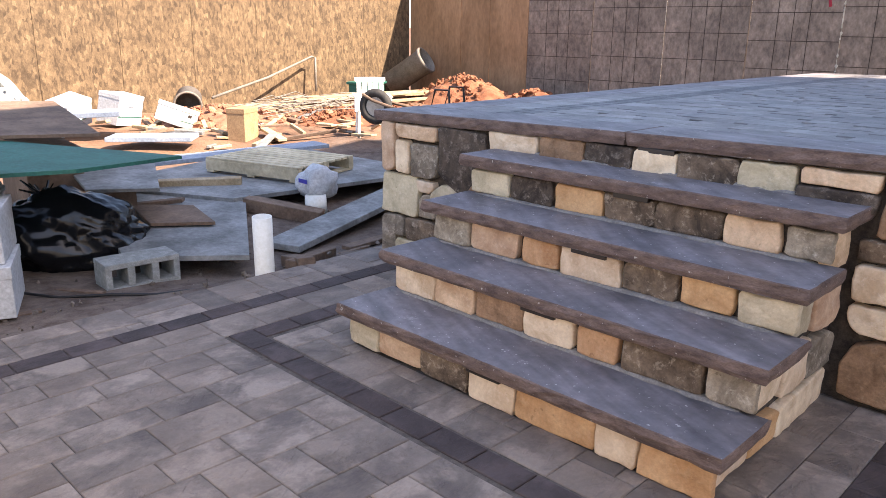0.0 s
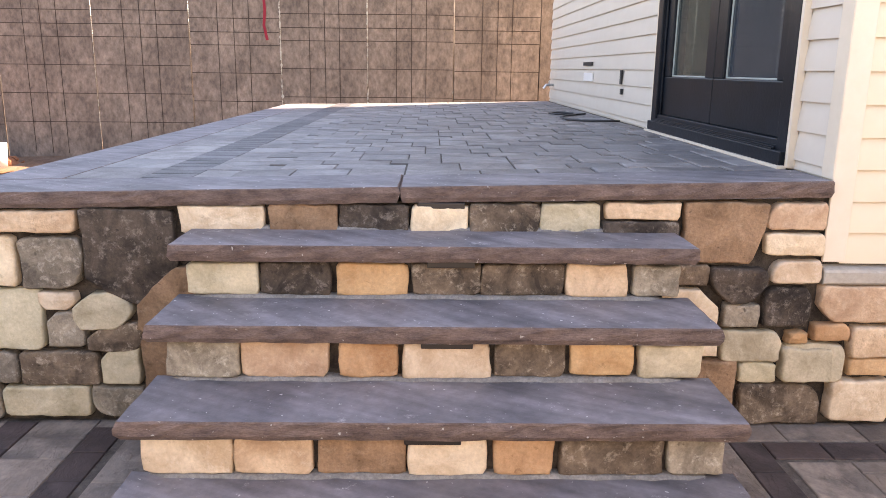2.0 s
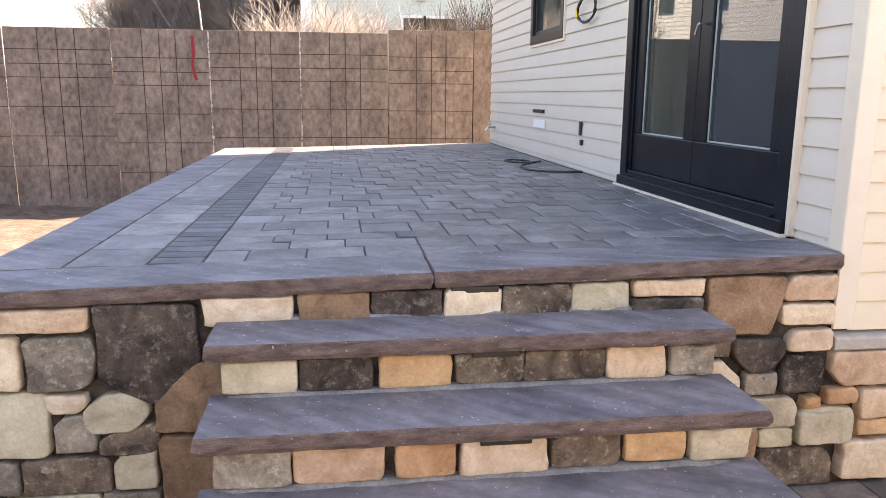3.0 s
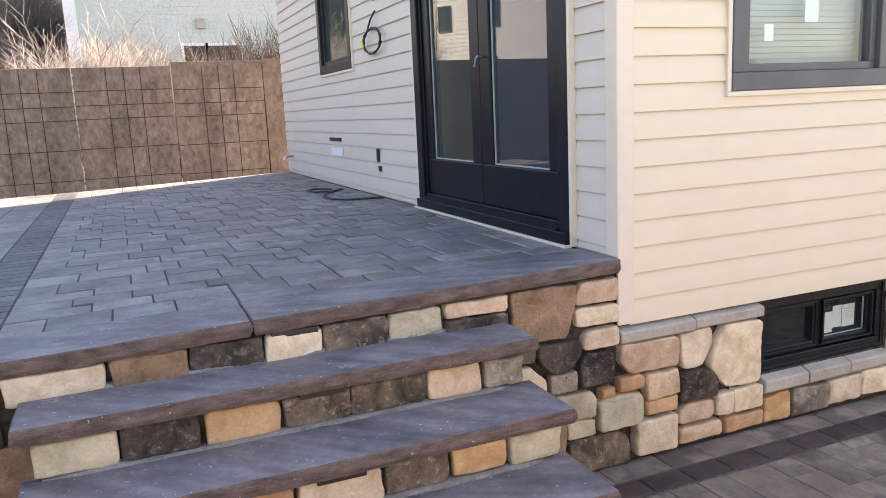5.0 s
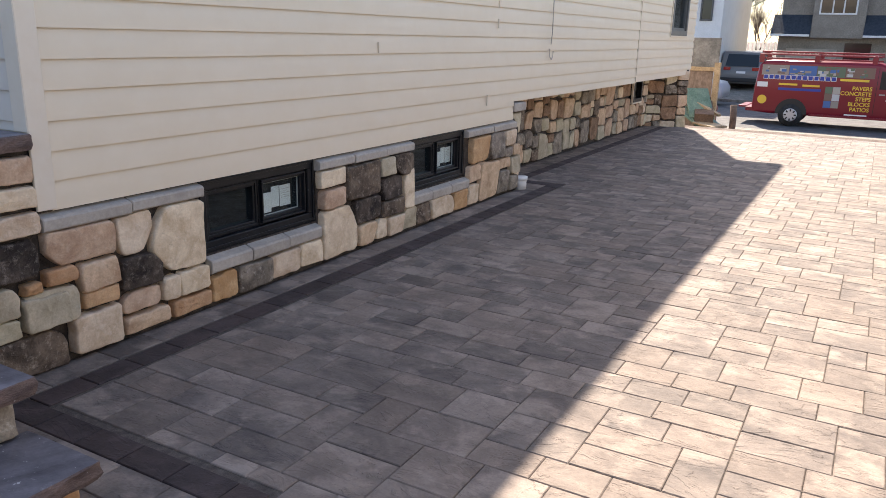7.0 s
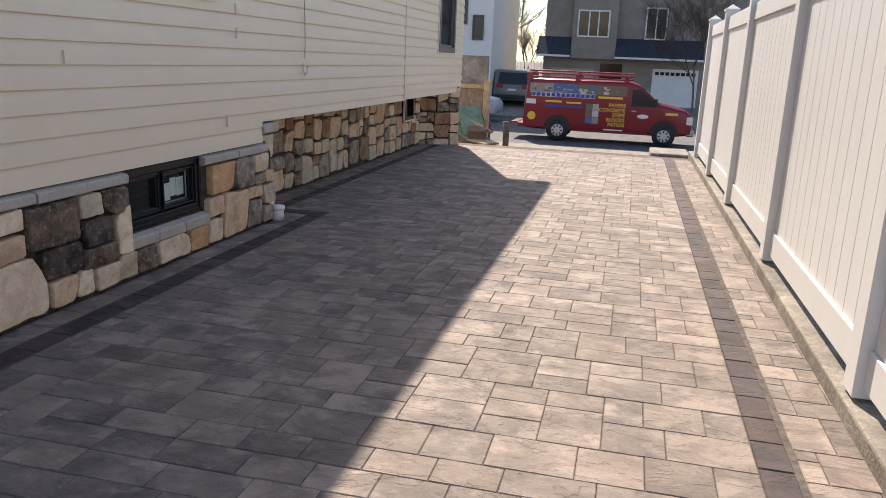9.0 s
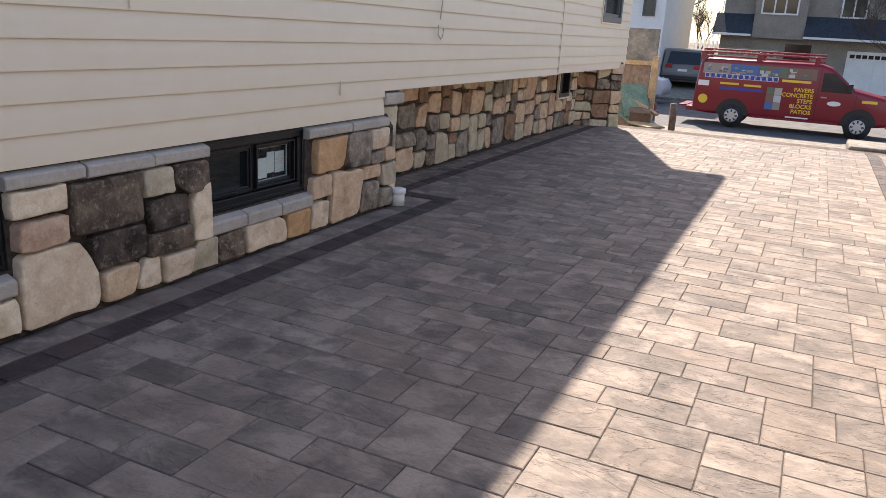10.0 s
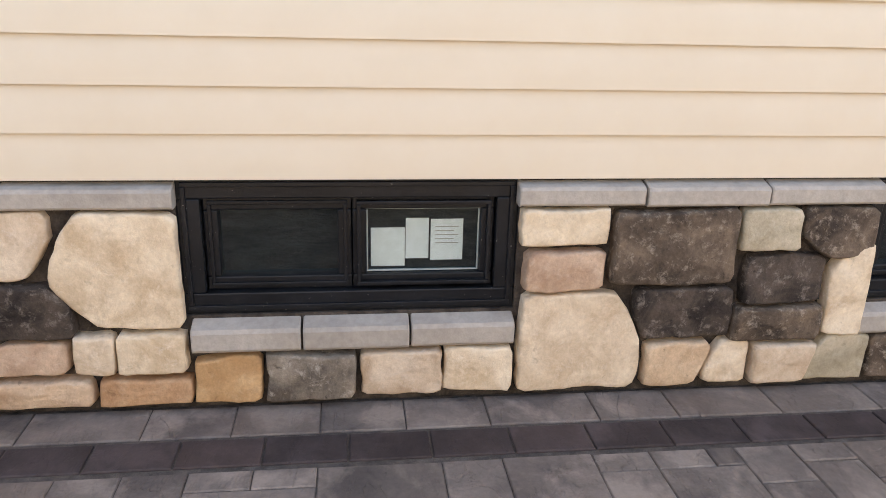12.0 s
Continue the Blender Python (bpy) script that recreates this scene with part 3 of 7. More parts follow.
def lay_pavers(parent, cells, unit, z_of, material, far_material, near, gap=0.0025, t=0.05, seed=3):
    """The first 300 slabs near the given place as pieces, the rest joined."""
    rnd = random.Random(seed)
    meshes = {}
    cells = sorted(cells, key=lambda c: (c[0] - near[0]) ** 2 + (c[1] - near[1]) ** 2)
    verts, faces = [], []
    for i, (x, y, a, b) in enumerate(cells):
        w, l = a * unit - gap, b * unit - gap
        z = z_of(x, y) + rnd.uniform(-0.0015, 0.0015)
        if i < 300:
            if (a, b) not in meshes:
                meshes[a, b] = paver_mesh("paver", w, l, t, material)
            ob = new("paver", meshes[a, b])
            ob.parent = parent
            ob.matrix_local = pose(x, y, z, rnd.uniform(-0.25, 0.25), rnd.uniform(-0.25, 0.25), 0)
        else:
            n = len(verts)
            e = 0.003
            for q, dz in ((0, -t), (0, -e), (e, 0)):
                for sx, sy in ((-1, -1), (1, -1), (1, 1), (-1, 1)):
                    verts.append((x + sx * (w / 2 - q), y + sy * (l / 2 - q), z_of(x + sx * w / 2, y + sy * l / 2) + dz))
            for r in (0, 4):
                for k in range(4):
                    faces.append((n + r + k, n + r + (k + 1) % 4, n + r + 4 + (k + 1) % 4, n + r + 4 + k))
            faces.append((n + 8, n + 9, n + 10, n + 11))
    if verts:
        me = bpy.data.meshes.new("far_pavers")
        me.from_pydata(verts, [], faces)
        me.materials.append(far_material)
        ob = new("far_pavers", me)
        ob.parent = parent
        ob["kind"] = "stuff"


def drive_z(x, y):
    return 0.0 if x < 10.4 else -0.06 * (x - 10.4)


# dark bands as runs of bricks: from, to, across
BANDS = [(0.20, 5.15, 3.25, 3.365, "x"), (5.035, 5.15, 3.365, 3.75, "y"), (5.15, 10.5, 3.635, 3.75, "x"),
         (-2.13, 0.20, 2.25, 2.365, "x"), (0.085, 0.20, 2.365, 3.365, "y"), (-2.13, -2.015, 2.365, 3.46, "y"),
         (-2.46, -2.345, -0.3, 3.5, "y"), (-2.345, 11.6, 0.33, 0.445, "x")]


def in_band(x, y):
    for a, b, c, d, run in BANDS:
        if run == "y":
            if a <= x <= b and c <= y <= d:
                return True
        elif a <= x <= b and c <= y <= d:
            return True
    return False


def blocked(x, y):
    if in_band(x, y):
        return True
    if y > 3.50 and x < 4.72:
        return True
    if y > 3.92 or (x > 10.35 and y > 3.45 - (x - 10.9)):
        return True
    return -1.70 < x < -0.17 and y > 2.60


driveway = thing("driveway", "grey-brown concrete paver driveway with dark band", "paving", kind="structure")
bm = bmesh.new()
vs = [bm.verts.new(p) for p in ((-2.74, -0.3, -0.005), (10.4, -0.3, -0.005), (10.4, 4.0, -0.005), (-2.74, 4.0, -0.005))]
bm.faces.new(vs)
v2 = [bm.verts.new(p) for p in ((11.6, -0.3, -0.077), (11.6, 4.0, -0.077))]
bm.faces.new((vs[1], v2[0], v2[1], vs[2]))
part("joint_sand", bm, M_JOINT, driveway)

# ---- patio and steps ----
def patio_z(x, y):
    """The terrace falls a little away from the house."""
    return 0.893 + 0.023 * (min(x, 0.42) - 0.42)


PX0, PX1, PY0, PY1 = -2.55, 0.42, 3.535, 9.92
bm = bmesh.new()
top = []
for x, y in ((PX0, PY0), (PX1, PY0), (PX1, PY1), (PX0, PY1)):
    top.append((bm.verts.new((x, y, -0.05)), bm.verts.new((x, y, patio_z(x, y) - 0.055))))
for k in range(4):
    bm.faces.new((top[k][0], top[(k + 1) % 4][0], top[(k + 1) % 4][1], top[k][1]))
bm.faces.new([t[1] for t in top])
terrace = struct("terrace_wall", bm, M_MORTAR, "raised terrace base faced with mixed natural stone", "wall")
LEFT = "-2.58 0.50 -2.47 0.77 t; -2.46 0.69 -2.14 0.77 t; -2.46 0.50 -2.36 0.68 c; -2.35 0.49 -2.13 0.68 y; -2.13 0.44 -1.81 0.78 k bl4828 br3042; -2.58 0.27 -2.29 0.50 g; -2.30 0.415 -2.165 0.485 c bl2045 br2550; -2.185 0.345 -1.975 0.485 g tl3540 tr3030 br3040 bl1030; -2.28 0.28 -2.145 0.415 y tl3030 tr1850; -2.15 0.265 -1.95 0.375 d tl4555 br1530; -1.965 0.34 -1.70 0.58 b tl5560; -2.58 0.01 -2.46 0.26 y; -2.46 0.15 -2.39 0.27 y; -2.39 0.14 -2.11 0.27 d; -2.11 0.14 -1.965 0.285 g tl3540; -2.46 0.02 -2.15 0.14 g; -2.15 0.02 -1.96 0.14 y; -1.96 0.02 -1.70 0.33 b"
RIGHT = "-0.09 0.60 0.20 0.82 b br1560; 0.20 0.72 0.41 0.82 t; 0.20 0.63 0.41 0.71 c; 0.23 0.53 0.41 0.62 c; 0.02 0.455 0.225 0.59 k bl3558 br3055; -0.14 0.52 0.02 0.60 d; -0.14 0.38 0.065 0.51 c tr3555; 0.215 0.37 0.39 0.52 k tl1525 tr1525 br1020; 0.08 0.37 0.21 0.46 y; -0.14 0.26 0.07 0.37 c; 0.08 0.24 0.30 0.36 g; 0.31 0.31 0.39 0.36 o; 0.15 0.16 0.29 0.24 g; -0.14 0.02 0.15 0.25 b; 0.30 0.17 0.49 0.30 g; 0.16 0.00 0.47 0.16 d"
TOP = "-1.80 0.69 -1.51 0.79 c; -1.50 0.69 -1.26 0.80 b; -1.26 0.69 -1.02 0.80 k; -1.02 0.69 -0.82 0.80 c; -0.82 0.69 -0.58 0.81 d; -0.58 0.69 -0.37 0.81 g; -0.36 0.75 -0.10 0.815 t; -0.37 0.68 -0.10 0.75 k"
lay_stones(LEFT, terrace, PY0, seed=11)
lay_stones(RIGHT, terrace, PY0, seed=12)
lay_stones(TOP, terrace, PY0, seed=13, cut=0)

def rock_slab(x0, y0, x1, y1, z0, z1, seed, rough=0.004):
    """A thick slab with a sawn top (first material) and split, uneven edges (second)."""
    rnd = random.Random(seed)
    bm = bmesh.new()
    path = []
    step = 0.045
    for (ax, ay), (bx, by) in (((x0, y0), (x1, y0)), ((x1, y0), (x1, y1)), ((x1, y1), (x0, y1)), ((x0, y1), (x0, y0))):
        n = max(2, int(math.hypot(bx - ax, by - ay) / step))
        path += [(ax + (bx - ax) * k / n, ay + (by - ay) * k / n) for k in range(n)]
    cx, cy = (x0 + x1) / 2, (y0 + y1) / 2
    rings = []
    h = z1 - z0
    for z, out, jit in ((z0, -0.006, 0.6), (z0 + 0.3 * h, 0.002, 1.0), (z0 + 0.65 * h, 0.003, 1.0), (z1 - 0.004, 0.001, 0.6), (z1, -0.003, 0.5)):
        row = []
        for px, py in path:
            dx = 1 if px >= x1 - 1e-6 else -1 if px <= x0 + 1e-6 else 0
            dy = 1 if py >= y1 - 1e-6 else -1 if py <= y0 + 1e-6 else 0
            o = out + jit * rough * rnd.uniform(-1, 1)
            row.append(bm.verts.new((px + dx * o, py + dy * o, z + (rnd.uniform(-0.002, 0.002) if z < z1 - 1e-6 else 0))))
        rings.append(row)
    n = len(path)
    for r0, r1 in zip(rings, rings[1:]):
        for k in range(n):
            f = bm.faces.new((r0[k], r0[(k + 1) % n], r1[(k + 1) % n], r1[k]))
            f.material_index = 1
    bm.faces.new(rings[-1])
    bm.faces.new(rings[0][::-1])
    return bm


def coping(x0, y0, x1, y1):
    bm = rock_slab(x0, y0, x1, y1, -0.055, 0, x0 + y0)
    for v in bm.verts:
        v.co.z += patio_z(v.co.x, v.co.y) + 0.002
    return bm



terrace_floor = thing("terrace_floor", "blue-grey paver terrace edged with bluestone coping", "paving", kind="structure")
for x0, y0, x1, y1 in ((-2.62, 3.485, -1.058, 3.80), (-1.052, 3.485, 0.405, 3.78), (-2.62, 3.803, -2.32, 5.8), (-2.62, 5.803, -2.32, 7.9), (-2.62, 7.903, -2.32, 9.95)):
    part("coping_stone", coping(x0, y0, x1, y1), [M_BLUESTONE, M_EDGE], terrace_floor, "bluestone coping slab with rock-faced edge")
bm = bmesh.new()
box_into(bm, -2.32, 3.78, -0.07, 0.42, 9.95, -0.005)
for v in bm.verts:
    v.co.z += patio_z(v.co.x, v.co.y)
part("joint_sand", bm, M_JOINT, terrace_floor)

M_BRONZE = plain("dark_bronze", (0.022, 0.016, 0.013), 0.45)
part("step_light", box(-0.995, 3.49, 0.787, -0.835, 3.53, 0.808, 0.003), M_BRONZE, terrace_floor, "slim dark bronze light under the coping")
# five risers: four stone treads below the terrace
RISE, RUN = 0.178, 0.2375
SX0, SX1 = -1.70, -0.17
ROWS_OF_STONES = [
    "-1.72 0.01 -1.54 0.12 g; -1.54 0.01 -1.31 0.12 t; -1.31 0.01 -1.06 0.12 d; -1.06 0.00 -0.85 0.12 c; -0.85 0.00 -0.53 0.12 o; -0.53 0.00 -0.38 0.12 c; -0.38 0.00 -0.15 0.12 o",
    "-1.72 0.185 -1.47 0.30 c; -1.47 0.185 -1.26 0.30 t; -1.25 0.185 -1.01 0.30 b; -1.01 0.18 -0.79 0.30 c; -0.78 0.185 -0.61 0.30 o; -0.60 0.185 -0.32 0.30 d; -0.31 0.185 -0.15 0.30 y",
    "-1.72 0.362 -1.50 0.475 y; -1.50 0.362 -1.24 0.475 t; -1.22 0.365 -1.04 0.475 o; -1.03 0.36 -0.77 0.475 c; -0.76 0.365 -0.55 0.475 d; -0.54 0.37 -0.35 0.475 o; -0.34 0.362 -0.15 0.475 g",
    "-1.72 0.54 -1.49 0.65 g; -1.49 0.54 -1.26 0.65 k; -1.25 0.54 -1.02 0.65 o; -1.01 0.54 -0.79 0.65 d; -0.79 0.54 -0.52 0.65 d; -0.52 0.54 -0.32 0.65 t; -0.31 0.54 -0.15 0.65 y"]
stairs = thing("stone_steps", "bluestone treads on mixed stone risers before terrace", "steps")
bm = bmesh.new()
for k in range(4):
    y = 2.54 + k * RUN + 0.07
    box_into(bm, SX0 + 0.01, y, -0.04 + (0 if k == 0 else RISE * k - 0.01), SX1 - 0.03, PY0 + 0.02, RISE * (k + 1) - 0.052)
part("core", bm, M_MORTAR, stairs)
SIDES = [["2.60 0.01 2.86 0.12 c", "2.86 0.01 3.06 0.12 o", "3.06 0.00 3.50 0.12 c"], ["2.85 0.16 3.09 0.30 c", "3.09 0.13 3.28 0.30 c", "3.28 0.13 3.50 0.28 y"],
         ["3.08 0.32 3.27 0.475 g", "3.27 0.30 3.50 0.44 t"], ["3.31 0.50 3.50 0.65 t"]]
for k in range(4):
    y = 2.54 + k * RUN
    lay_stones(ROWS_OF_STONES[k], stairs, y + 0.07, seed=20 + k, cut=0, d=0.03)
    lay_stones("; ".join(SIDES[k]), stairs, SX1 - 0.03, seed=30 + k, cut=0.3, d=0.03, axis="x")
    bm = rock_slab(-1.755, y, -0.115, y + RUN + 0.07, RISE * (k + 1) - 0.052, RISE * (k + 1), 90 + k)
    part("tread", bm, [M_BLUESTONE, M_EDGE], stairs, "bluestone slab tread with rock-faced front edge")
    # bedding mortar squeezed out under the riser above
    rnd = random.Random(70 + k)
    yf = min(y + RUN + 0.07, PY0) - 0.031
    bm = bmesh.new()
    xs_, cut_ = [-1.70 + 0.05 * q for q in range(31)], []
    for x in xs_:
        end = min(1.0, (x + 1.70) / 0.06, (-0.20 - x) / 0.06)
        o, h = rnd.uniform(-0.005, 0.006) + 0.02 * (1 - end), rnd.uniform(0.008, 0.014) * max(end, 0.1)
        cut_.append([bm.verts.new((x, yy, RISE * (k + 1) + zz)) for yy, zz in ((yf - 0.010 + o, 0.0005), (yf - 0.004 + o, h * 0.8), (yf + 0.012, h), (yf + 0.03, h))])
    for c0, c1 in zip(cut_, cut_[1:]):
        for q in range(3):
            bm.faces.new((c0[q], c1[q], c1[q + 1], c0[q + 1]))
    part("bedding_mortar", bm, M_CAULK, stairs, "thin line of pale grey bedding mortar", True)
    x = (-0.98, -0.94, -0.90, -0.885)[k]
    bm = box(x - 0.075, y + 0.022, RISE * (k + 1) - 0.074, x + 0.075, y + 0.06, RISE * (k + 1) - 0.052, 0.003)
    part("step_light", bm, M_BRONZE, stairs, "slim dark bronze step light under the tread")

# ---- house ----
HX, HY, HBACK, HEND = 0.42, 3.52, 9.95, 11.15     # west face, south face, north face, east end


def siding(u0, u1, v0, v1, holes, lap=0.1083, start=0.6122, drop=0.014, lip=0.008):
    """Lapped boards in the plane of x and z, facing -y, with rectangular holes left out."""
    bm = bmesh.new()
    n0, n1 = int((v0 - start) // lap) - 1, int((v1 - start) // lap) + 1
    for n in range(n0, n1 + 1):
        a, b = max(start + n * lap, v0), min(start + (n + 1) * lap, v1)
        if b - a < 0.004:
            continue
        cuts = sorted({a, b, *(h for q in holes for h in (q[2], q[3]) if a < h < b)})
        for c, d in zip(cuts, cuts[1:]):
            mid = (c + d) / 2
            gaps = sorted((q[0], q[1]) for q in holes if q[2] <= mid <= q[3])
            x = u0
            for g0, g1 in gaps + [(u1, u1)]:
                if g0 > x + 1e-4:
                    f0, f1 = (c - start - n * lap) / lap, (d - start - n * lap) / lap
                    y0, y1 = -drop * (1 - f0), -drop * (1 - f1)
                    low = c - lip if c == a and a > v0 + 1e-6 else c
                    rows_ = []
                    for q in range(6):
                        f = q / 5
                        zq, fq = low + (d - low) * f, f0 + (f1 - f0) * f
                        yq = y0 + (y1 - y0) * f - 0.0035 * math.sin(math.pi * max(0.0, min(1.0, fq)))
                        rows_.append((bm.verts.new((x, yq, zq)), bm.verts.new((g0, yq, zq))))
                    for (va, vb_), (vc, vd) in zip(rows_, rows_[1:]):
                        bm.faces.new((va, vb_, vd, vc)).smooth = True
                    if c == a:
                        yb = y0 + 0.003 if low < c else 0.002
                        vb = [bm.verts.new(p) for p in ((x, yb, low), (g0, yb, low), (g0, y0, low), (x, y0, low))]
                        bm.faces.new(vb)
                        if low < c:
                            bm.faces.new([bm.verts.new(p) for p in ((x, yb, low), (x, yb, c + 0.004), (g0, yb, c + 0.004), (g0, yb, low))])
                x = max(x, g1)
    return bm


# openings: u0, u1, z0, z1
UP_WINDOWS = [(0.975, 1.91, 1.535, 2.75), (2.99, 3.92, 1.545, 2.75), (4.71, 5.33, 1.87, 2.75), (6.5, 7.4, 1.9, 2.75)]
BASE_WINDOWS = [(1.185, 2.02, 0.252, 0.605), (2.965, 3.755, 0.252, 0.605)]
DOOR = (3.84, 5.66, 0.895, 2.97)
WEST_WINDOW = (7.06, 8.08, 1.88, 2.95)


def wall_with_holes(u0, u1, v0, v1, holes, thick):
    """A wall in x and z, its outer face at y = 0 and its thickness along +y, with openings through it."""
    us = sorted({u0, u1, *(h for q in holes for h in q[:2])})
    zs = sorted({v0, v1, *(h for q in holes for h in q[2:4])})
    bm = bmesh.new()
    solid = {}
    for i, (a, b) in enumerate(zip(us, us[1:])):
        for k, (c, d) in enumerate(zip(zs, zs[1:])):
            solid[i, k] = not any(q[0] <= (a + b) / 2 <= q[1] and q[2] <= (c + d) / 2 <= q[3] for q in holes)
    for (i, k), s in solid.items():
        if not s:
            continue
        a, b, c, d = us[i], us[i + 1], zs[k], zs[k + 1]
        for y, o in ((0, 1), (thick, -1)):
            bm.faces.new([bm.verts.new(p) for p in ((a, y, c), (b, y, c), (b, y, d), (a, y, d))][::o])
        for di, dk, quad in ((-1, 0, ((a, 0, c), (a, 0, d), (a, thick, d), (a, thick, c))), (1, 0, ((b, 0, c), (b, thick, c), (b, thick, d), (b, 0, d))),
                             (0, -1, ((a, 0, c), (a, thick, c), (b, thick, c), (b, 0, c))), (0, 1, ((a, 0, d), (b, 0, d), (b, thick, d), (a, thick, d)))):
            if not solid.get((i + di, k + dk), False):
                bm.faces.new([bm.verts.new(p) for p in quad])
    return bm


south = struct("wall_south", wall_with_holes(HX + 0.006, HEND, 0.62, 3.85, UP_WINDOWS + [(4.565, HEND, 0.62, 0.757), (9.62, 10.55, 1.32, 2.75)], 0.2), M_TRIM, "house side wall clad in cream lapped vinyl siding", "wall")
south.location = (0, HY + 0.006, 0)
ob = part("siding", siding(HX + 0.05, 4.56, 0.605, 3.85, UP_WINDOWS), M_SIDING, south, "cream lapped vinyl siding")
ob = part("siding", siding(4.56, 8.10, 0.75, 3.85, UP_WINDOWS), M_SIDING, south, "cream lapped vinyl siding")
LASTWIN = [(9.62, 10.55, 1.32, 2.75)]
bm = siding(8.10, HEND, 0.84, 3.85, LASTWIN)
bmesh.ops.translate(bm, vec=(0, 0.003, 0), verts=bm.verts)
part("siding", bm, M_SIDING, south, "cream lapped vinyl siding")
part("joint_strip", box(8.085, -0.02, 0.75, 8.10, 0.0, 3.85, 0.002), M_TRIM, south)

west = struct("wall_west", wall_with_holes(-HBACK, -HY - 0.21, 0.0, 3.85, [(-DOOR[1], -DOOR[0], DOOR[2], DOOR[3]), (-WEST_WINDOW[1], -WEST_WINDOW[0], WEST_WINDOW[2], WEST_WINDOW[3])], 0.2), M_TRIM, "house rear wall clad in pale lapped vinyl siding", "wall")
west.matrix_world = pose(HX + 0.006, 0, 0, 0, 0, -90)
part("siding", siding(-HBACK, -HY - 0.05, 0.895, 3.85, [(-DOOR[1], -DOOR[0], DOOR[2], DOOR[3]), (-WEST_WINDOW[1], -WEST_WINDOW[0], WEST_WINDOW[2], WEST_WINDOW[3])]), M_SIDING_W, west, "pale lapped vinyl siding")
bm = box(HX - 0.012, HY - 0.014, 0.61, HX + 0.066, HY + 0.0, 3.85, 0.003)
box_into(bm, HX - 0.014, HY - 0.012, 0.895, HX, HY + 0.066, 3.85, 0.003)
struct("corner_trim", bm, M_TRIM, "cream vinyl corner post of the house", "trim")
struct("wall_north", box(HX + 0.006, HBACK - 0.2, 0, HEND, HBACK, 3.85), M_TRIM, "plain rear house wall", "wall")
struct("wall_east", box(HEND - 0.2, HY + 0.21, -1.0, HEND, HBACK - 0.2, 3.85), M_TRIM, "plain front house wall", "wall")
# taller storey towards the yard, lower roof towards the street; unseen, sized by their shadows
bm = box(HX - 0.25, HY - 0.4, 3.85, 4.1, HBACK + 0.05, 6.9, 0.02)
struct("upper_storey", bm, M_TRIM, "unseen upper storey, sized by its shadow over the yard", "wall")
bm = box(4.1, HY - 0.4, 3.85, HEND + 0.15, HBACK + 0.05, 4.0, 0.02)
struct("roof", bm, M_ASPHALT, "low roof over the house side wing", "roof")
struct("floor_inside", box(HX + 0.21, HY + 0.22, 0.80, HEND - 0.21, HBACK - 0.21, 0.86), M_UNLIT_ROOM, "floor inside the house, near-black for the unlit rooms", "floor")


# glass with a diffuse haze mixed in, as on new panes still in protective film
def hazed(name, tint, film, amount, ior=1.9):
    m = glass(name, tint, 0.0, ior)
    n, l = m.node_tree.nodes, m.node_tree.links
    haze, mixh = n.new("ShaderNodeBsdfDiffuse"), n.new("ShaderNodeMixShader")
    haze.inputs[0].default_value = rgb(film)
    mixh.inputs[0].default_value = amount
    l.new(n["Material Output"].inputs[0].links[0].from_socket, mixh.inputs[1])
    l.new(haze.outputs[0], mixh.inputs[2])
    l.new(mixh.outputs[0], n["Material Output"].inputs[0])
    return m


M_FILM = hazed("filmed_glass", (0.6, 0.68, 0.66), (0.26, 0.34, 0.32), 0.07, 1.9)
M_FILM_BLUE = hazed("blue_filmed_glass", (0.5, 0.56, 0.62), (0.20, 0.26, 0.31), 0.11, 1.75)
# faint haze put in for the light seen inside the basement panes
M_HAZED = hazed("hazed_glass", (0.93, 0.96, 0.95), (0.24, 0.29, 0.28), 0.03, 1.45)


M_BEAD = plain("glazing_bead", (0.34, 0.38, 0.36), 0.4)


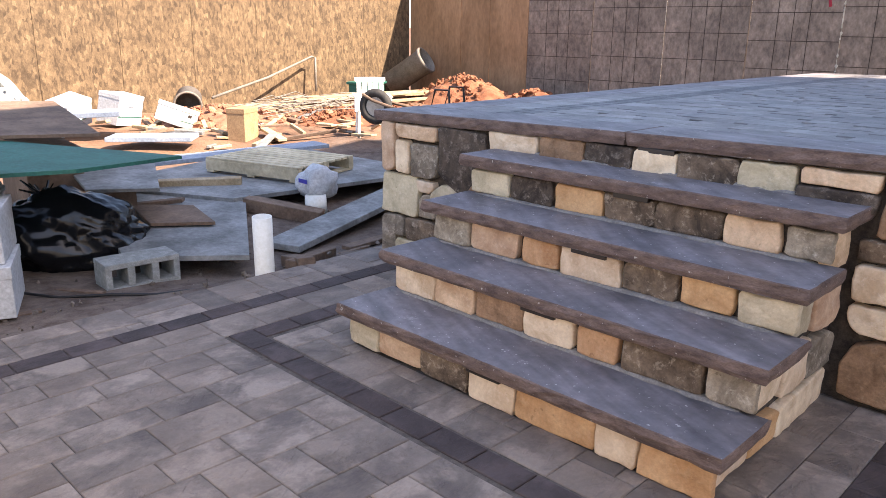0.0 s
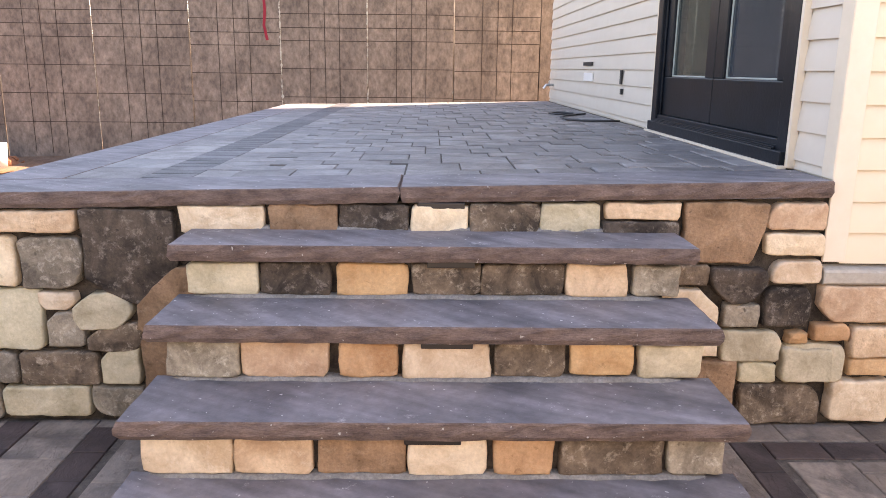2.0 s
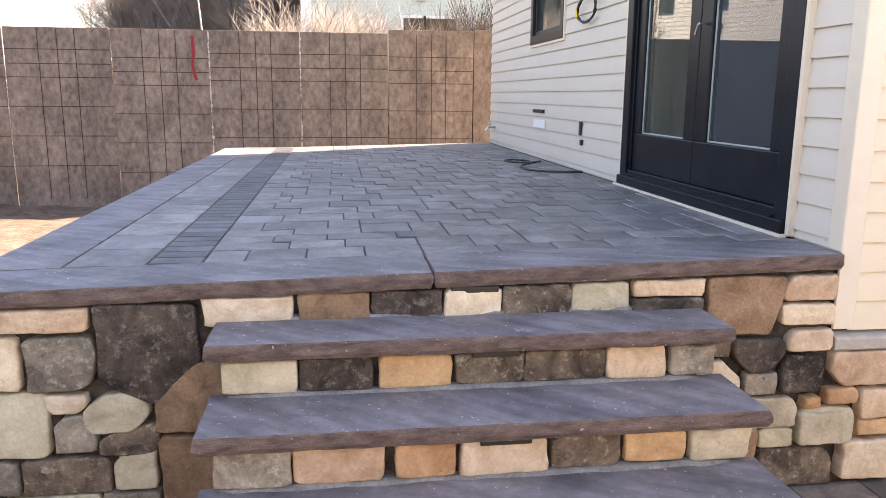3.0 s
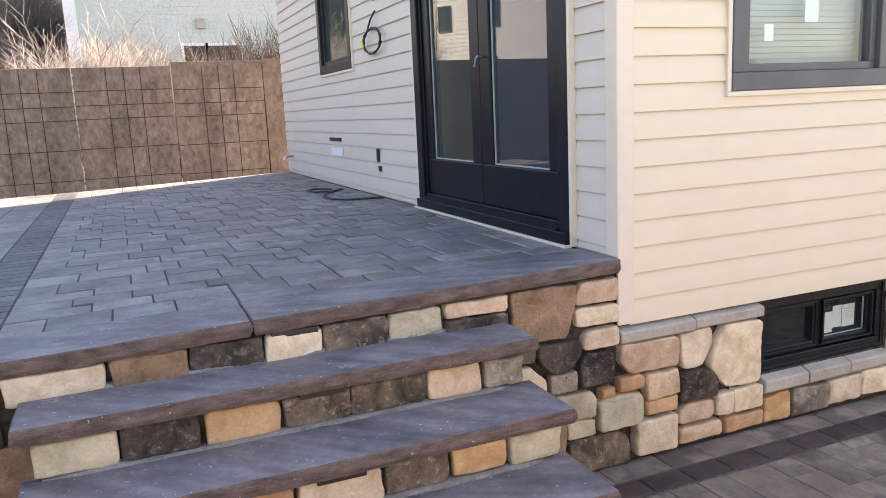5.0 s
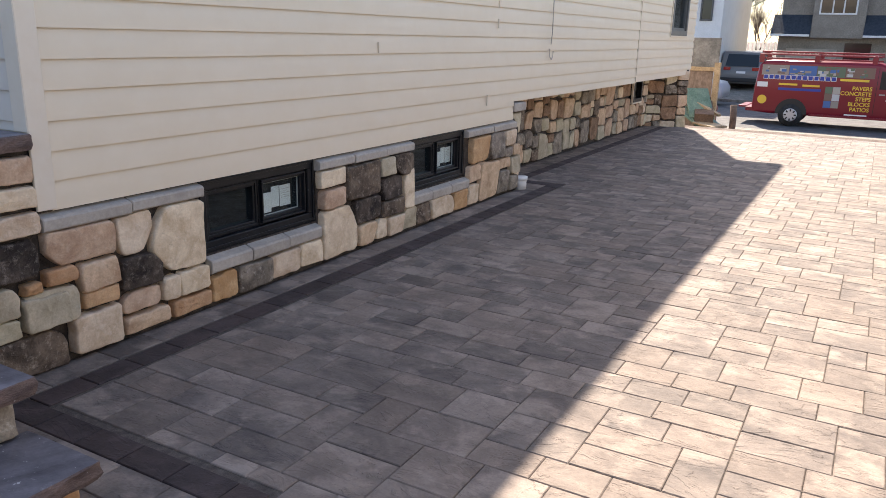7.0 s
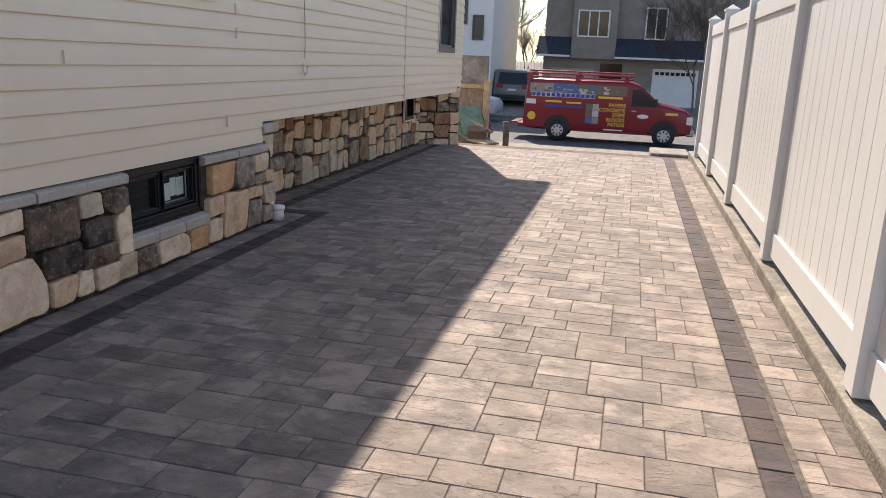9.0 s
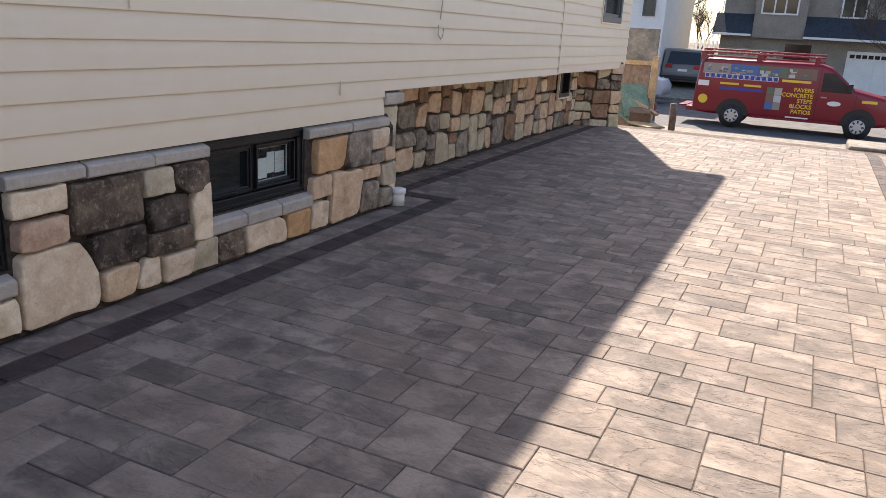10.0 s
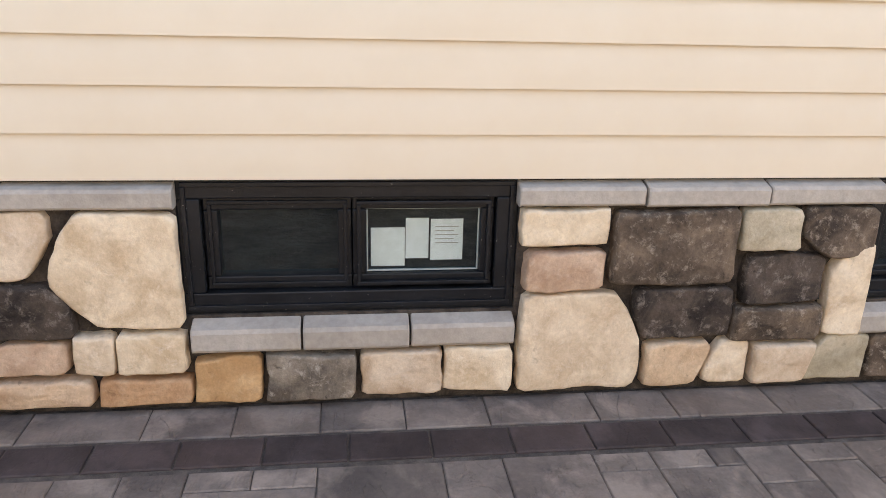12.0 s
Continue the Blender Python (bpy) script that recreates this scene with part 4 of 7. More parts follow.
def window(name, label, u0, u1, z0, z1, parent_pose, frame_m, fw=0.06, sash=True, mull=0, recess=0.0, trim=True, pane_m=None):
    """A window: outer frame, sashes and panes in x and z, facing -y."""
    root = thing(name, label, "window", kind="structure")
    root.matrix_world = parent_pose
    def ring(a, b, c, d, w, y0, y1, bev=0.004):
        bm = bmesh.new()
        for q in ((a, c, b, c + w), (a, d - w, b, d), (a, c + w, a + w, d - w), (b - w, c + w, b, d - w)):
            box_into(bm, q[0], y0, q[1], q[2], y1, q[3], bev)
        return bm
    part("window_frame", ring(u0, u1, z0, z1, fw, -0.025 + recess, 0.09 + recess), frame_m, root)
    if recess:
        part("frame_step", ring(u0 + 0.012, u1 - 0.012, z0 + 0.012, z1 - 0.012, 0.012, -0.033 + recess, -0.024 + recess, 0.002), frame_m, root)
    if trim:
        part("trim", ring(u0 - 0.022, u1 + 0.022, z0 - 0.022, z1 + 0.022, 0.021, -0.02, 0.01, 0.002), M_TRIM, root, "cream vinyl trim strip")
    n = mull + 1
    w = (u1 - u0 - 2 * fw) / n
    for k in range(n):
        a, b = u0 + fw + k * w, u0 + fw + (k + 1) * w
        if sash:
            part("sash", ring(a + 0.001, b - 0.001, z0 + fw, z1 - fw, 0.035, 0.0 + recess, 0.05 + recess), frame_m, root)
        pane = part("pane", box(a + 0.03, 0.024 + recess, z0 + fw + 0.03, b - 0.03, 0.030 + recess, z1 - fw - 0.03), pane_m or M_GLASS, root, "clear window glass")
        pane.visible_shadow = False
        if recess and k == mull:
            part("glazing_bead", ring(a + 0.036, b - 0.036, z0 + fw + 0.036, z1 - fw - 0.036, 0.004, 0.016 + recess, 0.0235 + recess, 0.001), M_BEAD, root, "thin pale glazing bead")
        if recess:
            part("sash_step", ring(a + 0.012, b - 0.012, z0 + fw + 0.010, z1 - fw - 0.010, 0.010, -0.007 + recess - 0.012 * (k == mull), 0.001 + recess, 0.002), frame_m, root)
    return root


for k, (a, b, c, d) in enumerate(UP_WINDOWS):
    window("window_%d" % (k + 1), "dark grey framed house window in cream siding", a, b, c, d, pose(0, HY, 0), M_GREYFRAME, 0.075, pane_m=M_GLASS_SKY if k else M_GLASS)
window("window_5", "dark framed front window in the cream siding", *LASTWIN[0], pose(0, HY + 0.004, 0), M_GREYFRAME, 0.07, pane_m=M_GLASS_SKY)
window("window_6", "small dark framed window beside the terrace door", -WEST_WINDOW[1], -WEST_WINDOW[0], WEST_WINDOW[2], WEST_WINDOW[3], pose(HX, 0, 0, 0, 0, -90), M_BLACK, 0.075, pane_m=M_FILM)

# stone-faced basement wall
base = struct("basement_wall", wall_with_holes(HX, 4.72, -0.05, 0.605, BASE_WINDOWS, 0.3), M_MORTAR, "basement wall faced with mixed natural stone", "wall")
base.location = (0, PY0, 0)
H1 = "0.41 0.39 0.71 0.53 t bl2045; 0.72 0.36 0.90 0.53 c br3560 bl1245; 0.885 0.23 1.19 0.53 c tl2444 bl3438; 0.40 0.32 0.54 0.39 o; 0.54 0.26 0.72 0.38 t; 0.73 0.21 0.935 0.355 k tr3045; 0.31 0.17 0.53 0.31 g; 0.54 0.19 0.71 0.26 o; 0.48 0.02 0.71 0.18 c; 0.72 0.11 0.91 0.20 t; 0.72 0.02 0.96 0.10 t; 0.92 0.11 1.02 0.22 c; 1.02 0.11 1.19 0.22 c; 0.97 0.02 1.20 0.10 o"
S1 = "1.20 0.02 1.37 0.15 o; 1.38 0.02 1.61 0.155 y; 1.62 0.025 1.83 0.155 c; 1.83 0.03 2.02 0.16 c"
H2 = "2.02 0.43 2.25 0.53 c; 2.03 0.31 2.25 0.42 t; 2.03 0.02 2.37 0.305 c tr2245 br0512; 2.26 0.32 2.60 0.53 d; 2.335 0.162 2.615 0.312 k bl1260; 2.60 0.41 2.77 0.53 g; 2.77 0.385 2.985 0.53 d bl3845; 2.63 0.26 2.86 0.40 k; 2.62 0.15 2.87 0.255 d; 2.87 0.165 2.99 0.43 c tl5530; 2.38 0.02 2.57 0.155 t br2075; 2.55 0.025 2.68 0.158 c tl3570; 2.69 0.02 2.87 0.145 c br1570; 2.83 0.02 3.03 0.165 g tl3575"
S2 = "3.04 0.02 3.22 0.16 d; 3.22 0.02 3.55 0.165 c; 3.56 0.02 3.76 0.16 o; 3.77 0.02 3.94 0.18 c"
H3 = "3.82 0.33 4.12 0.53 o; 4.13 0.32 4.37 0.53 y; 4.38 0.40 4.60 0.53 c; 3.78 0.19 3.97 0.32 t; 3.97 0.02 4.28 0.32 t; 4.29 0.22 4.52 0.31 t; 4.29 0.02 4.50 0.21 y; 4.38 0.31 4.55 0.39 y; 4.51 0.02 4.66 0.14 y; 4.53 0.15 4.70 0.30 g; 4.56 0.31 4.70 0.40 t"
for k, rows in enumerate((H1, S1, H2, S2, H3)):
    lay_stones(rows, base, 0.0, seed=40 + k, cut=0.12)


def slab_run(name, x0, x1, n, z0, z1, y0, y1, parent, label):
    w = (x1 - x0) / n
    rnd = random.Random(x0)
    for k in range(n):
        a, b, yf, zf = x0 + k * w + 0.003, x0 + (k + 1) * w - 0.003, y0 + rnd.uniform(-0.004, 0.004), z0 + rnd.uniform(-0.003, 0.003)
        h = z1 - zf
        side = ((yf + 0.006, zf), (yf, zf + 0.1 * h), (yf - 0.001, zf + 0.62 * h), (yf + 0.006, zf + 0.74 * h), (yf + 0.065, z1), (y1, z1), (y1, zf))
        bm = bmesh.new()
        rings = [[bm.verts.new((x, y + sk * 0.003, z - sk * 0.002)) for y, z in side] for x, sk in ((a, 1), (a + 0.004, 0), (b - 0.004, 0), (b, 1))]
        for r0, r1 in zip(rings, rings[1:]):
            for q in range(len(side)):
                bm.faces.new((r0[q], r0[(q + 1) % len(side)], r1[(q + 1) % len(side)], r1[q]))
        bm.faces.new(rings[0])
        bm.faces.new(rings[-1])
        bmesh.ops.recalc_face_normals(bm, faces=bm.faces)
        part(name, bm, M_LEDGE, parent, label)


for x0, x1, n in ((0.41, 1.19, 2), (2.01, 2.99, 3), (3.74, 4.60, 2)):
    slab_run("ledge_stone", x0, x1, n, 0.535, 0.602, -0.045, 0.05, base, "grey cast stone ledge piece")
for x0, x1 in ((1.20, 2.02), (2.96, 3.78)):
    slab_run("sill_stone", x0, x1, 3, 0.165, 0.25, -0.045, 0.14, base, "grey cast stone sill piece")
for k, (a, b, c, d) in enumerate(BASE_WINDOWS):
    window("basement_window_%d" % (k + 1), "black framed basement slider window above stone sill", a, b, c, d, pose(0, PY0 + 0.012, 0), M_BLACK, 0.055, True, 1, 0.02, False, M_HAZED)
far_base = struct("basement_wall_far", box(4.72, 3.99, -0.05, 10.42, 4.2, 0.80), M_MORTAR, "recessed basement wall faced with mixed stone", "wall")
for u0, u1, v1, k in ((4.74, 9.52, 0.76, 5), (9.98, 10.42, 0.76, 6), (9.52, 9.98, 0.38, 8)):
    lay_stones(random_stones(u0, u1, 0.01, v1, k, 0.25, "ccttggytdyb"), far_base, 3.99, seed=50 + k, d=0.035, cut=0.75, skew=0.10)
window("basement_window_3", "small dark basement window in recessed stone wall", 9.54, 9.96, 0.40, 0.78, pose(0, 3.94, 0), M_BLACK, 0.05, False, 0, 0.0, True)
part("return_wall", box(4.6, 3.60, -0.05, 4.719, 3.99, 0.60), M_MORTAR, far_base)
bm = bmesh.new()
a, b = Vector((10.40, 3.99, 0)), Vector((10.95, 3.50, 0))
n = (b - a).cross(Vector((0, 0, 1))).normalized()
ang = math.degrees(math.atan2(b.y - a.y, b.x - a.x))
corner_base = struct("basement_wall_corner", box(0, 0, -0.3, (b - a).length, 0.2, 0.83), M_MORTAR, "angled basement wall faced with mixed stone", "wall")
corner_base.matrix_world = pose(a.x, a.y, 0, 0, 0, ang)
lay_stones(random_stones(0.0, (b - a).length, -0.05, 0.82, 6, 0.21, "ccttggytdyb"), corner_base, 0.0, seed=52, d=0.035, cut=0.75, skew=0.10)
struct("soffit", box(4.73, HY + 0.01, 0.765, 10.9, 4.2, 0.80), M_TRIM, "cream soffit under the overhanging wall", "trim")

# terrace door: a pair of dark glazed leaves
M_DOOR = mat("navy_black_door_paint", (0.0045, 0.0068, 0.0105), (0.0085, 0.012, 0.018), 6, 0.35, 0.05, spec=0.15)
door = thing("door_1", "black double patio door with full glass leaves", "door", kind="structure")
door.matrix_world = pose(HX, 0, 0, 0, 0, -90)
u0, u1, z0, z1 = -DOOR[1], -DOOR[0], DOOR[2], DOOR[3]
bm = bmesh.new()
for q in ((u0, z1 - 0.09, u1, z1), (u0, z0, u0 + 0.09, z1 - 0.09), (u1 - 0.09, z0, u1, z1 - 0.09)):
    box_into(bm, q[0], -0.03, q[1], q[2], 0.12, q[3], 0.005)
for q in ((u0 + 0.09, z1 - 0.115, u1 - 0.09, z1 - 0.09), (u0 + 0.09, z0 + 0.10, u0 + 0.115, z1 - 0.115), (u1 - 0.115, z0 + 0.10, u1 - 0.09, z1 - 0.115)):
    box_into(bm, q[0], -0.012, q[1], q[2], -0.001, q[3], 0.003)
part("door_frame", bm, M_DOOR, door)
bm = box(u0, -0.05, z0, u1, 0.12, z0 + 0.06, 0.004)
box_into(bm, u0 + 0.09, -0.02, z0 + 0.06, u1 - 0.09, 0.1, z0 + 0.10, 0.004)
for k in range(3):
    box_into(bm, u0 + 0.09, -0.046 + 0.009 * k, z0 + 0.06, u1 - 0.09, -0.041 + 0.009 * k, z0 + 0.066 + 0.006 * k, 0.001)
part("threshold", bm, M_DOOR, door)
mid = (u0 + u1) / 2
for a, b in ((u0 + 0.092, mid - 0.002), (mid + 0.002, u1 - 0.092)):
    bm = bmesh.new()
    for q in ((a, z0 + 0.10, b, z0 + 0.32), (a, z1 - 0.22, b, z1 - 0.09), (a, z0 + 0.32, a + 0.12, z1 - 0.22), (b - 0.12, z0 + 0.32, b, z1 - 0.22)):
        box_into(bm, q[0], 0.0, q[1], q[2], 0.05, q[3], 0.006)
    leaf = part("door_leaf", bm, M_DOOR, door)
    pane = part("pane", box(a + 0.115, 0.022, z0 + 0.315, b - 0.115, 0.030, z1 - 0.215), M_FILM if a < mid - 0.1 else M_FILM_BLUE, leaf, "full-height door glass")
    pane.visible_shadow = False
    bm = bmesh.new()
    for q in ((a + 0.121, z0 + 0.321, b - 0.121, z0 + 0.329), (a + 0.121, z1 - 0.229, b - 0.121, z1 - 0.221), (a + 0.121, z0 + 0.329, a + 0.127, z1 - 0.229), (b - 0.127, z0 + 0.329, b - 0.121, z1 - 0.229)):
        box_into(bm, q[0], 0.014, q[1], q[2], 0.0215, q[3], 0.001)
    part("glazing_bead", bm, M_BEAD, leaf, "thin pale glazing bead")
part("sill_strip", box(u0 - 0.02, -0.064, z0 - 0.004, u1 + 0.02, -0.03, z0 + 0.008, 0.002), M_TRIM, door, "white strip below the door")
for u in (u0 - 0.012, u1 + 0.012):
    part("trim", box(u - 0.011, -0.03, z0, u + 0.011, 0.0, z1 + 0.02, 0.002), M_TRIM, door)

# ---- fences ----
FY = 12.0
back_fence = thing("plywood_fence", "tall fence of weathered plywood form panels", "fence")
form_panels = []
edges = [0.57, -0.64, -1.85, -3.06, -4.32, -5.66, -7.0, -8.38]
for k, (b, a) in enumerate(zip(edges, edges[1:])):
    form_panels.append(part("panel", box(a + 0.008, FY, -0.2, b - 0.008, FY + 0.03, 2.26 + 0.05 * (k == 0), 0.003), M_PLY, back_fence, "brown form plywood panel with ruled lines"))
for b, a in ((1.6, 0.57), (-8.38, -9.3), (-9.3, -10.05), (-10.05, -11.5)):
    part("panel", box(a + 0.006, FY + 0.01, -0.2, b - 0.006, FY + 0.03, 2.33 if a > 0 else 2.5, 0.003), M_PLY if a > 0 else M_PLY_RAW, back_fence, "plain brown plywood sheet")
side_fence = thing("osb_fence", "tall fence of sunlit strand board sheets", "fence")
y = 12.0
while y > -4:
    part("panel", box(-11.55, y - 1.216, -0.2, -11.52, y, 2.5, 0.003), M_OSB, side_fence, "yellow strand board sheet")
    y -= 1.22
# white vinyl fence on a kerb
WF = 0.0
kerb = struct("kerb", box(-4, WF - 0.10, -0.1, 11.2, WF + 0.085, 0.075, 0.01), M_CONC, "low concrete kerb under the white fence", "kerb")
vinyl = thing("vinyl_fence", "white vinyl privacy fence along the driveway", "fence")
post_x = [-3.9, -1.78, 0.34, 2.46, 4.57, 6.67, 8.58, 10.46]
for x in post_x:
    bm = box(x - 0.063, WF - 0.063, 0.09, x + 0.063, WF + 0.063, 1.86, 0.004)
    post = part("post", bm, M_WHITE, vinyl)
    bm = bmesh.new()
    box_into(bm, x - 0.075, WF - 0.075, 1.86, x + 0.075, WF + 0.075, 1.885, 0.003)
    g = bmesh.ops.create_cone(bm, cap_ends=True, segments=4, radius1=0.10, radius2=0.0, depth=0.05)
    bmesh.ops.transform(bm, matrix=pose(x, WF, 1.91, 0, 0, 45), verts=g["verts"])
    part("cap", bm, M_WHITE, post)
for a, b in zip(post_x, post_x[1:]):
    part("bottom_rail", box(a + 0.064, WF - 0.03, 0.13, b - 0.064, WF + 0.03, 0.28, 0.005), M_WHITE, vinyl)
    part("top_rail", box(a + 0.064, WF - 0.03, 1.66, b - 0.064, WF + 0.03, 1.80, 0.005), M_WHITE, vinyl)
    n = 12
    w = (b - a - 0.128) / n
    for k in range(n):
        part("slat", box(a + 0.064 + k * w + 0.001, WF - 0.015, 0.281, a + 0.064 + (k + 1) * w - 0.001, WF + 0.015, 1.659, 0.003), M_WHITE, vinyl)

# ---- details on the house ----
M_CABLE = plain("black_cable", (0.012, 0.012, 0.013), 0.5)
M_PAPER = mat("paper", (0.74, 0.74, 0.70), (0.80, 0.80, 0.77), 8, 0.9, 0.05)
M_BLIND = mat("blind_slat", (0.47, 0.50, 0.47), (0.53, 0.56, 0.53), 2, 0.6, 0, grainy=0.05)
M_YELLOW = plain("yellow_tape", (0.75, 0.60, 0.04), 0.5)
M_STEEL = mat("brushed_steel", (0.45, 0.45, 0.45), (0.58, 0.58, 0.57), 20, 0.35, 0.05, metal=1.0)


def wire(name, label, pts, r, material, category="cable", parent=None):
    bm = bmesh.new()
    tube(bm, pts, r, 8)
    ob = part(name, bm, material, parent, "", True)
    return ob if parent else tagged(ob, label, category)


wire("wall_wire", "thin loose cable hanging down the cream siding", [(5.26, HY - 0.02, 2.3), (5.27, HY - 0.025, 1.95), (5.25, HY - 0.03, 1.6), (5.27, HY - 0.025, 1.3), (5.24, HY - 0.03, 1.2)], 0.0045, M_LEDGE)
wire("wall_hook", "small curled wire end on the cream siding", [(5.24, HY - 0.02, 1.16), (5.22, HY - 0.03, 1.10), (5.25, HY - 0.035, 1.07), (5.29, HY - 0.03, 1.09), (5.30, HY - 0.03, 1.14)], 0.0045, M_LEDGE, "hook")
for x, z, h in ((2.59, 1.18, 0.06), (4.05, 0.79, 0.08), (4.2, 1.35, 0.07), (4.2, 1.5, 0.07)):
    tagged(part("siding_lug", box(x, HY - 0.017, z - h / 2, x + 0.0025, HY - 0.006, z + h / 2), M_TRIM), "thin vertical slit where siding boards overlap", "trim", kind="structure")
bm = box(6.25, HY - 0.12, 1.93, 6.55, HY, 2.15, 0.01)
vent = tagged(part("wall_vent", bm, M_WHITE), "white plastic exhaust vent box on the siding", "vent")
part("flap", box(6.29, HY - 0.10, 1.86, 6.50, HY - 0.03, 1.929, 0.006), M_STEEL, vent)

# west wall: coiled cable, cut slots, hose tap
coil = []
for k in range(64):
    a = 2 * math.pi * k / 20
    coil.append((HX - 0.035 - 0.004 * (k % 3), 6.44 + (0.20 + 0.012 * math.sin(k)) * math.cos(a), 2.03 + (0.088 + 0.005 * math.cos(2 * k)) * math.sin(a)))
coil += [(HX - 0.03, 6.52, 2.15), (HX - 0.03, 6.46, 2.19), (HX - 0.03, 6.36, 2.23)]
c = wire("cable_coil", "coil of black cable hung on the pale siding", coil, 0.007, M_CABLE)
wire("tape", "", [(HX - 0.05, 6.645, 2.05), (HX - 0.05, 6.62, 1.98)], 0.008, M_YELLOW, parent=c)
for y, z, w, h, m in ((7.74, 1.30, 0.36, 0.03, M_CABLE), (7.70, 1.19, 0.36, 0.07, M_WHITE), (6.53, 1.20, 0.04, 0.10, M_CABLE), (6.50, 1.10, 0.04, 0.04, M_CABLE), (6.42, 2.36, 0.03, 0.10, M_CABLE)):
    tagged(part("wall_cutout", box(HX - 0.022, y - w / 2, z - h / 2, HX - 0.008, y + w / 2, z + h / 2, 0.002), m), "small cut opening in the pale siding", "opening", kind="structure")
tap = thing("hose_tap", "small metal garden tap on the rear wall", "tap", (HX - 0.01, 9.64, 1.08))
bm = bmesh.new()
tube(bm, [(0, 0, 0), (-0.08, 0, 0), (-0.11, 0, -0.04)], 0.014)
part("spout", bm, M_STEEL, tap)
bm = bmesh.new()
tube(bm, [(-0.05, 0, 0), (-0.05, 0, 0.04), (-0.05, -0.03, 0.045)], 0.008)
part("handle", bm, M_STEEL, tap)
zp = lambda x, y: patio_z(x, y) + 0.012
hose = [(0.36, 6.30), (0.25, 6.35), (0.12, 6.42), (0.04, 6.55), (0.03, 6.80), (0.10, 7.0), (0.20, 7.12), (0.22, 7.3), (0.12, 7.45), (0.03, 7.38), (0.06, 7.2), (0.18, 7.1), (0.3, 7.22)]
wire("floor_cable", "loose black cable lying on the terrace pavers", [(x, y, zp(x, y)) for x, y in hose], 0.0075, M_CABLE)
bm = bmesh.new()
tube(bm, [(mid + 0.055, -0.005, 1.78), (mid + 0.055, -0.035, 1.78), (mid + 0.05, -0.04, 1.775), (mid + 0.025, -0.04, 1.73)], 0.006)
part("lever_handle", bm, M_STEEL, door, "silver lever handle")

# blind and stickers behind the first window
blind = thing("window_blind", "pale horizontal slat blind behind the window", "blind")
part("head_rail", box(1.06, HY + 0.085, 2.60, 1.83, HY + 0.13, 2.65, 0.004), M_BLIND, blind)
for k in range(38):
    z = 1.63 + 0.026 * k
    bm = box(1.07, -0.013, -0.0008, 1.82, 0.013, 0.0008)
    ob = part("slat", bm, M_BLIND, blind)
    ob.matrix_world = pose(0, HY + 0.105, z, -62, 0, 0)
for x, z, w, h in ((1.20, 1.74, 0.05, 0.07), (1.43, 1.82, 0.08, 0.10)):
    tagged(part("window_sticker", box(x, HY + 0.0345, z, x + w, HY + 0.036, z + h), M_PAPER), "white paper label stuck on window glass", "label")
for wx, k in ((1.19, 0), (2.97, 1)):
    for a, b, c, d in ((0.46, 0.095, 0.548, 0.20), (0.55, 0.115, 0.61, 0.225), (0.615, 0.11, 0.70, 0.222)):
        y = PY0 + 0.062 + 0.002 * a
        ob = tagged(part("paper_sheet", box(wx + a, y + 0.004, 0.255 + b, wx + c, y + 0.0055, 0.255 + d), M_PAPER), "white paper sheet taped inside basement window", "paper")
        if a > 0.6:
            for q in range(5):
                part("print_line", box(wx + a + 0.012, y + 0.0032, 0.255 + d - 0.022 - 0.011 * q, wx + c - 0.012 - 0.012 * (q % 2), y + 0.0039, 0.255 + d - 0.020 - 0.011 * q), M_LEDGE, ob)

# stone pier and drain cap at the corner of the recess
pier = struct("stone_pier", box(4.585, 3.60, -0.05, 4.76, 3.98, 0.66), M_MORTAR, "narrow stone pier at the wall corner", "wall")
lay_stones("4.57 0.47 4.77 0.65 g; 4.57 0.30 4.77 0.46 y; 4.60 0.10 4.68 0.29 t; 4.68 0.10 4.77 0.29 c", pier, 3.60, seed=61, d=0.06)
lay_stones("3.61 0.42 3.98 0.65 t; 3.61 0.2 3.8 0.41 y; 3.8 0.2 3.98 0.41 c; 3.61 0.0 3.98 0.19 g", pier, 4.76, seed=62, axis="x")
part("cap", box(4.565, 3.50, 0.662, 4.80, 3.97, 0.735, 0.012), M_LEDGE, pier, "grey cast stone cap")
bm = bmesh.new()
g = bmesh.ops.create_cone(bm, cap_ends=True, segments=20, radius1=0.05, radius2=0.05, depth=0.10)
bmesh.ops.transform(bm, matrix=pose(4.73, 3.49, 0.052), verts=g["verts"])
g = bmesh.ops.create_cone(bm, cap_ends=True, segments=20, radius1=0.057, radius2=0.057, depth=0.03)
bmesh.ops.transform(bm, matrix=pose(4.73, 3.49, 0.095), verts=g["verts"])
tagged(part("pipe_stub", bm, M_WHITE, None, "", True), "short white plastic drain pipe end by pier", "pipe")


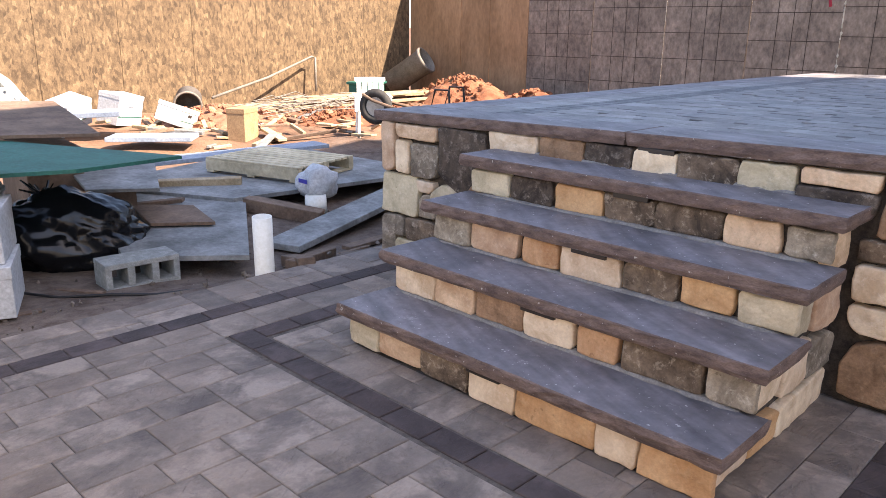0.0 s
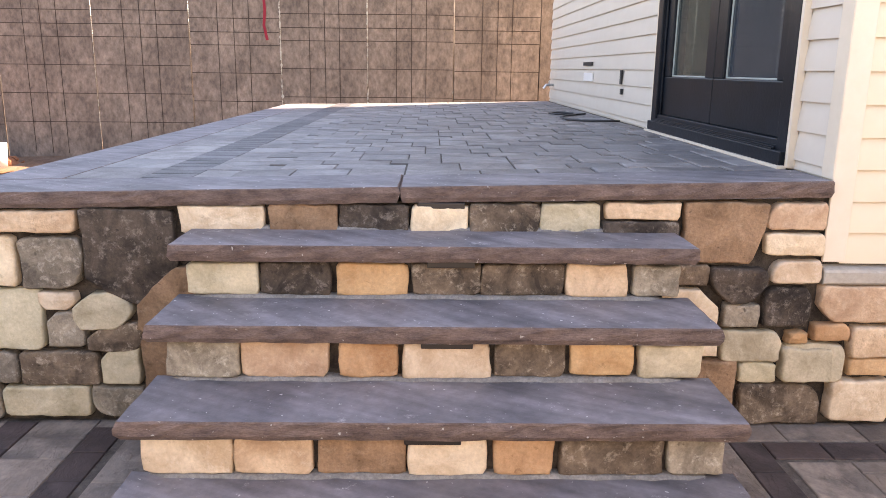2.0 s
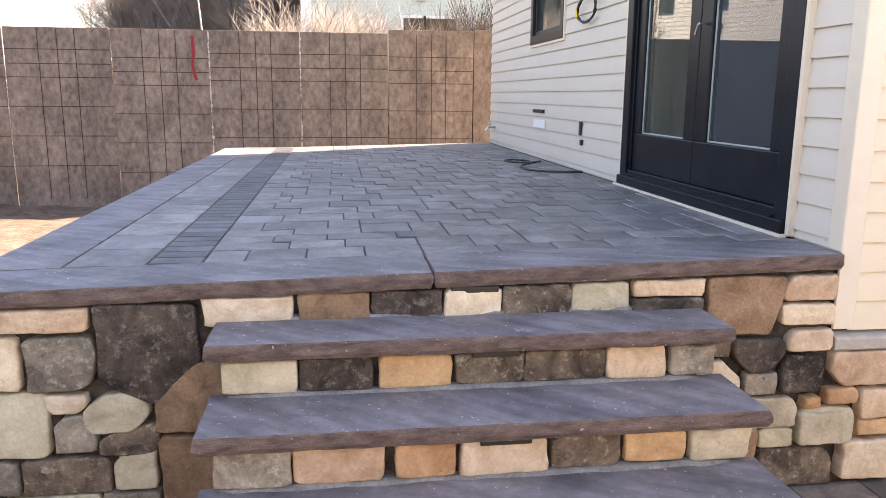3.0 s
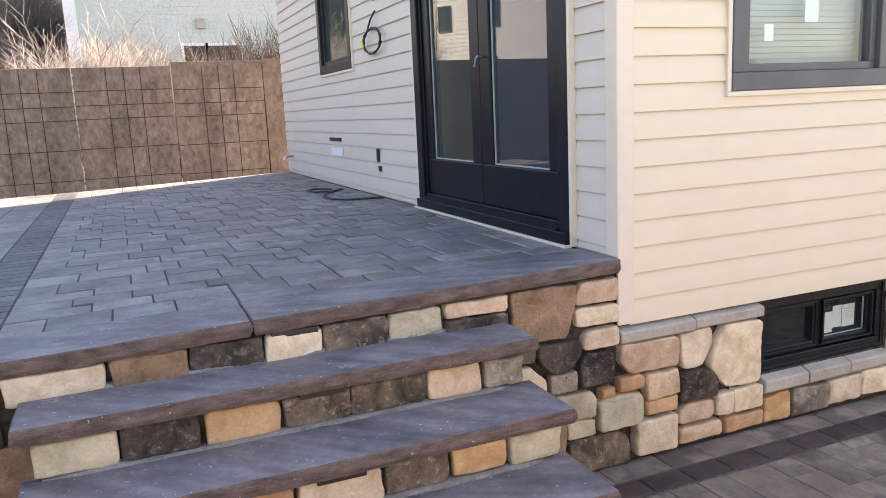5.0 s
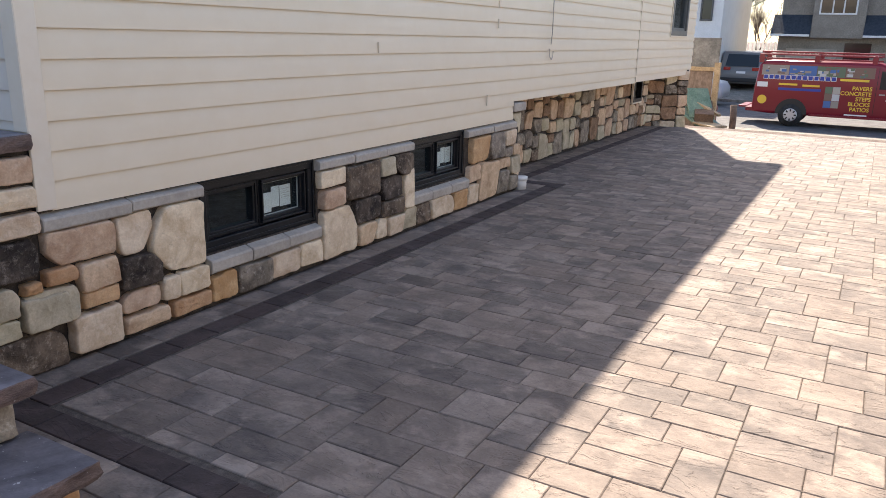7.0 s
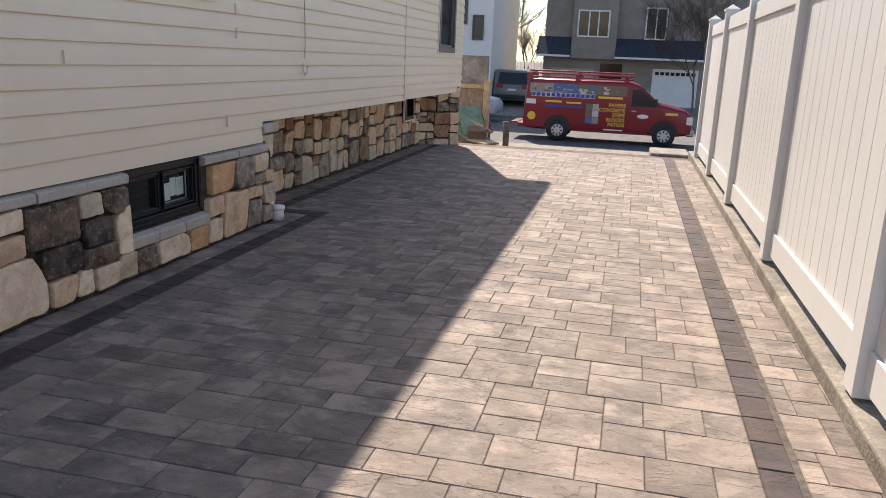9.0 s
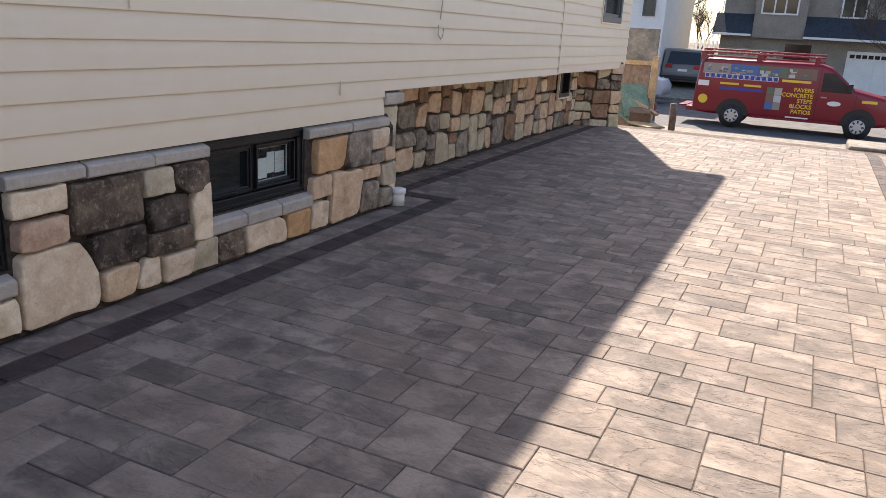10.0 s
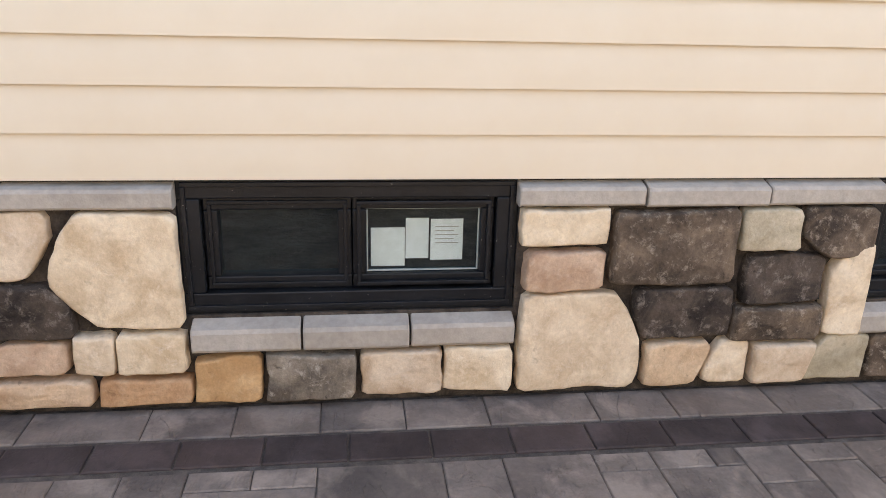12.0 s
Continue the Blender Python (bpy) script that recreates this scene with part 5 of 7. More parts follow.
# ---- back fence markings ----
M_LINE = plain("ruled_line", (0.048, 0.032, 0.025), 0.9)
M_SLIT = mat("pale_slit_strip", (0.42, 0.39, 0.33), (0.62, 0.58, 0.50), 18, 0.9, 0.4)
rnd = random.Random(14)
# ragged pale strips added where the slits between panels stand out bright
for x, wide in ((-5.66, 0.010), (-3.06, 0.030), (-1.85, 0.026)):
    bm = bmesh.new()
    row = []
    for q in range(150):
        z = 0.1 + 2.15 * q / 149
        mid_, half_ = x + wide * 0.35 * noise.noise((x, z * 9, 1)), wide * max(0.03, 0.22 + 0.8 * noise.noise((x, z * 21, 5)) + rnd.uniform(-0.18, 0.18))
        row.append((bm.verts.new((mid_ - half_, FY - 0.002, z)), bm.verts.new((mid_, FY - 0.010, z)), bm.verts.new((mid_ + half_, FY - 0.002, z))))
    for r0, r1 in zip(row, row[1:]):
        for q in (0, 1):
            bm.faces.new((r0[q], r0[q + 1], r1[q + 1], r1[q]))
    part("joint_filler", bm, M_SLIT, back_fence, "ragged pale strip along a panel joint", True)
M_RED = plain("red_spray", (0.30, 0.022, 0.04), 0.9)
rnd = random.Random(5)
for ob in form_panels:
    xs_ = [v.co.x for v in ob.data.vertices]
    a, b = min(xs_), max(xs_)
    lift = rnd.uniform(-0.05, 0.05)
    for z in (1.93, 1.745, 1.57, 1.19, 0.80, 0.40):
        z += lift
        part("ruled_line", box(a + 0.004, FY - 0.003, z, b - 0.004, FY - 0.0005, z + 0.009), M_LINE, ob)
    lift = rnd.uniform(-0.02, 0.02)
    for f in (0.31, 0.49, 0.66):
        x = a + (b - a) * (f + lift)
        part("ruled_line", box(x, FY - 0.0045, 0.0, x + 0.008, FY - 0.0032, 2.25), M_LINE, ob)
bm = bmesh.new()
tube(bm, [(-3.27, FY - 0.004, 2.18), (-3.26, FY - 0.004, 2.0), (-3.28, FY - 0.004, 1.8), (-3.24, FY - 0.004, 1.6)], 0.022, 6)
for v in bm.verts:
    v.co.y = FY - 0.006 + (v.co.y - FY) * 0.05
tagged(part("paint_streak", bm, M_RED), "red spray paint streak on the plywood fence", "paint mark")


# ---- yard clutter ----
M_WOOD = mat("fresh_lumber", (0.29, 0.215, 0.125), (0.43, 0.335, 0.215), 3, 0.75, 0.25, stretch=(3, 3, 3), fine=6, var=0.1)
M_GREYWOOD = mat("weathered_plywood", (0.115, 0.118, 0.115), (0.27, 0.275, 0.27), 3.5, 0.85, 0.3, var=0.1)
M_OLDWOOD = mat("old_brown_wood", (0.10, 0.065, 0.045), (0.20, 0.135, 0.095), 4, 0.85, 0.3, var=0.15)
M_GREEN = mat("green_board", (0.012, 0.085, 0.065), (0.02, 0.13, 0.10), 5, 0.7, 0.2)
M_CARTON = mat("white_carton", (0.40, 0.42, 0.44), (0.50, 0.51, 0.52), 5, 0.7, 0.08)
M_CARD = mat("brown_cardboard", (0.26, 0.165, 0.09), (0.35, 0.235, 0.13), 6, 0.85, 0.1)
M_BAG = plain("black_plastic", (0.006, 0.0065, 0.008), 0.2)
M_BAG.node_tree.nodes["Principled BSDF"].inputs["Specular IOR Level"].default_value = 0.3
M_BLOCK = mat("cinder_block", (0.22, 0.23, 0.22), (0.34, 0.35, 0.34), 25, 0.95, 0.5)
M_PVC = mat("white_pvc", (0.72, 0.71, 0.64), (0.80, 0.79, 0.73), 5, 0.4, 0.03)
M_RUBBER = mat("rubber", (0.02, 0.02, 0.02), (0.045, 0.042, 0.04), 10, 0.8, 0.2)
M_RUST = mat("rusty_tray", (0.045, 0.028, 0.022), (0.10, 0.055, 0.04), 6, 0.75, 0.3)
M_GREYTUBE = mat("grey_form_tube", (0.12, 0.105, 0.09), (0.20, 0.18, 0.155), 5, 0.8, 0.15)
M_BLUEISH = mat("pale_blue_sheet", (0.18, 0.23, 0.30), (0.28, 0.33, 0.40), 4, 0.6, 0.15)
M_BRICK = mat("broken_brick", (0.20, 0.085, 0.05), (0.36, 0.18, 0.11), 9, 0.9, 0.4, var=-0.3)


def gz(x, y):
    z = ground_z(x, y)
    return z + 0.10 * noise.noise((x * 0.7, y * 0.7, 0)) + 0.05 * noise.noise((x * 2.3, y * 2.3, 3)) - 0.02 if -13 < x < -3 else z


def plank(name, label, category, a, b, w, t, material, lift=0.0, group=""):
    """A board from a to b (x, y, height of its underside above the ground)."""
    a, b = Vector((a[0], a[1], gz(a[0], a[1]) + lift + (a[2] if len(a) > 2 else 0))), Vector((b[0], b[1], gz(b[0], b[1]) + lift + (b[2] if len(b) > 2 else 0)))
    d = b - a
    bm = box(0, -w / 2, 0, d.length, w / 2, t, min(0.006, t * 0.2))
    ob = part(name, bm, material)
    ob.matrix_world = pose(*a, 0, -math.degrees(math.atan2(d.z, math.hypot(d.x, d.y))), math.degrees(math.atan2(d.y, d.x)))
    return tagged(ob, label, category, group)


def carton(label, at, size, turn, material, tilt=(0, 0), handle=False):
    w, d, h = size
    box_ob = thing("carton", label, "box")
    box_ob.matrix_world = pose(*at, tilt[0], tilt[1], turn)
    part("body", box(-w / 2, -d / 2, 0, w / 2, d / 2, h - 0.004, 0.006), material, box_ob)
    part("lid", box(-w / 2 - 0.004, -d / 2 - 0.004, h - 0.06, w / 2 + 0.004, d / 2 + 0.004, h, 0.004), material, box_ob)
    if handle:
        part("hand_hole", box(w / 2 - 0.006, -0.05, h * 0.55, w / 2 + 0.003, 0.05, h * 0.55 + 0.035, 0.001), M_CABLE, box_ob)
        part("stripe", box(w / 2 - 0.004, -d / 2 + 0.01, h * 0.28, w / 2 + 0.002, d / 2 - 0.01, h * 0.31), M_GREEN, box_ob)
    return box_ob


# drain pipe standing in the dirt
bm = bmesh.new()
ring = []
for r, z in ((0.052, -0.12), (0.052, 0.30), (0.045, 0.30), (0.045, 0.0)):
    ring.append([bm.verts.new((r * math.cos(2 * math.pi * k / 24), r * math.sin(2 * math.pi * k / 24), z)) for k in range(24)])
for r0, r1 in zip(ring, ring[1:]):
    for k in range(24):
        bm.faces.new((r0[k], r0[(k + 1) % 24], r1[(k + 1) % 24], r1[k]))
bm.faces.new(ring[-1])
ob = tagged(part("drain_pipe", bm, M_PVC, None, "", True), "white plastic drain pipe standing in the dirt", "pipe")
ob.matrix_world = pose(-2.80, 2.86, 0.0, 2, 3, 0)
# cinder block lying with its hollows to the side
block = thing("cinder_block", "grey hollow concrete block lying on dirt", "block", (-3.42, 2.44, gz(-3.42, 2.44) - 0.01), 85)
for x0, x1 in ((-0.2, -0.165), (-0.085, -0.045), (0.045, 0.085), (0.165, 0.2)):
    part("web", box(x0, -0.1, 0.03, x1, 0.1, 0.13, 0.004), M_BLOCK, block)
for z in (0.0, 0.13):
    part("face_shell", box(-0.2, -0.1, z, 0.2, 0.1, z + 0.03, 0.004), M_BLOCK, block)

# black bag
bm = bmesh.new()
bmesh.ops.create_icosphere(bm, subdivisions=5, radius=1.0)
for v in bm.verts:
    p = v.co.copy()
    f = 1 + 0.22 * noise.noise(p * 1.6) + 0.16 * abs(noise.noise(p * 3.5)) + 0.10 * abs(noise.noise(p * 6)) + 0.03 * abs(noise.noise(p * 12))
    v.co = Vector((p.x * 0.32 * f, p.y * 0.24 * f, max(p.z * 0.27 * f, -0.12) + 0.12))
    v.co.z *= 1 - 0.35 * max(0, v.co.x / 0.4)
ob = tagged(part("trash_bag", bm, M_BAG, None, "", True), "full black plastic rubbish bag on the ground", "bag")
ob.matrix_world = pose(-4.08, 2.36, gz(-4.08, 2.36), 0, 0, 62) @ Matrix.Diagonal((1.35, 1.1, 1.12, 1))
bm = bmesh.new()
for k in range(7):
    a = 0.9 * k
    tube(bm, [(-0.10, 0, 0.33), (-0.11 + 0.02 * math.cos(a), 0.02 * math.sin(a), 0.38), (-0.13 + 0.07 * math.cos(a), 0.07 * math.sin(a), 0.43 + 0.02 * math.sin(3 * a))], 0.014, 6, 0.004)
part("tied_neck", bm, M_BAG, ob, "gathered tied neck of the bag", True)
# cartons by the edge
z = gz(-3.5, 1.5)
carton("white cardboard carton at the bottom of a stack", (-3.40, 1.66, z), (0.34, 0.42, 0.25), 68, M_CARTON)
carton("white cardboard carton stacked on another", (-3.44, 1.66, z + 0.252), (0.34, 0.40, 0.25), 66, M_CARTON)
carton("white cardboard carton on top of a stack", (-3.48, 1.64, z + 0.504), (0.34, 0.38, 0.25), 69, M_CARTON)
crate = thing("storage_crate", "grey plastic crate under a green board", "crate", (-4.2, 1.72, gz(-4.2, 1.72)), 66)
part("shell", box(-0.28, -0.22, 0, 0.28, 0.22, 0.50, 0.015), M_BLOCK, crate)
part("rim", box(-0.29, -0.23, 0.44, 0.29, 0.23, 0.47, 0.004), M_BLOCK, crate)


def sheet(name, label, corners, t, material, category="board"):
    """A flat board with the given four corners for its top face."""
    bm = bmesh.new()
    cs = [Vector(c) for c in corners]
    top = [bm.verts.new(c) for c in cs]
    bot = [bm.verts.new(c - Vector((0, 0, t))) for c in cs]
    bm.faces.new(top)
    bm.faces.new(bot[::-1])
    for k in range(4):
        bm.faces.new((top[k], bot[k], bot[(k + 1) % 4], top[(k + 1) % 4]))
    bmesh.ops.recalc_face_normals(bm, faces=bm.faces)
    return tagged(part(name, bm, material), label, category)


sheet("green_board", "large dark green board resting on the rubbish pile", ((-4.75, 2.05, 0.57), (-3.50, 1.78, 0.55), (-3.37, 2.16, 0.55), (-3.60, 2.84, 0.52)), 0.02, M_GREEN)
sheet("brown_board", "dark brown board resting on a green board", ((-6.2, 2.5, 0.66), (-4.55, 2.10, 0.60), (-4.36, 2.68, 0.585), (-5.9, 2.95, 0.66)), 0.02, M_OLDWOOD)
plank("timber_baulk", "dark timber baulk propping up boards", "timber", (-5.6, 2.6), (-4.7, 2.5), 0.35, 0.58, M_OLDWOOD)
sheet("grey_board", "weathered grey board below the green board", ((-5.6, 2.8, 0.30), (-4.2, 2.5, 0.27), (-3.95, 2.85, 0.27), (-5.1, 3.35, 0.30)), 0.02, M_GREYWOOD)
plank("timber_block", "short dark timber under a grey board", "timber", (-4.9, 2.75), (-4.5, 2.8), 0.3, 0.27, M_OLDWOOD)
sheet("plywood_sheet", "dusty grey-blue plywood sheet flat on the dirt", ((-5.33, 2.89, 0.02), (-3.55, 2.42, 0.0), (-3.10, 2.95, 0.0), (-4.46, 3.75, 0.02)), 0.03, M_GREYWOOD)
sheet("roof_tile", "dark square board lying on plywood sheet", ((-4.60, 2.92, 0.045), (-4.02, 2.80, 0.04), (-3.78, 3.12, 0.04), (-4.3, 3.24, 0.045)), 0.02, M_OLDWOOD)
plank("wood_strip", "brown wooden strip lying across the plywood", "strip", (-4.8, 2.85, 0.1), (-4.45, 3.25, 0.1), 0.08, 0.03, M_OLDWOOD)
sheet("plywood_sheet", "large dark grey plywood sheet under a pallet", ((-5.5, 2.95, 0.045), (-4.3, 3.55, 0.045), (-4.1, 5.45, 0.05), (-6.2, 5.3, 0.05)), 0.03, M_GREYWOOD)
plank("timber", "rough dark timber beside the drain pipe", "timber", (-3.15, 3.25), (-2.72, 3.08), 0.10, 0.07, M_OLDWOOD)
plank("timber", "rough dark timber beside the drain pipe", "timber", (-3.0, 3.45), (-2.80, 3.02), 0.07, 0.05, M_OLDWOOD)
plank("timber", "short dark timber block near the plank", "timber", (-4.3, 3.65), (-3.85, 4.0), 0.14, 0.10, M_OLDWOOD)
plank("plank", "wide pale grey weathered plank on the dirt", "plank", (-3.40, 3.36, 0.02), (-3.92, 4.85, 0.07), 0.28, 0.045, M_GREYWOOD)
plank("plank", "narrow reddish wooden strip on the dirt", "plank", (-3.2, 3.72), (-3.22, 4.3), 0.09, 0.03, M_OLDWOOD)
plank("beam", "pale squared lumber beam beside the pallet", "beam", (-5.15, 3.28, 0.05), (-4.72, 3.88, 0.05), 0.10, 0.09, M_WOOD)
plank("light_sheet", "long pale blue board behind the pallet", "board", (-6.15, 3.75, 0.14), (-5.98, 5.6, 0.12), 0.30, 0.04, M_BLUEISH)

# crumbs of mortar, stone and earth trodden into the ground beside the paving
rnd = random.Random(31)
bm = bmesh.new()
for k in range(900):
    x, y = -2.85 - 2.6 * rnd.random() ** 1.5, rnd.uniform(0.4, 6.4)
    r = 0.006 + 0.022 * rnd.random() ** 4
    g = bmesh.ops.create_icosphere(bm, subdivisions=1, radius=r)
    bmesh.ops.transform(bm, matrix=Matrix.LocRotScale((x, y, gz(x, y) + r * 0.2), Euler((rnd.random() * 6, rnd.random() * 6, 0)), (1, rnd.uniform(0.6, 1), rnd.uniform(0.4, 0.8))), verts=g["verts"])
    for v in g["verts"]:
        v.co += Vector((rnd.uniform(-1, 1), rnd.uniform(-1, 1), rnd.uniform(-1, 1))) * r * 0.3
tagged(part("earth_crumbs", bm, mat("earth_crumbs", (0.085, 0.065, 0.052), (0.21, 0.175, 0.145), 9, 0.95, 0.4, var=-0.4)), "crumbs of earth and mortar on trodden dirt", "debris", kind="stuff")
wire("loose_strap", "thin dark strap lying along the paving edge", [(-3.6, 1.75, gz(-3.6, 1.75) + 0.012), (-3.35, 2.0, gz(-3.35, 2.0) + 0.02), (-3.2, 2.2, gz(-3.2, 2.2) + 0.012), (-3.0, 2.35, gz(-3.0, 2.35) + 0.015), (-2.92, 2.6, gz(-2.92, 2.6) + 0.012)], 0.008, M_CABLE, "strap")
for k, (x, y, a, l) in enumerate(((-3.55, 2.05, 0.5, 0.30), (-3.25, 1.65, 1.3, 0.22), (-3.75, 3.0, 0.2, 0.35), (-3.1, 3.5, 1.1, 0.25), (-3.0, 4.2, 1.5, 0.3), (-3.6, 5.2, 0.9, 0.4))):
    plank("scrap_wood", "thin splintered scrap of wood on trodden dirt", "scrap", (x, y), (x + l * math.cos(a), y + l * math.sin(a)), 0.035 + 0.01 * (k % 3), 0.012, M_OLDWOOD, 0, "scraps of wood in the yard")
# pallet
M_PALLET = mat("pale_pallet_wood", (0.42, 0.35, 0.225), (0.60, 0.51, 0.35), 3, 0.75, 0.25, fine=6, var=0.12)
pallet = thing("pallet", "pale wooden pallet lying on grey plywood", "pallet")
pallet.matrix_world = pose(-4.98, 4.42, 0.055, 0, 0, 16) @ Matrix.Diagonal((0.80, 0.76, 1, 1))
for y in (-0.46, 0.0, 0.46):
    part("runner", box(-0.62, y - 0.04, 0.018, 0.62, y + 0.04, 0.105, 0.003), M_PALLET, pallet)
for x in (-0.56, 0.0, 0.56):
    part("bottom_board", box(x - 0.05, -0.5, 0.0, x + 0.05, 0.5, 0.017, 0.002), M_PALLET, pallet)
for k in range(9):
    y = -0.45 + 0.1125 * k
    part("slat", box(-0.62, y - 0.043, 0.106, 0.62, y + 0.043, 0.124, 0.002), M_PALLET, pallet)
# white plastic bag with a roll
bm = bmesh.new()
bmesh.ops.create_icosphere(bm, subdivisions=3, radius=0.15)
for v in bm.verts:
    v.co *= 1 + 0.35 * noise.noise(v.co * 12) + 0.12 * noise.noise(v.co * 30)
    v.co.z = max(v.co.z, -0.10) + 0.10
ob = thing("plastic_bag", "crumpled white plastic bag with blue print", "bag", (-4.10, 4.17, gz(-4.1, 4.17) + 0.12))
part("bag", bm, M_CARTON, ob, "", True)
bm = bmesh.new()
g = bmesh.ops.create_cone(bm, cap_ends=True, segments=14, radius1=0.085, radius2=0.08, depth=0.14)
bmesh.ops.transform(bm, matrix=pose(0.10, -0.10, -0.03), verts=g["verts"])
part("roll", bm, M_PVC, ob, "", True)
part("print", box(-0.02, -0.165, 0.13, 0.08, -0.160, 0.16), plain("blue_print", (0.05, 0.05, 0.35), 0.6), ob)

# far part of the yard
carton("white cardboard carton tipped in the dirt", (-10.3, 4.6, gz(-10.3, 4.6) + 0.04), (0.34, 0.46, 0.36), 30, M_CARTON, (12, 14), True)
carton("white cardboard carton leaning on another carton", (-9.8, 5.05, gz(-9.8, 5.05) + 0.04), (0.34, 0.46, 0.40), 25, M_CARTON, (-6, 10), True)
carton("white cardboard carton tipped over on rubble", (-9.0, 5.45, gz(-9.0, 5.45) + 0.08), (0.34, 0.50, 0.26), 35, M_CARTON, (-14, 16), True)
carton("brown cardboard box standing in the dirt", (-7.8, 5.75, gz(-7.8, 5.75)), (0.24, 0.34, 0.40), 30, M_CARD)
bm = bmesh.new()
ring = []
for r, x in ((0.19, 0.0), (0.19, 0.42), (0.205, 0.42), (0.205, 0.45), (0.175, 0.45), (0.165, 0.03)):
    ring.append([bm.verts.new((x, r * math.cos(2 * math.pi * k / 24), r * math.sin(2 * math.pi * k / 24) + 0.2)) for k in range(24)])
for r0, r1 in zip(ring, ring[1:]):
    for k in range(24):
        bm.faces.new((r0[k], r0[(k + 1) % 24], r1[(k + 1) % 24], r1[k]))
bm.faces.new(ring[0])
bm.faces.new(ring[-1])
bmesh.ops.recalc_face_normals(bm, faces=bm.faces)
ob = tagged(part("bucket", bm, M_GREYTUBE, None, "", True), "grey plastic bucket lying on its side", "bucket")
ob.matrix_world = pose(-10.3, 6.35, gz(-10.3, 6.35) + 0.12, 0, 8, -30)
for k in range(7):
    y0 = 6.2 + 0.16 * k
    plank("lumber", "long pale lumber board lying on the ground", "lumber", (-10.6 + 0.10 * k, y0, 0.05 * (k % 3)), (-10.5 + 0.18 * k, y0 + 3.4, 0.05 + 0.05 * (k % 3)), 0.12, 0.045, M_WOOD, 0.02, "boards along the strand board fence")
for k in range(3):
    plank("lumber", "long pale lumber board lying on the ground", "lumber", (-11.2 + 0.2 * k, 8.6, 0.02), (-9.6 + 0.2 * k, 11.6, 0.14), 0.16, 0.06, M_WOOD, 0.02, "boards along the strand board fence")
wire("bent_conduit", "bent metal conduit pole leaning on rubble", [(-10.6, 6.9, 0.15), (-11.0, 8.2, 0.40), (-11.3, 9.35, 0.72), (-11.3, 9.42, 0.70), (-11.25, 9.38, 0.1)], 0.022, M_GREYTUBE, "pole")
# green bin and form tube by the fence corner
bin_ = thing("green_bin", "green plastic bin standing in the far corner", "bin", (-11.0, 10.4, gz(-11, 10.4) + 0.1), 20)
part("tub", box(-0.22, -0.32, 0, 0.22, 0.32, 0.30, 0.03), M_GREEN, bin_)
part("rim", box(-0.25, -0.35, 0.27, 0.25, 0.35, 0.32, 0.01), M_GREEN, bin_)
bm = bmesh.new()
ring = []
for r, x in ((0.24, 0.0), (0.25, 0.85), (0.275, 0.86), (0.275, 0.92), (0.235, 0.92), (0.225, 0.02)):
    ring.append([bm.verts.new((x, r * math.cos(2 * math.pi * k / 28), r * math.sin(2 * math.pi * k / 28))) for k in range(28)])
for r0, r1 in zip(ring, ring[1:]):
    for k in range(28):
        bm.faces.new((r0[k], r0[(k + 1) % 28], r1[(k + 1) % 28], r1[k]))
bm.faces.new(ring[0])
bm.faces.new(ring[-1])
bmesh.ops.recalc_face_normals(bm, faces=bm.faces)
ob = tagged(part("form_tube", bm, M_GREYTUBE, None, "", True), "large grey barrel leaning in the fence corner", "barrel")
ob.matrix_world = pose(-11.2, 11.2, 0.16, 0, -33, 25)


def mound(name, label, x, y, rx, ry, h, seed, material):
    """A heap of broken earth: a rough dome with loose lumps on it."""
    rnd = random.Random(seed)
    bm = bmesh.new()
    n = 26
    rows_ = []
    for i in range(n + 1):
        row = []
        for k in range(n + 1):
            u, v = 2 * i / n - 1, 2 * k / n - 1
            f = max(0, 1 - math.hypot(u, v) ** 1.3)
            px, py = x + u * rx, y + v * ry
            row.append(bm.verts.new((px, py, -0.12 + h * f * (1 + 0.5 * noise.noise((px * 2, py * 2, seed))) + 0.06 * f ** 0.5 * noise.noise((px * 7, py * 7, seed)))))
        rows_.append(row)
    for i in range(n):
        for k in range(n):
            bm.faces.new((rows_[i][k], rows_[i + 1][k], rows_[i + 1][k + 1], rows_[i][k + 1]))
    for _ in range(160):
        a, r = rnd.uniform(0, 6.28), rnd.random() ** 0.7
        s = rnd.uniform(0.02, 0.07)
        g = bmesh.ops.create_icosphere(bm, subdivisions=1, radius=s)
        f = max(0, 1 - r ** 1.3)
        bmesh.ops.transform(bm, matrix=Matrix.LocRotScale((x + r * rx * math.cos(a), y + r * ry * math.sin(a), -0.09 + h * f), Euler((rnd.random() * 6, rnd.random() * 6, 0)), (1, rnd.uniform(0.6, 1), rnd.uniform(0.4, 0.9))), verts=g["verts"])
        for v in g["verts"]:
            v.co += Vector((rnd.uniform(-1, 1), rnd.uniform(-1, 1), rnd.uniform(-1, 1))) * s * 0.3
    return tagged(part(name, bm, material), label, "heap", kind="stuff")


M_REDEARTH = mat("red_earth", (0.14, 0.052, 0.026), (0.27, 0.115, 0.062), 4, 0.95, 0.6)
mound("earth_heap", "heap of broken red earth before the fence", -9.1, 11.1, 1.35, 0.85, 0.55, 3, M_REDEARTH)
mound("earth_heap", "low heap of loose red earth in the yard", -7.6, 11.3, 1.2, 0.6, 0.35, 4, M_REDEARTH)
mound("rubble_heap", "low heap of broken bricks and earth", -9.6, 6.4, 1.1, 1.2, 0.22, 7, M_BRICK)
mound("earth_heap", "low ridge of red earth along the boards", -8.8, 8.6, 1.2, 1.6, 0.15, 8, M_REDEARTH)
rnd = random.Random(77)
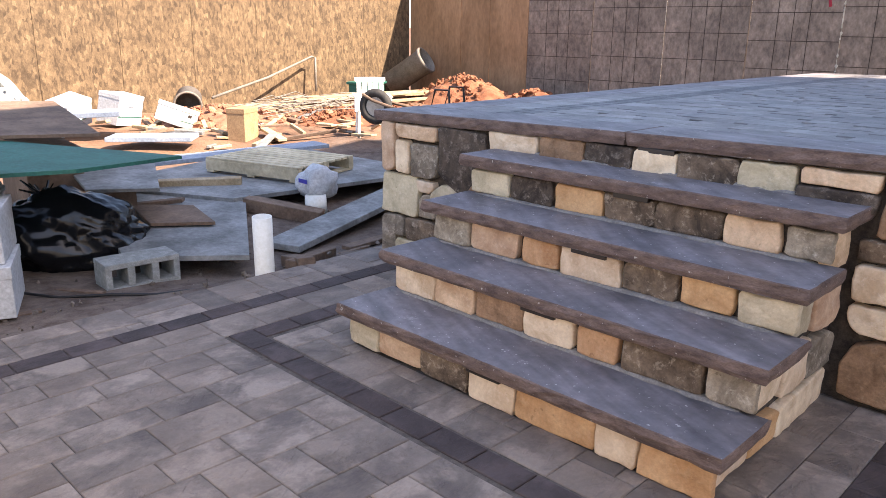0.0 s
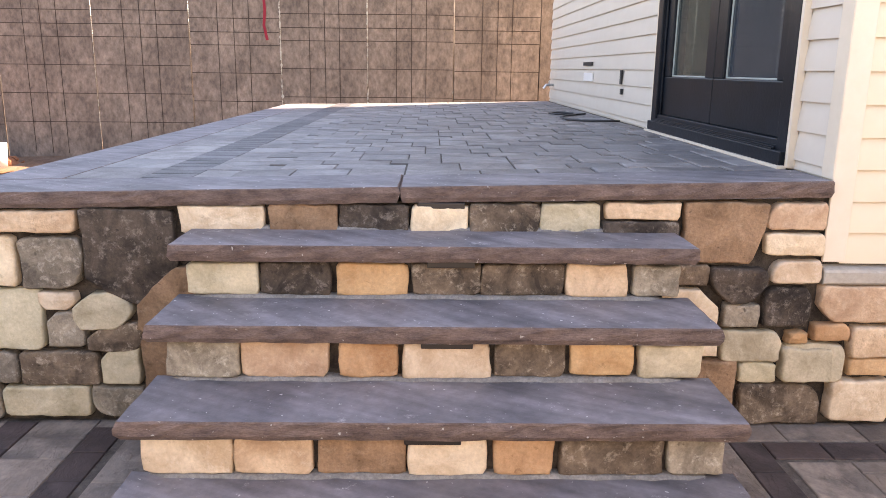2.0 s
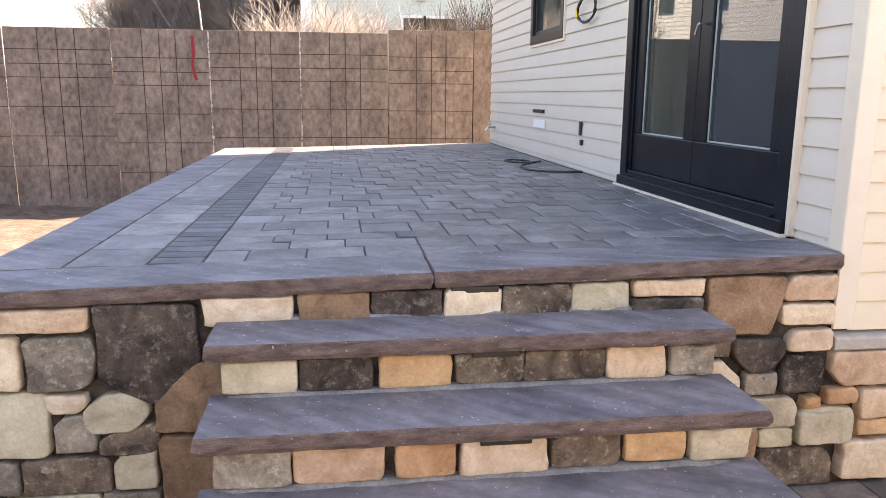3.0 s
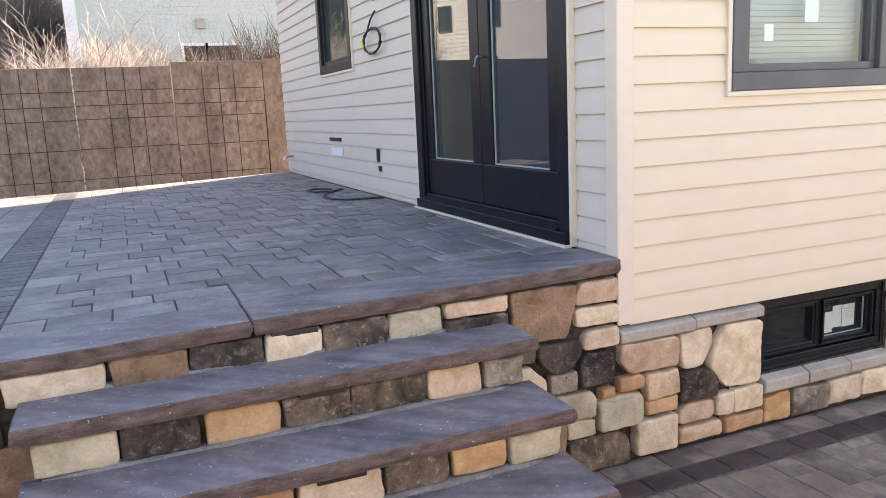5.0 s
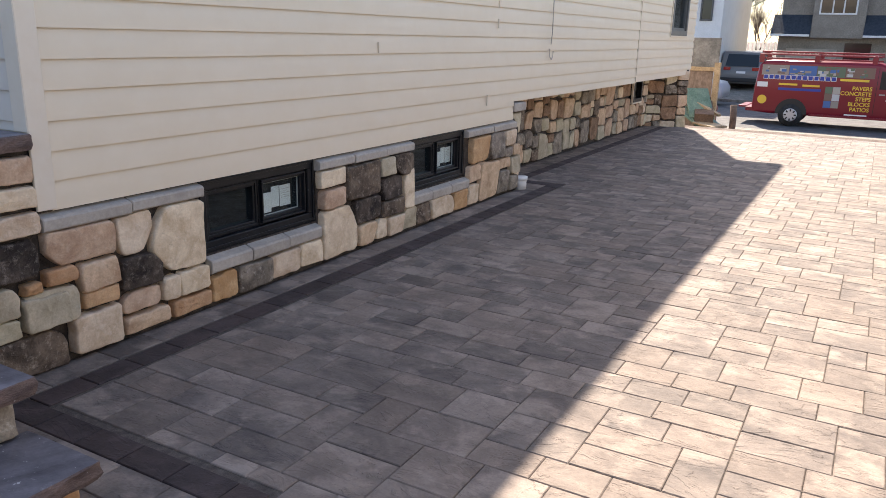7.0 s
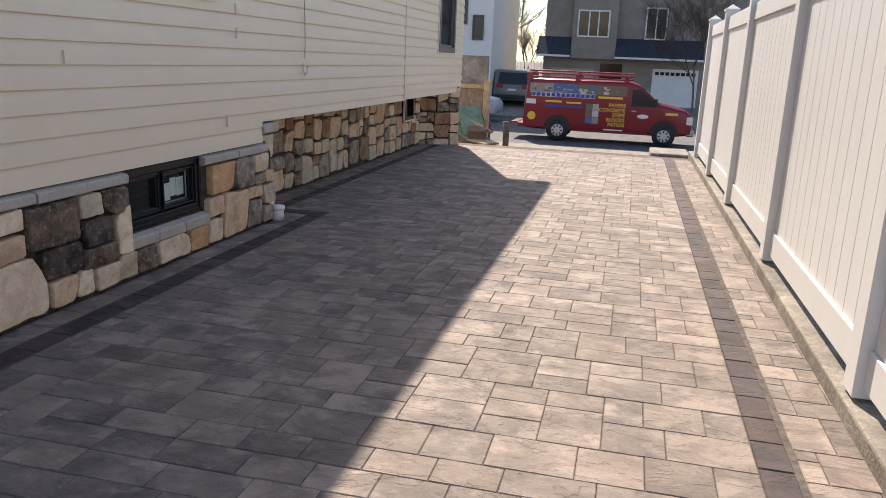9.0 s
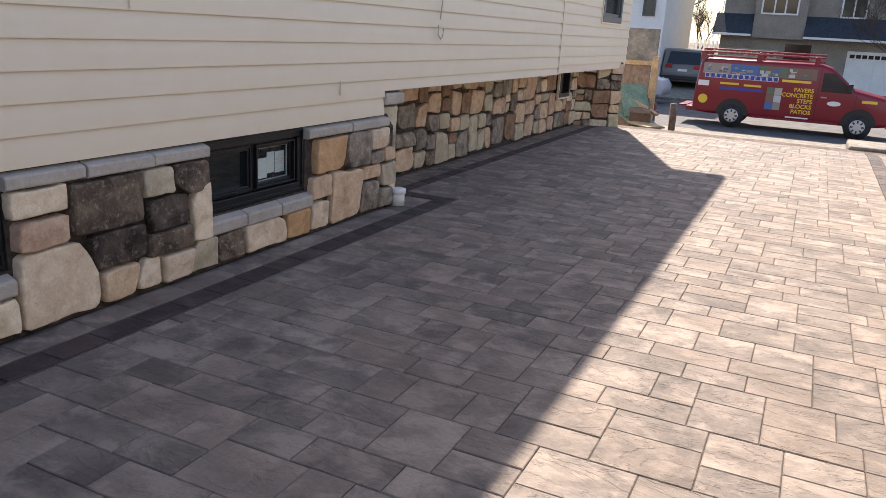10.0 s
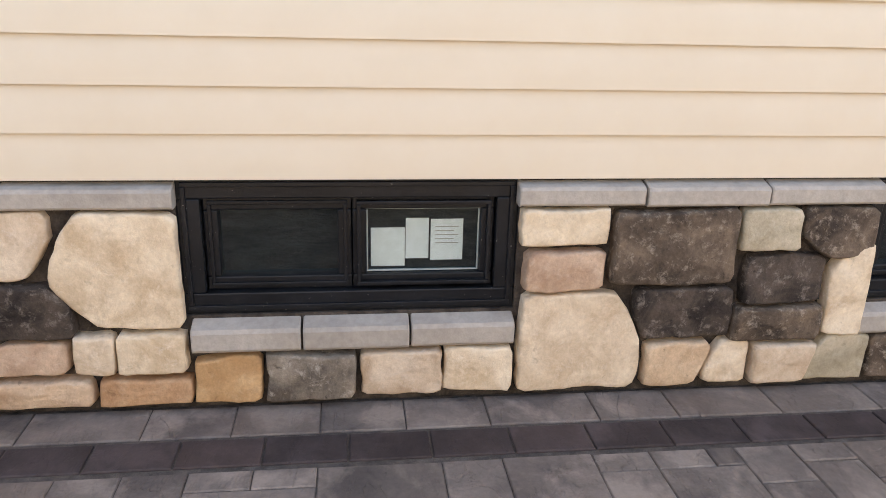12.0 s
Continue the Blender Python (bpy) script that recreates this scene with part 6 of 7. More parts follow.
for k in range(60):
    x, y = rnd.uniform(-10.2, -6.6), rnd.uniform(4.6, 8.5)
    a = rnd.uniform(0, 3.14)
    l = rnd.uniform(0.15, 0.9)
    plank("scrap_wood", "short scrap of wood lying in the dirt", "scrap", (x, y, rnd.uniform(0.0, 0.05)), (x + l * math.cos(a), y + l * math.sin(a), rnd.uniform(0.0, 0.10)), rnd.uniform(0.04, 0.11), rnd.uniform(0.02, 0.05), rnd.choice((M_WOOD, M_OLDWOOD, M_GREYWOOD, M_WOOD)), 0, "scraps of wood in the yard")
bm = bmesh.new()
for k in range(45):
    x, y = rnd.uniform(-9.6, -8.3), rnd.uniform(6.4, 8.2)
    a = rnd.uniform(0.9, 1.9)
    l = rnd.uniform(0.4, 1.0)
    z = rnd.uniform(0.05, 0.22)
    tube(bm, [(x, y, z), (x + l * 0.5 * math.cos(a), y + l * 0.5 * math.sin(a), z + rnd.uniform(0, 0.08)), (x + l * math.cos(a + 0.2), y + l * math.sin(a + 0.2), z + rnd.uniform(-0.05, 0.05))], 0.007, 4)
tagged(part("wire_tangle", bm, M_GREYTUBE), "tangle of thin grey rods and wire", "wire", kind="stuff")
mound("rubbish_heap", "heap of grey sacks and rubble by the fence", -9.6, 3.4, 0.9, 0.8, 0.8, 9, M_BLOCK)
plank("foam_sheet", "pale blue foam board lying on the rubble", "board", (-9.4, 4.0, 0.25), (-8.6, 4.7, 0.25), 0.5, 0.06, M_BLUEISH)
plank("foam_sheet", "pale blue foam board lying on the rubble", "board", (-8.0, 4.2, 0.10), (-7.4, 4.9, 0.10), 0.4, 0.05, M_BLUEISH)

# upturned wheelbarrow
wb = thing("wheelbarrow", "rusty wheelbarrow tipped over in the yard", "wheelbarrow", (-6.06, 6.66, gz(-6.06, 6.66)), 25)
bm = bmesh.new()
ring = []
for sx, sy, z in ((0.42, 0.30, 0.02), (0.40, 0.28, 0.05), (0.26, 0.18, 0.36), (0.24, 0.16, 0.36), (0.38, 0.27, 0.04)):
    pts = []
    for k in range(24):
        a = 2 * math.pi * k / 24
        c_, s_ = math.cos(a), math.sin(a)
        e_ = 0.45
        pts.append(bm.verts.new((0.42 + sx * math.copysign(abs(c_) ** e_, c_), sy * math.copysign(abs(s_) ** e_, s_), z)))
    ring.append(pts)
for r0, r1 in zip(ring, ring[1:]):
    for k in range(24):
        bm.faces.new((r0[k], r0[(k + 1) % 24], r1[(k + 1) % 24], r1[k]))
bm.faces.new(ring[2])
bmesh.ops.recalc_face_normals(bm, faces=bm.faces)
part("tray", bm, M_RUST, wb, "rusty steel tray turned upside down", True)
bm = bmesh.new()
R, r = 0.155, 0.052
vsr = [[bm.verts.new(((R + r * math.cos(b)) * math.cos(a), r * math.sin(b), (R + r * math.cos(b)) * math.sin(a))) for b in [2 * math.pi * j / 10 for j in range(10)]] for a in [2 * math.pi * i / 28 for i in range(28)]]
for i in range(28):
    for j in range(10):
        bm.faces.new((vsr[i][j], vsr[(i + 1) % 28][j], vsr[(i + 1) % 28][(j + 1) % 10], vsr[i][(j + 1) % 10]))
tyre = part("tyre", bm, M_RUBBER, wb, "muddy rubber tyre", True)
tyre.location = (-0.20, 0, 0.42)
bm = bmesh.new()
g = bmesh.ops.create_cone(bm, cap_ends=True, segments=20, radius1=0.11, radius2=0.11, depth=0.05)
bmesh.ops.transform(bm, matrix=pose(0, 0, 0, 90), verts=g["verts"])
part("rim", bm, M_LEDGE, tyre)
for s in (-1, 1):
    bm = bmesh.new()
    tube(bm, [(-0.34, s * 0.05, 0.56), (-0.2, s * 0.10, 0.50), (0.3, s * 0.20, 0.38), (0.95, s * 0.28, 0.42), (1.15, s * 0.30, 0.48)], 0.018)
    part("handle", bm, M_OLDWOOD, wb)
    bm = bmesh.new()
    tube(bm, [(0.55, s * 0.23, 0.39), (0.62, s * 0.24, 0.66), (0.78, s * 0.25, 0.66), (0.80, s * 0.26, 0.42)], 0.014)
    part("leg", bm, M_CABLE, wb)
# white plastic chair behind it
chair = thing("plastic_chair", "white plastic garden chair behind the wheelbarrow", "chair", (-6.72, 6.92, gz(-6.72, 6.92)), -35)
chair.matrix_world = chair.matrix_world @ Matrix.Scale(0.84, 4)
part("seat", box(-0.22, -0.22, 0.40, 0.22, 0.22, 0.43, 0.012), M_WHITE, chair)
for q in range(5):
    bm = box(-0.215, -0.20 + 0.083 * q, 0.40, -0.195, -0.132 + 0.083 * q, 0.80, 0.008)
    for v in bm.verts:
        v.co.x -= 0.28 * (v.co.z - 0.40)
    part("back_slat", bm, M_WHITE, chair)
bm = box(-0.345, -0.23, 0.79, -0.305, 0.23, 0.86, 0.015)
part("top_rail", bm, M_WHITE, chair)
for s_ in (-1, 1):
    bm = box(-0.28, s_ * 0.25 - 0.03, 0.60, 0.24, s_ * 0.25 + 0.03, 0.63, 0.012)
    part("armrest", bm, M_WHITE, chair)
    part("arm_post", box(0.19, s_ * 0.25 - 0.02, 0.40, 0.23, s_ * 0.25 + 0.02, 0.60, 0.008), M_WHITE, chair)
for x in (-0.20, 0.20):
    for y in (-0.20, 0.20):
        bm = bmesh.new()
        tube(bm, [(x * 1.08, y * 1.08, 0), (x, y, 0.40)], 0.02)
        part("leg", bm, M_WHITE, chair)
bm = bmesh.new()
g = bmesh.ops.create_cone(bm, cap_ends=True, segments=16, radius1=0.12, radius2=0.14, depth=0.30)
bmesh.ops.transform(bm, matrix=pose(-6.4, 10.6, 0.12), verts=g["verts"])
tagged(part("paint_bucket", bm, M_WHITE, None, "", True), "white plastic bucket standing behind the terrace", "bucket")


# ---- trees and thicket ----
M_BARK = mat("grey_bark", (0.10, 0.08, 0.065), (0.20, 0.165, 0.14), 8, 0.9, 0.4)
M_TWIG = mat("bare_twigs", (0.045, 0.032, 0.028), (0.10, 0.075, 0.062), 3, 0.9, 0.0)
M_REED = mat("dry_stems", (0.13, 0.095, 0.07), (0.26, 0.195, 0.145), 3, 0.9, 0.0)


def stick(verts, faces, a, b, r0, r1):
    """A three-sided twig between two places."""
    d = (b - a).normalized()
    u = d.cross(Vector((0.3, 0.9, 0.2))).normalized()
    w = d.cross(u)
    n = len(verts)
    for p, r in ((a, r0), (b, r1)):
        for k in range(3):
            q = 2.094 * k
            verts.append(p + r * (math.cos(q) * u + math.sin(q) * w))
    for k in range(3):
        faces.append((n + k, n + (k + 1) % 3, n + 3 + (k + 1) % 3, n + 3 + k))


def bare_tree(name, label, height, seed, stems=1, spread=0.5, twig_m=None, levels=4, thin=1.0, first=0.4):
    """A leafless tree: tapered trunk, limbs and a crown of many twigs."""
    rnd = random.Random(seed)
    root = thing(name, label, "tree")
    tv, tf, cv, cf = [], [], [], []

    def grow(p, d, l, r, level):
        segs = 3
        for s in range(segs):
            d = (d + Vector((rnd.uniform(-1, 1), rnd.uniform(-1, 1), rnd.uniform(-0.2, 0.6))) * 0.16).normalized()
            q = p + d * l / segs
            r1 = r * (1 - 0.22 * (s + 1) / segs * 1.6)
            v, f = (tv, tf) if level == 0 else (cv, cf)
            stick(v, f, p, q, r * (1 - 0.35 * s / segs), r * (1 - 0.35 * (s + 1) / segs))
            p = q
            if level < levels and (level > 0 or s >= 1):
                for _ in range(rnd.choice((1, 2, 2)) if level < levels - 1 else 2):
                    a = rnd.uniform(0, 6.28)
                    side = Vector((math.cos(a), math.sin(a), rnd.uniform(-0.1, 0.7)))
                    nd = (d + side * spread * rnd.uniform(0.7, 1.4)).normalized()
                    grow(p, nd, l * rnd.uniform(0.5, 0.75), max(r * 0.5, 0.004 * thin), level + 1)
    for s in range(stems):
        a = rnd.uniform(0, 6.28)
        lean = 0.0 if stems == 1 else rnd.uniform(0.1, 0.5)
        grow(Vector((rnd.uniform(-0.1, 0.1) * (stems > 1), rnd.uniform(-0.1, 0.1) * (stems > 1), -0.1)), Vector((math.cos(a) * lean, math.sin(a) * lean, 1)).normalized(), height * first, height * 0.014 * thin, 0)
    for nm, v, f, m in (("trunk", tv, tf, M_BARK), ("crown", cv, cf, twig_m or M_TWIG)):
        me = bpy.data.meshes.new(nm)
        me.from_pydata(v, [], f)
        me.materials.append(m)
        ob = new(nm, me)
        ob.parent = root
    return root


M_THICKET = mat("grey_twigs", (0.12, 0.10, 0.09), (0.24, 0.205, 0.185), 1.5, 0.9, 0.0)
M_PALETWIG = mat("pale_dry_twigs", (0.28, 0.24, 0.21), (0.52, 0.46, 0.41), 3, 0.9, 0.0)
rnd = random.Random(21)


def spread_out(kinds, places):
    """Stand the first of each kind at the first places and copies at the rest: x, y, scale."""
    for k, (x, y, s) in enumerate(places):
        m = pose(x, y, -0.1, 0, 0, rnd.uniform(0, 360)) @ Matrix.Scale(s, 4)
        ob = kinds[k] if k < len(kinds) else copy_thing(kinds[k % len(kinds)], m)
        ob.matrix_world = m


kinds_ = [bare_tree("bare_tree", "bare grey winter tree in the thicket behind fence", 6.5, 101 + k, 2, 0.75, M_THICKET, 5, 0.75, 0.36) for k in range(3)]
places = []
for k in range(46):
    y = 21.5 + (k * 7.7) % 19
    x = -1.7 - (y - 1) * (0.045 + 0.205 * ((k * 0.618) % 1.0))
    if x > 3.4 - 0.48 * (y - 5.2) and (y > 23 or x < -4.2):
        places.append((x, y, (1.3 + 0.150 * (y - 1)) / 4.6 * rnd.uniform(0.85, 1.2)))
spread_out(kinds_, places)
brush = [bare_tree("dry_shrub", "low dry brown brush behind the plywood fence", 2.2, 211 + k, 14, 0.6, M_REED, 3, 0.5, 0.42) for k in range(2)]
spread_out(brush, [(-8.4 + 0.31 * k, rnd.uniform(14.5, 18.5), rnd.uniform(1.0, 1.35)) for k in range(18)])
pale = [bare_tree("pale_shrub", "pale twiggy bare shrub leaning over the fence", 2.9, 201 + k, 8, 0.75, M_PALETWIG, 4, 0.75, 0.44) for k in range(2)]
spread_out(pale, [(-2.95, 14.0, 0.92), (-2.45, 13.6, 1.02), (-2.0, 14.1, 1.14), (-1.6, 13.7, 1.10), (-1.15, 14.0, 1.03), (-0.7, 13.7, 0.92)])
upright = [bare_tree("bare_shrub", "dark upright bare shrub stems behind the fence", 2.7, 221 + k, 18, 0.36, M_TWIG, 4, 0.7, 0.46) for k in range(2)]
spread_out(upright, [(0.55, 13.9, 0.84), (0.85, 13.5, 0.92), (1.1, 14.0, 1.0), (1.35, 13.6, 1.04), (1.7, 13.8, 1.08)])
bm = bmesh.new()
tube(bm, [(-3.55, 15.2, 0.0), (-3.62, 15.2, 2.0), (-3.75, 15.3, 3.55)], 0.022, 6, 0.014)
tagged(part("leaning_pole", bm, M_LEDGE, None, "", True), "thin pale pole standing in the thicket", "pole")
# ---- neighbouring houses ----
M_PALE = mat("pale_green_siding", (0.50, 0.55, 0.49), (0.56, 0.60, 0.54), 2, 0.6, 0.05)
M_PANE = plain("dark_window", (0.015, 0.018, 0.02), 0.08)
M_BEIGE = mat("beige_stucco", (0.25, 0.225, 0.19), (0.32, 0.29, 0.245), 2, 0.9, 0.1)
M_SLATE = mat("dark_blue_shingle", (0.025, 0.035, 0.05), (0.05, 0.062, 0.08), 10, 0.8, 0.3)
M_WALLWHITE = mat("white_siding", (0.76, 0.76, 0.74), (0.82, 0.82, 0.80), 2, 0.6, 0.05)


def lapped(x0, x1, z0, z1, lap, drop):
    bm = bmesh.new()
    z = z0
    while z < z1:
        q = min(z + lap, z1)
        bm.faces.new([bm.verts.new(p) for p in ((x0, -drop, z), (x1, -drop, z), (x1, 0, q), (x0, 0, q))])
        bm.faces.new([bm.verts.new(p) for p in ((x0, 0, z), (x1, 0, z), (x1, -drop, z), (x0, -drop, z))])
        z = q
    return bm


def far_window(parent, x0, x1, z0, z1, m=None, mull=0):
    """A window on a house front in the plane of x and z, facing -y."""
    bm = bmesh.new()
    for a, b, c, d in ((x0 - 0.07, x0, z0 - 0.07, z1 + 0.07), (x1, x1 + 0.07, z0 - 0.07, z1 + 0.07), (x0, x1, z0 - 0.07, z0), (x0, x1, z1, z1 + 0.07)):
        box_into(bm, a, -0.07, c, b, 0.05, d, 0.005)
    for k in range(mull):
        x = x0 + (x1 - x0) * (k + 1) / (mull + 1)
        box_into(bm, x - 0.03, -0.05, z0, x + 0.03, 0.02, z1)
    w = part("window", bm, m or M_WALLWHITE, parent)
    part("pane", box(x0, -0.025, z0, x1, -0.02, z1), M_PANE, w)


north_house = thing("house", "pale siding house behind the plywood fence", "house", (0, 22.0, 0))
part("wall", box(-2.15, 0.01, -0.2, 11, 9, 8.5), M_PALE, north_house)
part("siding", lapped(-2.0, 11, 0, 8.5, 0.20, 0.006), M_PALE, north_house)
part("corner_board", box(-2.25, -0.04, 0, -1.98, 0.2, 8.5, 0.01), M_WALLWHITE, north_house)
far_window(north_house, 0.42, 0.95, 2.2, 3.42)
far_window(north_house, 1.02, 1.85, 2.2, 3.42)
far_window(north_house, 2.6, 3.4, 5.0, 6.2)
part("vent", box(0.78, -0.1, 3.85, 1.0, 0, 4.1, 0.01), M_LEDGE, north_house)
bm = bmesh.new()
for p in (((-2.6, -0.4, 8.5), (11.4, -0.4, 8.5), (11.4, 4.5, 11.2), (-2.6, 4.5, 11.2)), ((-2.6, 9.4, 8.5), (-2.6, 4.5, 11.2), (11.4, 4.5, 11.2), (11.4, 9.4, 8.5))):
    bm.faces.new([bm.verts.new(q) for q in p])
part("roof", bm, M_SLATE, north_house)

# white gabled house to the west, seen mirrored in the door glass
west_house = thing("house", "white twin-gabled house beyond the yard fences", "house")
west_house.matrix_world = pose(-22.2, 52.3, 0, 0, 0, 55)
part("wall", box(-6.0, 0.01, -0.2, 6.0, 10, 9.3), M_WALLWHITE, west_house)
part("siding", lapped(-6.0, 6.0, 0, 9.3, 0.3, 0.02), M_WALLWHITE, west_house)
for x0, x1, h in ((-5.0, 0.0, 12.1), (0.0, 5.0, 11.4)):
    xm = (x0 + x1) / 2
    bm = bmesh.new()
    for y in (-0.02, 9.9):
        bm.faces.new([bm.verts.new(q) for q in ((x0, y, 9.3), (x1, y, 9.3), (xm, y, h))])
    part("gable", bm, M_WALLWHITE, west_house)
    bm = bmesh.new()
    for x in (x0, x1):
        bm.faces.new([bm.verts.new(q) for q in ((x, -0.3, 9.32), (xm, -0.3, h + 0.05), (xm, 10.1, h + 0.05), (x, 10.1, 9.32))])
    part("roof", bm, M_SLATE, west_house)
far_window(west_house, -2.1, -1.2, 7.2, 8.9, M_GREYFRAME)
far_window(west_house, 1.9, 2.9, 7.2, 8.9, M_GREYFRAME)

# ---- street ----
struct("road", box(23.2, -60, -1.30, 33.5, 60, -1.235), M_ASPHALT, "worn grey asphalt street", "road")
struct("pavement", box(21.8, -60, -1.32, 23.0, 60, -1.20, 0.01), M_CONC, "concrete pavement along the street", "pavement")
bm = box(33.7, -60, -1.32, 42, 60, -1.12)
for v in bm.verts:
    if v.co.z > -1.2:
        v.co.z = -1.14 + 0.075 * (v.co.x - 33.7)
struct("pavement_far", bm, M_CONC, "concrete forecourt across the street", "pavement")
tagged(part("concrete_slab", box(11.15, 0.05, -0.12, 12.0, 0.62, 0.02, 0.03), M_CONC), "broken concrete slab at the driveway end", "slab")

# house across the street
street_house = thing("house", "beige two-storey house across the street", "house")
street_house.matrix_world = pose(40, 0, 0, 0, 0, -90)
# in its own frame x runs towards -y of the place
part("wall", box(-5.6, 0.01, -1.2, 6, 9, 7.5), M_BEIGE, street_house)
part("bay", box(-4.2, -0.5, 1.5, -2.0, 0.01, 7.0, 0.02), M_BEIGE, street_house)
far_window(street_house, -0.6, 0.3, 2.6, 4.0, M_WALLWHITE, 1)
bm = bmesh.new()
for a, b, c, d in ((-3.95, -3.88, 2.55, 3.85), (-2.45, -2.38, 2.55, 3.85), (-3.88, -2.45, 2.55, 2.62), (-3.88, -2.45, 3.78, 3.85), (-3.42, -3.36, 2.62, 3.78), (-2.96, -2.90, 2.62, 3.78)):
    box_into(bm, a, -0.56, c, b, -0.48, d)
w = part("window", bm, M_WALLWHITE, street_house)
part("pane", box(-3.88, -0.53, 2.62, -2.45, -0.52, 3.78), M_PANE, w)
for x0, x1 in ((-5.9, -4.2), (-2.0, 2.2)):
    bm = bmesh.new()
    vs = [bm.verts.new(p) for p in ((x0, -0.9, 1.6), (x1, -0.9, 1.6), (x1, 0.0, 2.55), (x0, 0.0, 2.55), (x0, 0, 1.6), (x1, 0, 1.6))]
    for f in ((0, 1, 2, 3), (0, 4, 5, 1), (0, 3, 4), (1, 5, 2)):
        bm.faces.new([vs[i] for i in f])
    part("skirt_roof", bm, M_SLATE, street_house, "dark blue shingled skirt roof")
    part("gutter", box(x0, -0.98, 1.55, x1, -0.9, 1.65, 0.01), M_WALLWHITE, street_house)
def garage(parent, x0, x1, z0, z1, m):
    d = part("garage_door", box(x0, -0.04, z0, x1, 0.0, z1, 0.005), m, parent, "white panelled garage door")
    for k in range(4):
        for j in range(3):
            a = x0 + 0.1 + (x1 - x0 - 0.1) * k / 4
            c = z0 + 0.08 + (z1 - z0 - 0.5) * j / 3
            part("raised_panel", box(a, -0.055, c, a + (x1 - x0) / 4 - 0.12, -0.04, c + (z1 - z0 - 0.5) / 3 - 0.08, 0.004), m, d)
    for k in range(8):
        a = x0 + 0.12 + (x1 - x0 - 0.2) * k / 8
        part("light", box(a, -0.05, z1 - 0.30, a + (x1 - x0) / 8 - 0.08, -0.039, z1 - 0.14), M_PANE, d)
garage(street_house, -5.2, -3.0, -1.1, 1.0, M_LEDGE)
garage(street_house, -0.1, 2.1, -1.1, 1.15, M_WALLWHITE)
part("entry", box(-2.7, -0.03, -1.1, -1.6, 0.0, 1.3, 0.005), M_PANE, street_house, "dark recessed entry")
part("roof", box(-6.0, -0.5, 7.5, 6.5, 9.5, 7.8, 0.02), M_SLATE, street_house)
white_house = thing("house", "white two-storey house down the street", "house")
white_house.matrix_world = pose(36, 0, 0, 0, 0, -90)
part("wall", box(-14, 0.01, -1.2, -7.6, 8, 8), M_WALLWHITE, white_house)
far_window(white_house, -8.5, -8.1, 2.2, 3.2, M_GREYFRAME)
far_window(white_house, -9.6, -8.9, 2.9, 3.9, M_GREYFRAME)
part("roof", box(-14.3, -0.3, 8, -7.3, 8.3, 8.3, 0.02), M_SLATE, white_house)
picket = thing("picket_fence", "white picket fence across the street", "fence", (47, 0, -1.2))
for k in range(16):
    y = 5.8 + 0.22 * k
    part("picket", box(0, y, 0, 0.03, y + 0.13, 2.5, 0.004), M_WALLWHITE, picket)
part("rail", box(0.031, 5.7, 1.9, 0.06, 9.5, 2.0), M_WALLWHITE, picket)
t1 = bare_tree("street_tree", "bare street tree before the far house", 7.5, 301, 1, 0.85, M_TWIG, 6, 0.6, 0.36)
t1.matrix_world = pose(35.0, -1.55, -1.2)
t2 = bare_tree("street_tree", "bare tree between the far houses", 8.0, 302, 1, 0.5, M_TWIG, 5, 0.9, 0.34)
t2.matrix_world = pose(52, 8.3, -1.2)
copy_thing(t2, pose(56, 10.2, -1.2, 0, 0, 130))
copy_thing(t2, pose(58, 7.2, -1.2, 0, 0, 250))
t3 = bare_tree("evergreen", "dark slender evergreen behind the parked cars", 7.5, 303, 1, 0.9, mat("needles", (0.025, 0.04, 0.03), (0.05, 0.075, 0.05), 4, 0.9, 0), 4, 1.6, 0.6)
t3.matrix_world = pose(48, 9.6, -1.2)
t4 = bare_tree("shrub", "bare shrub beside the parked cars", 2.6, 304, 7, 0.5, M_REED, 3, 0.5, 0.4)
t4.matrix_world = pose(24.5, 6.3, -1.2)

# plywood screen, debris, post and hydrant at the driveway's end
screen = thing("plywood_screen", "brown plywood screen with a lumber post", "screen", (13.0, 0, -0.25))
part("panel", box(0, 3.52, 0, 0.02, 4.6, 1.06, 0.003), M_PLY, screen)
part("panel", box(-0.03, 3.44, 1.07, -0.01, 4.6, 1.56, 0.003), M_GREYWOOD, screen)
part("post", box(-0.05, 3.40, 0, 0.04, 3.50, 1.15, 0.004), M_WOOD, screen)
part("rail", box(-0.032, 3.505, 1.0, -0.001, 4.6, 1.07, 0.003), M_WOOD, screen)
M_GREENP = mat("faded_green_board", (0.08, 0.15, 0.115), (0.17, 0.25, 0.20), 5, 0.7, 0.15)


def loose(name, label, a, b, w, t, m):
    a, b = Vector(a), Vector(b)
    d = b - a
    ob = part(name, box(0, -w / 2, 0, d.length, w / 2, t, 0.004), m)
    ob.matrix_world = pose(*a, 0, -math.degrees(math.atan2(d.z, math.hypot(d.x, d.y))), math.degrees(math.atan2(d.y, d.x)))
    return tagged(ob, label, "board")


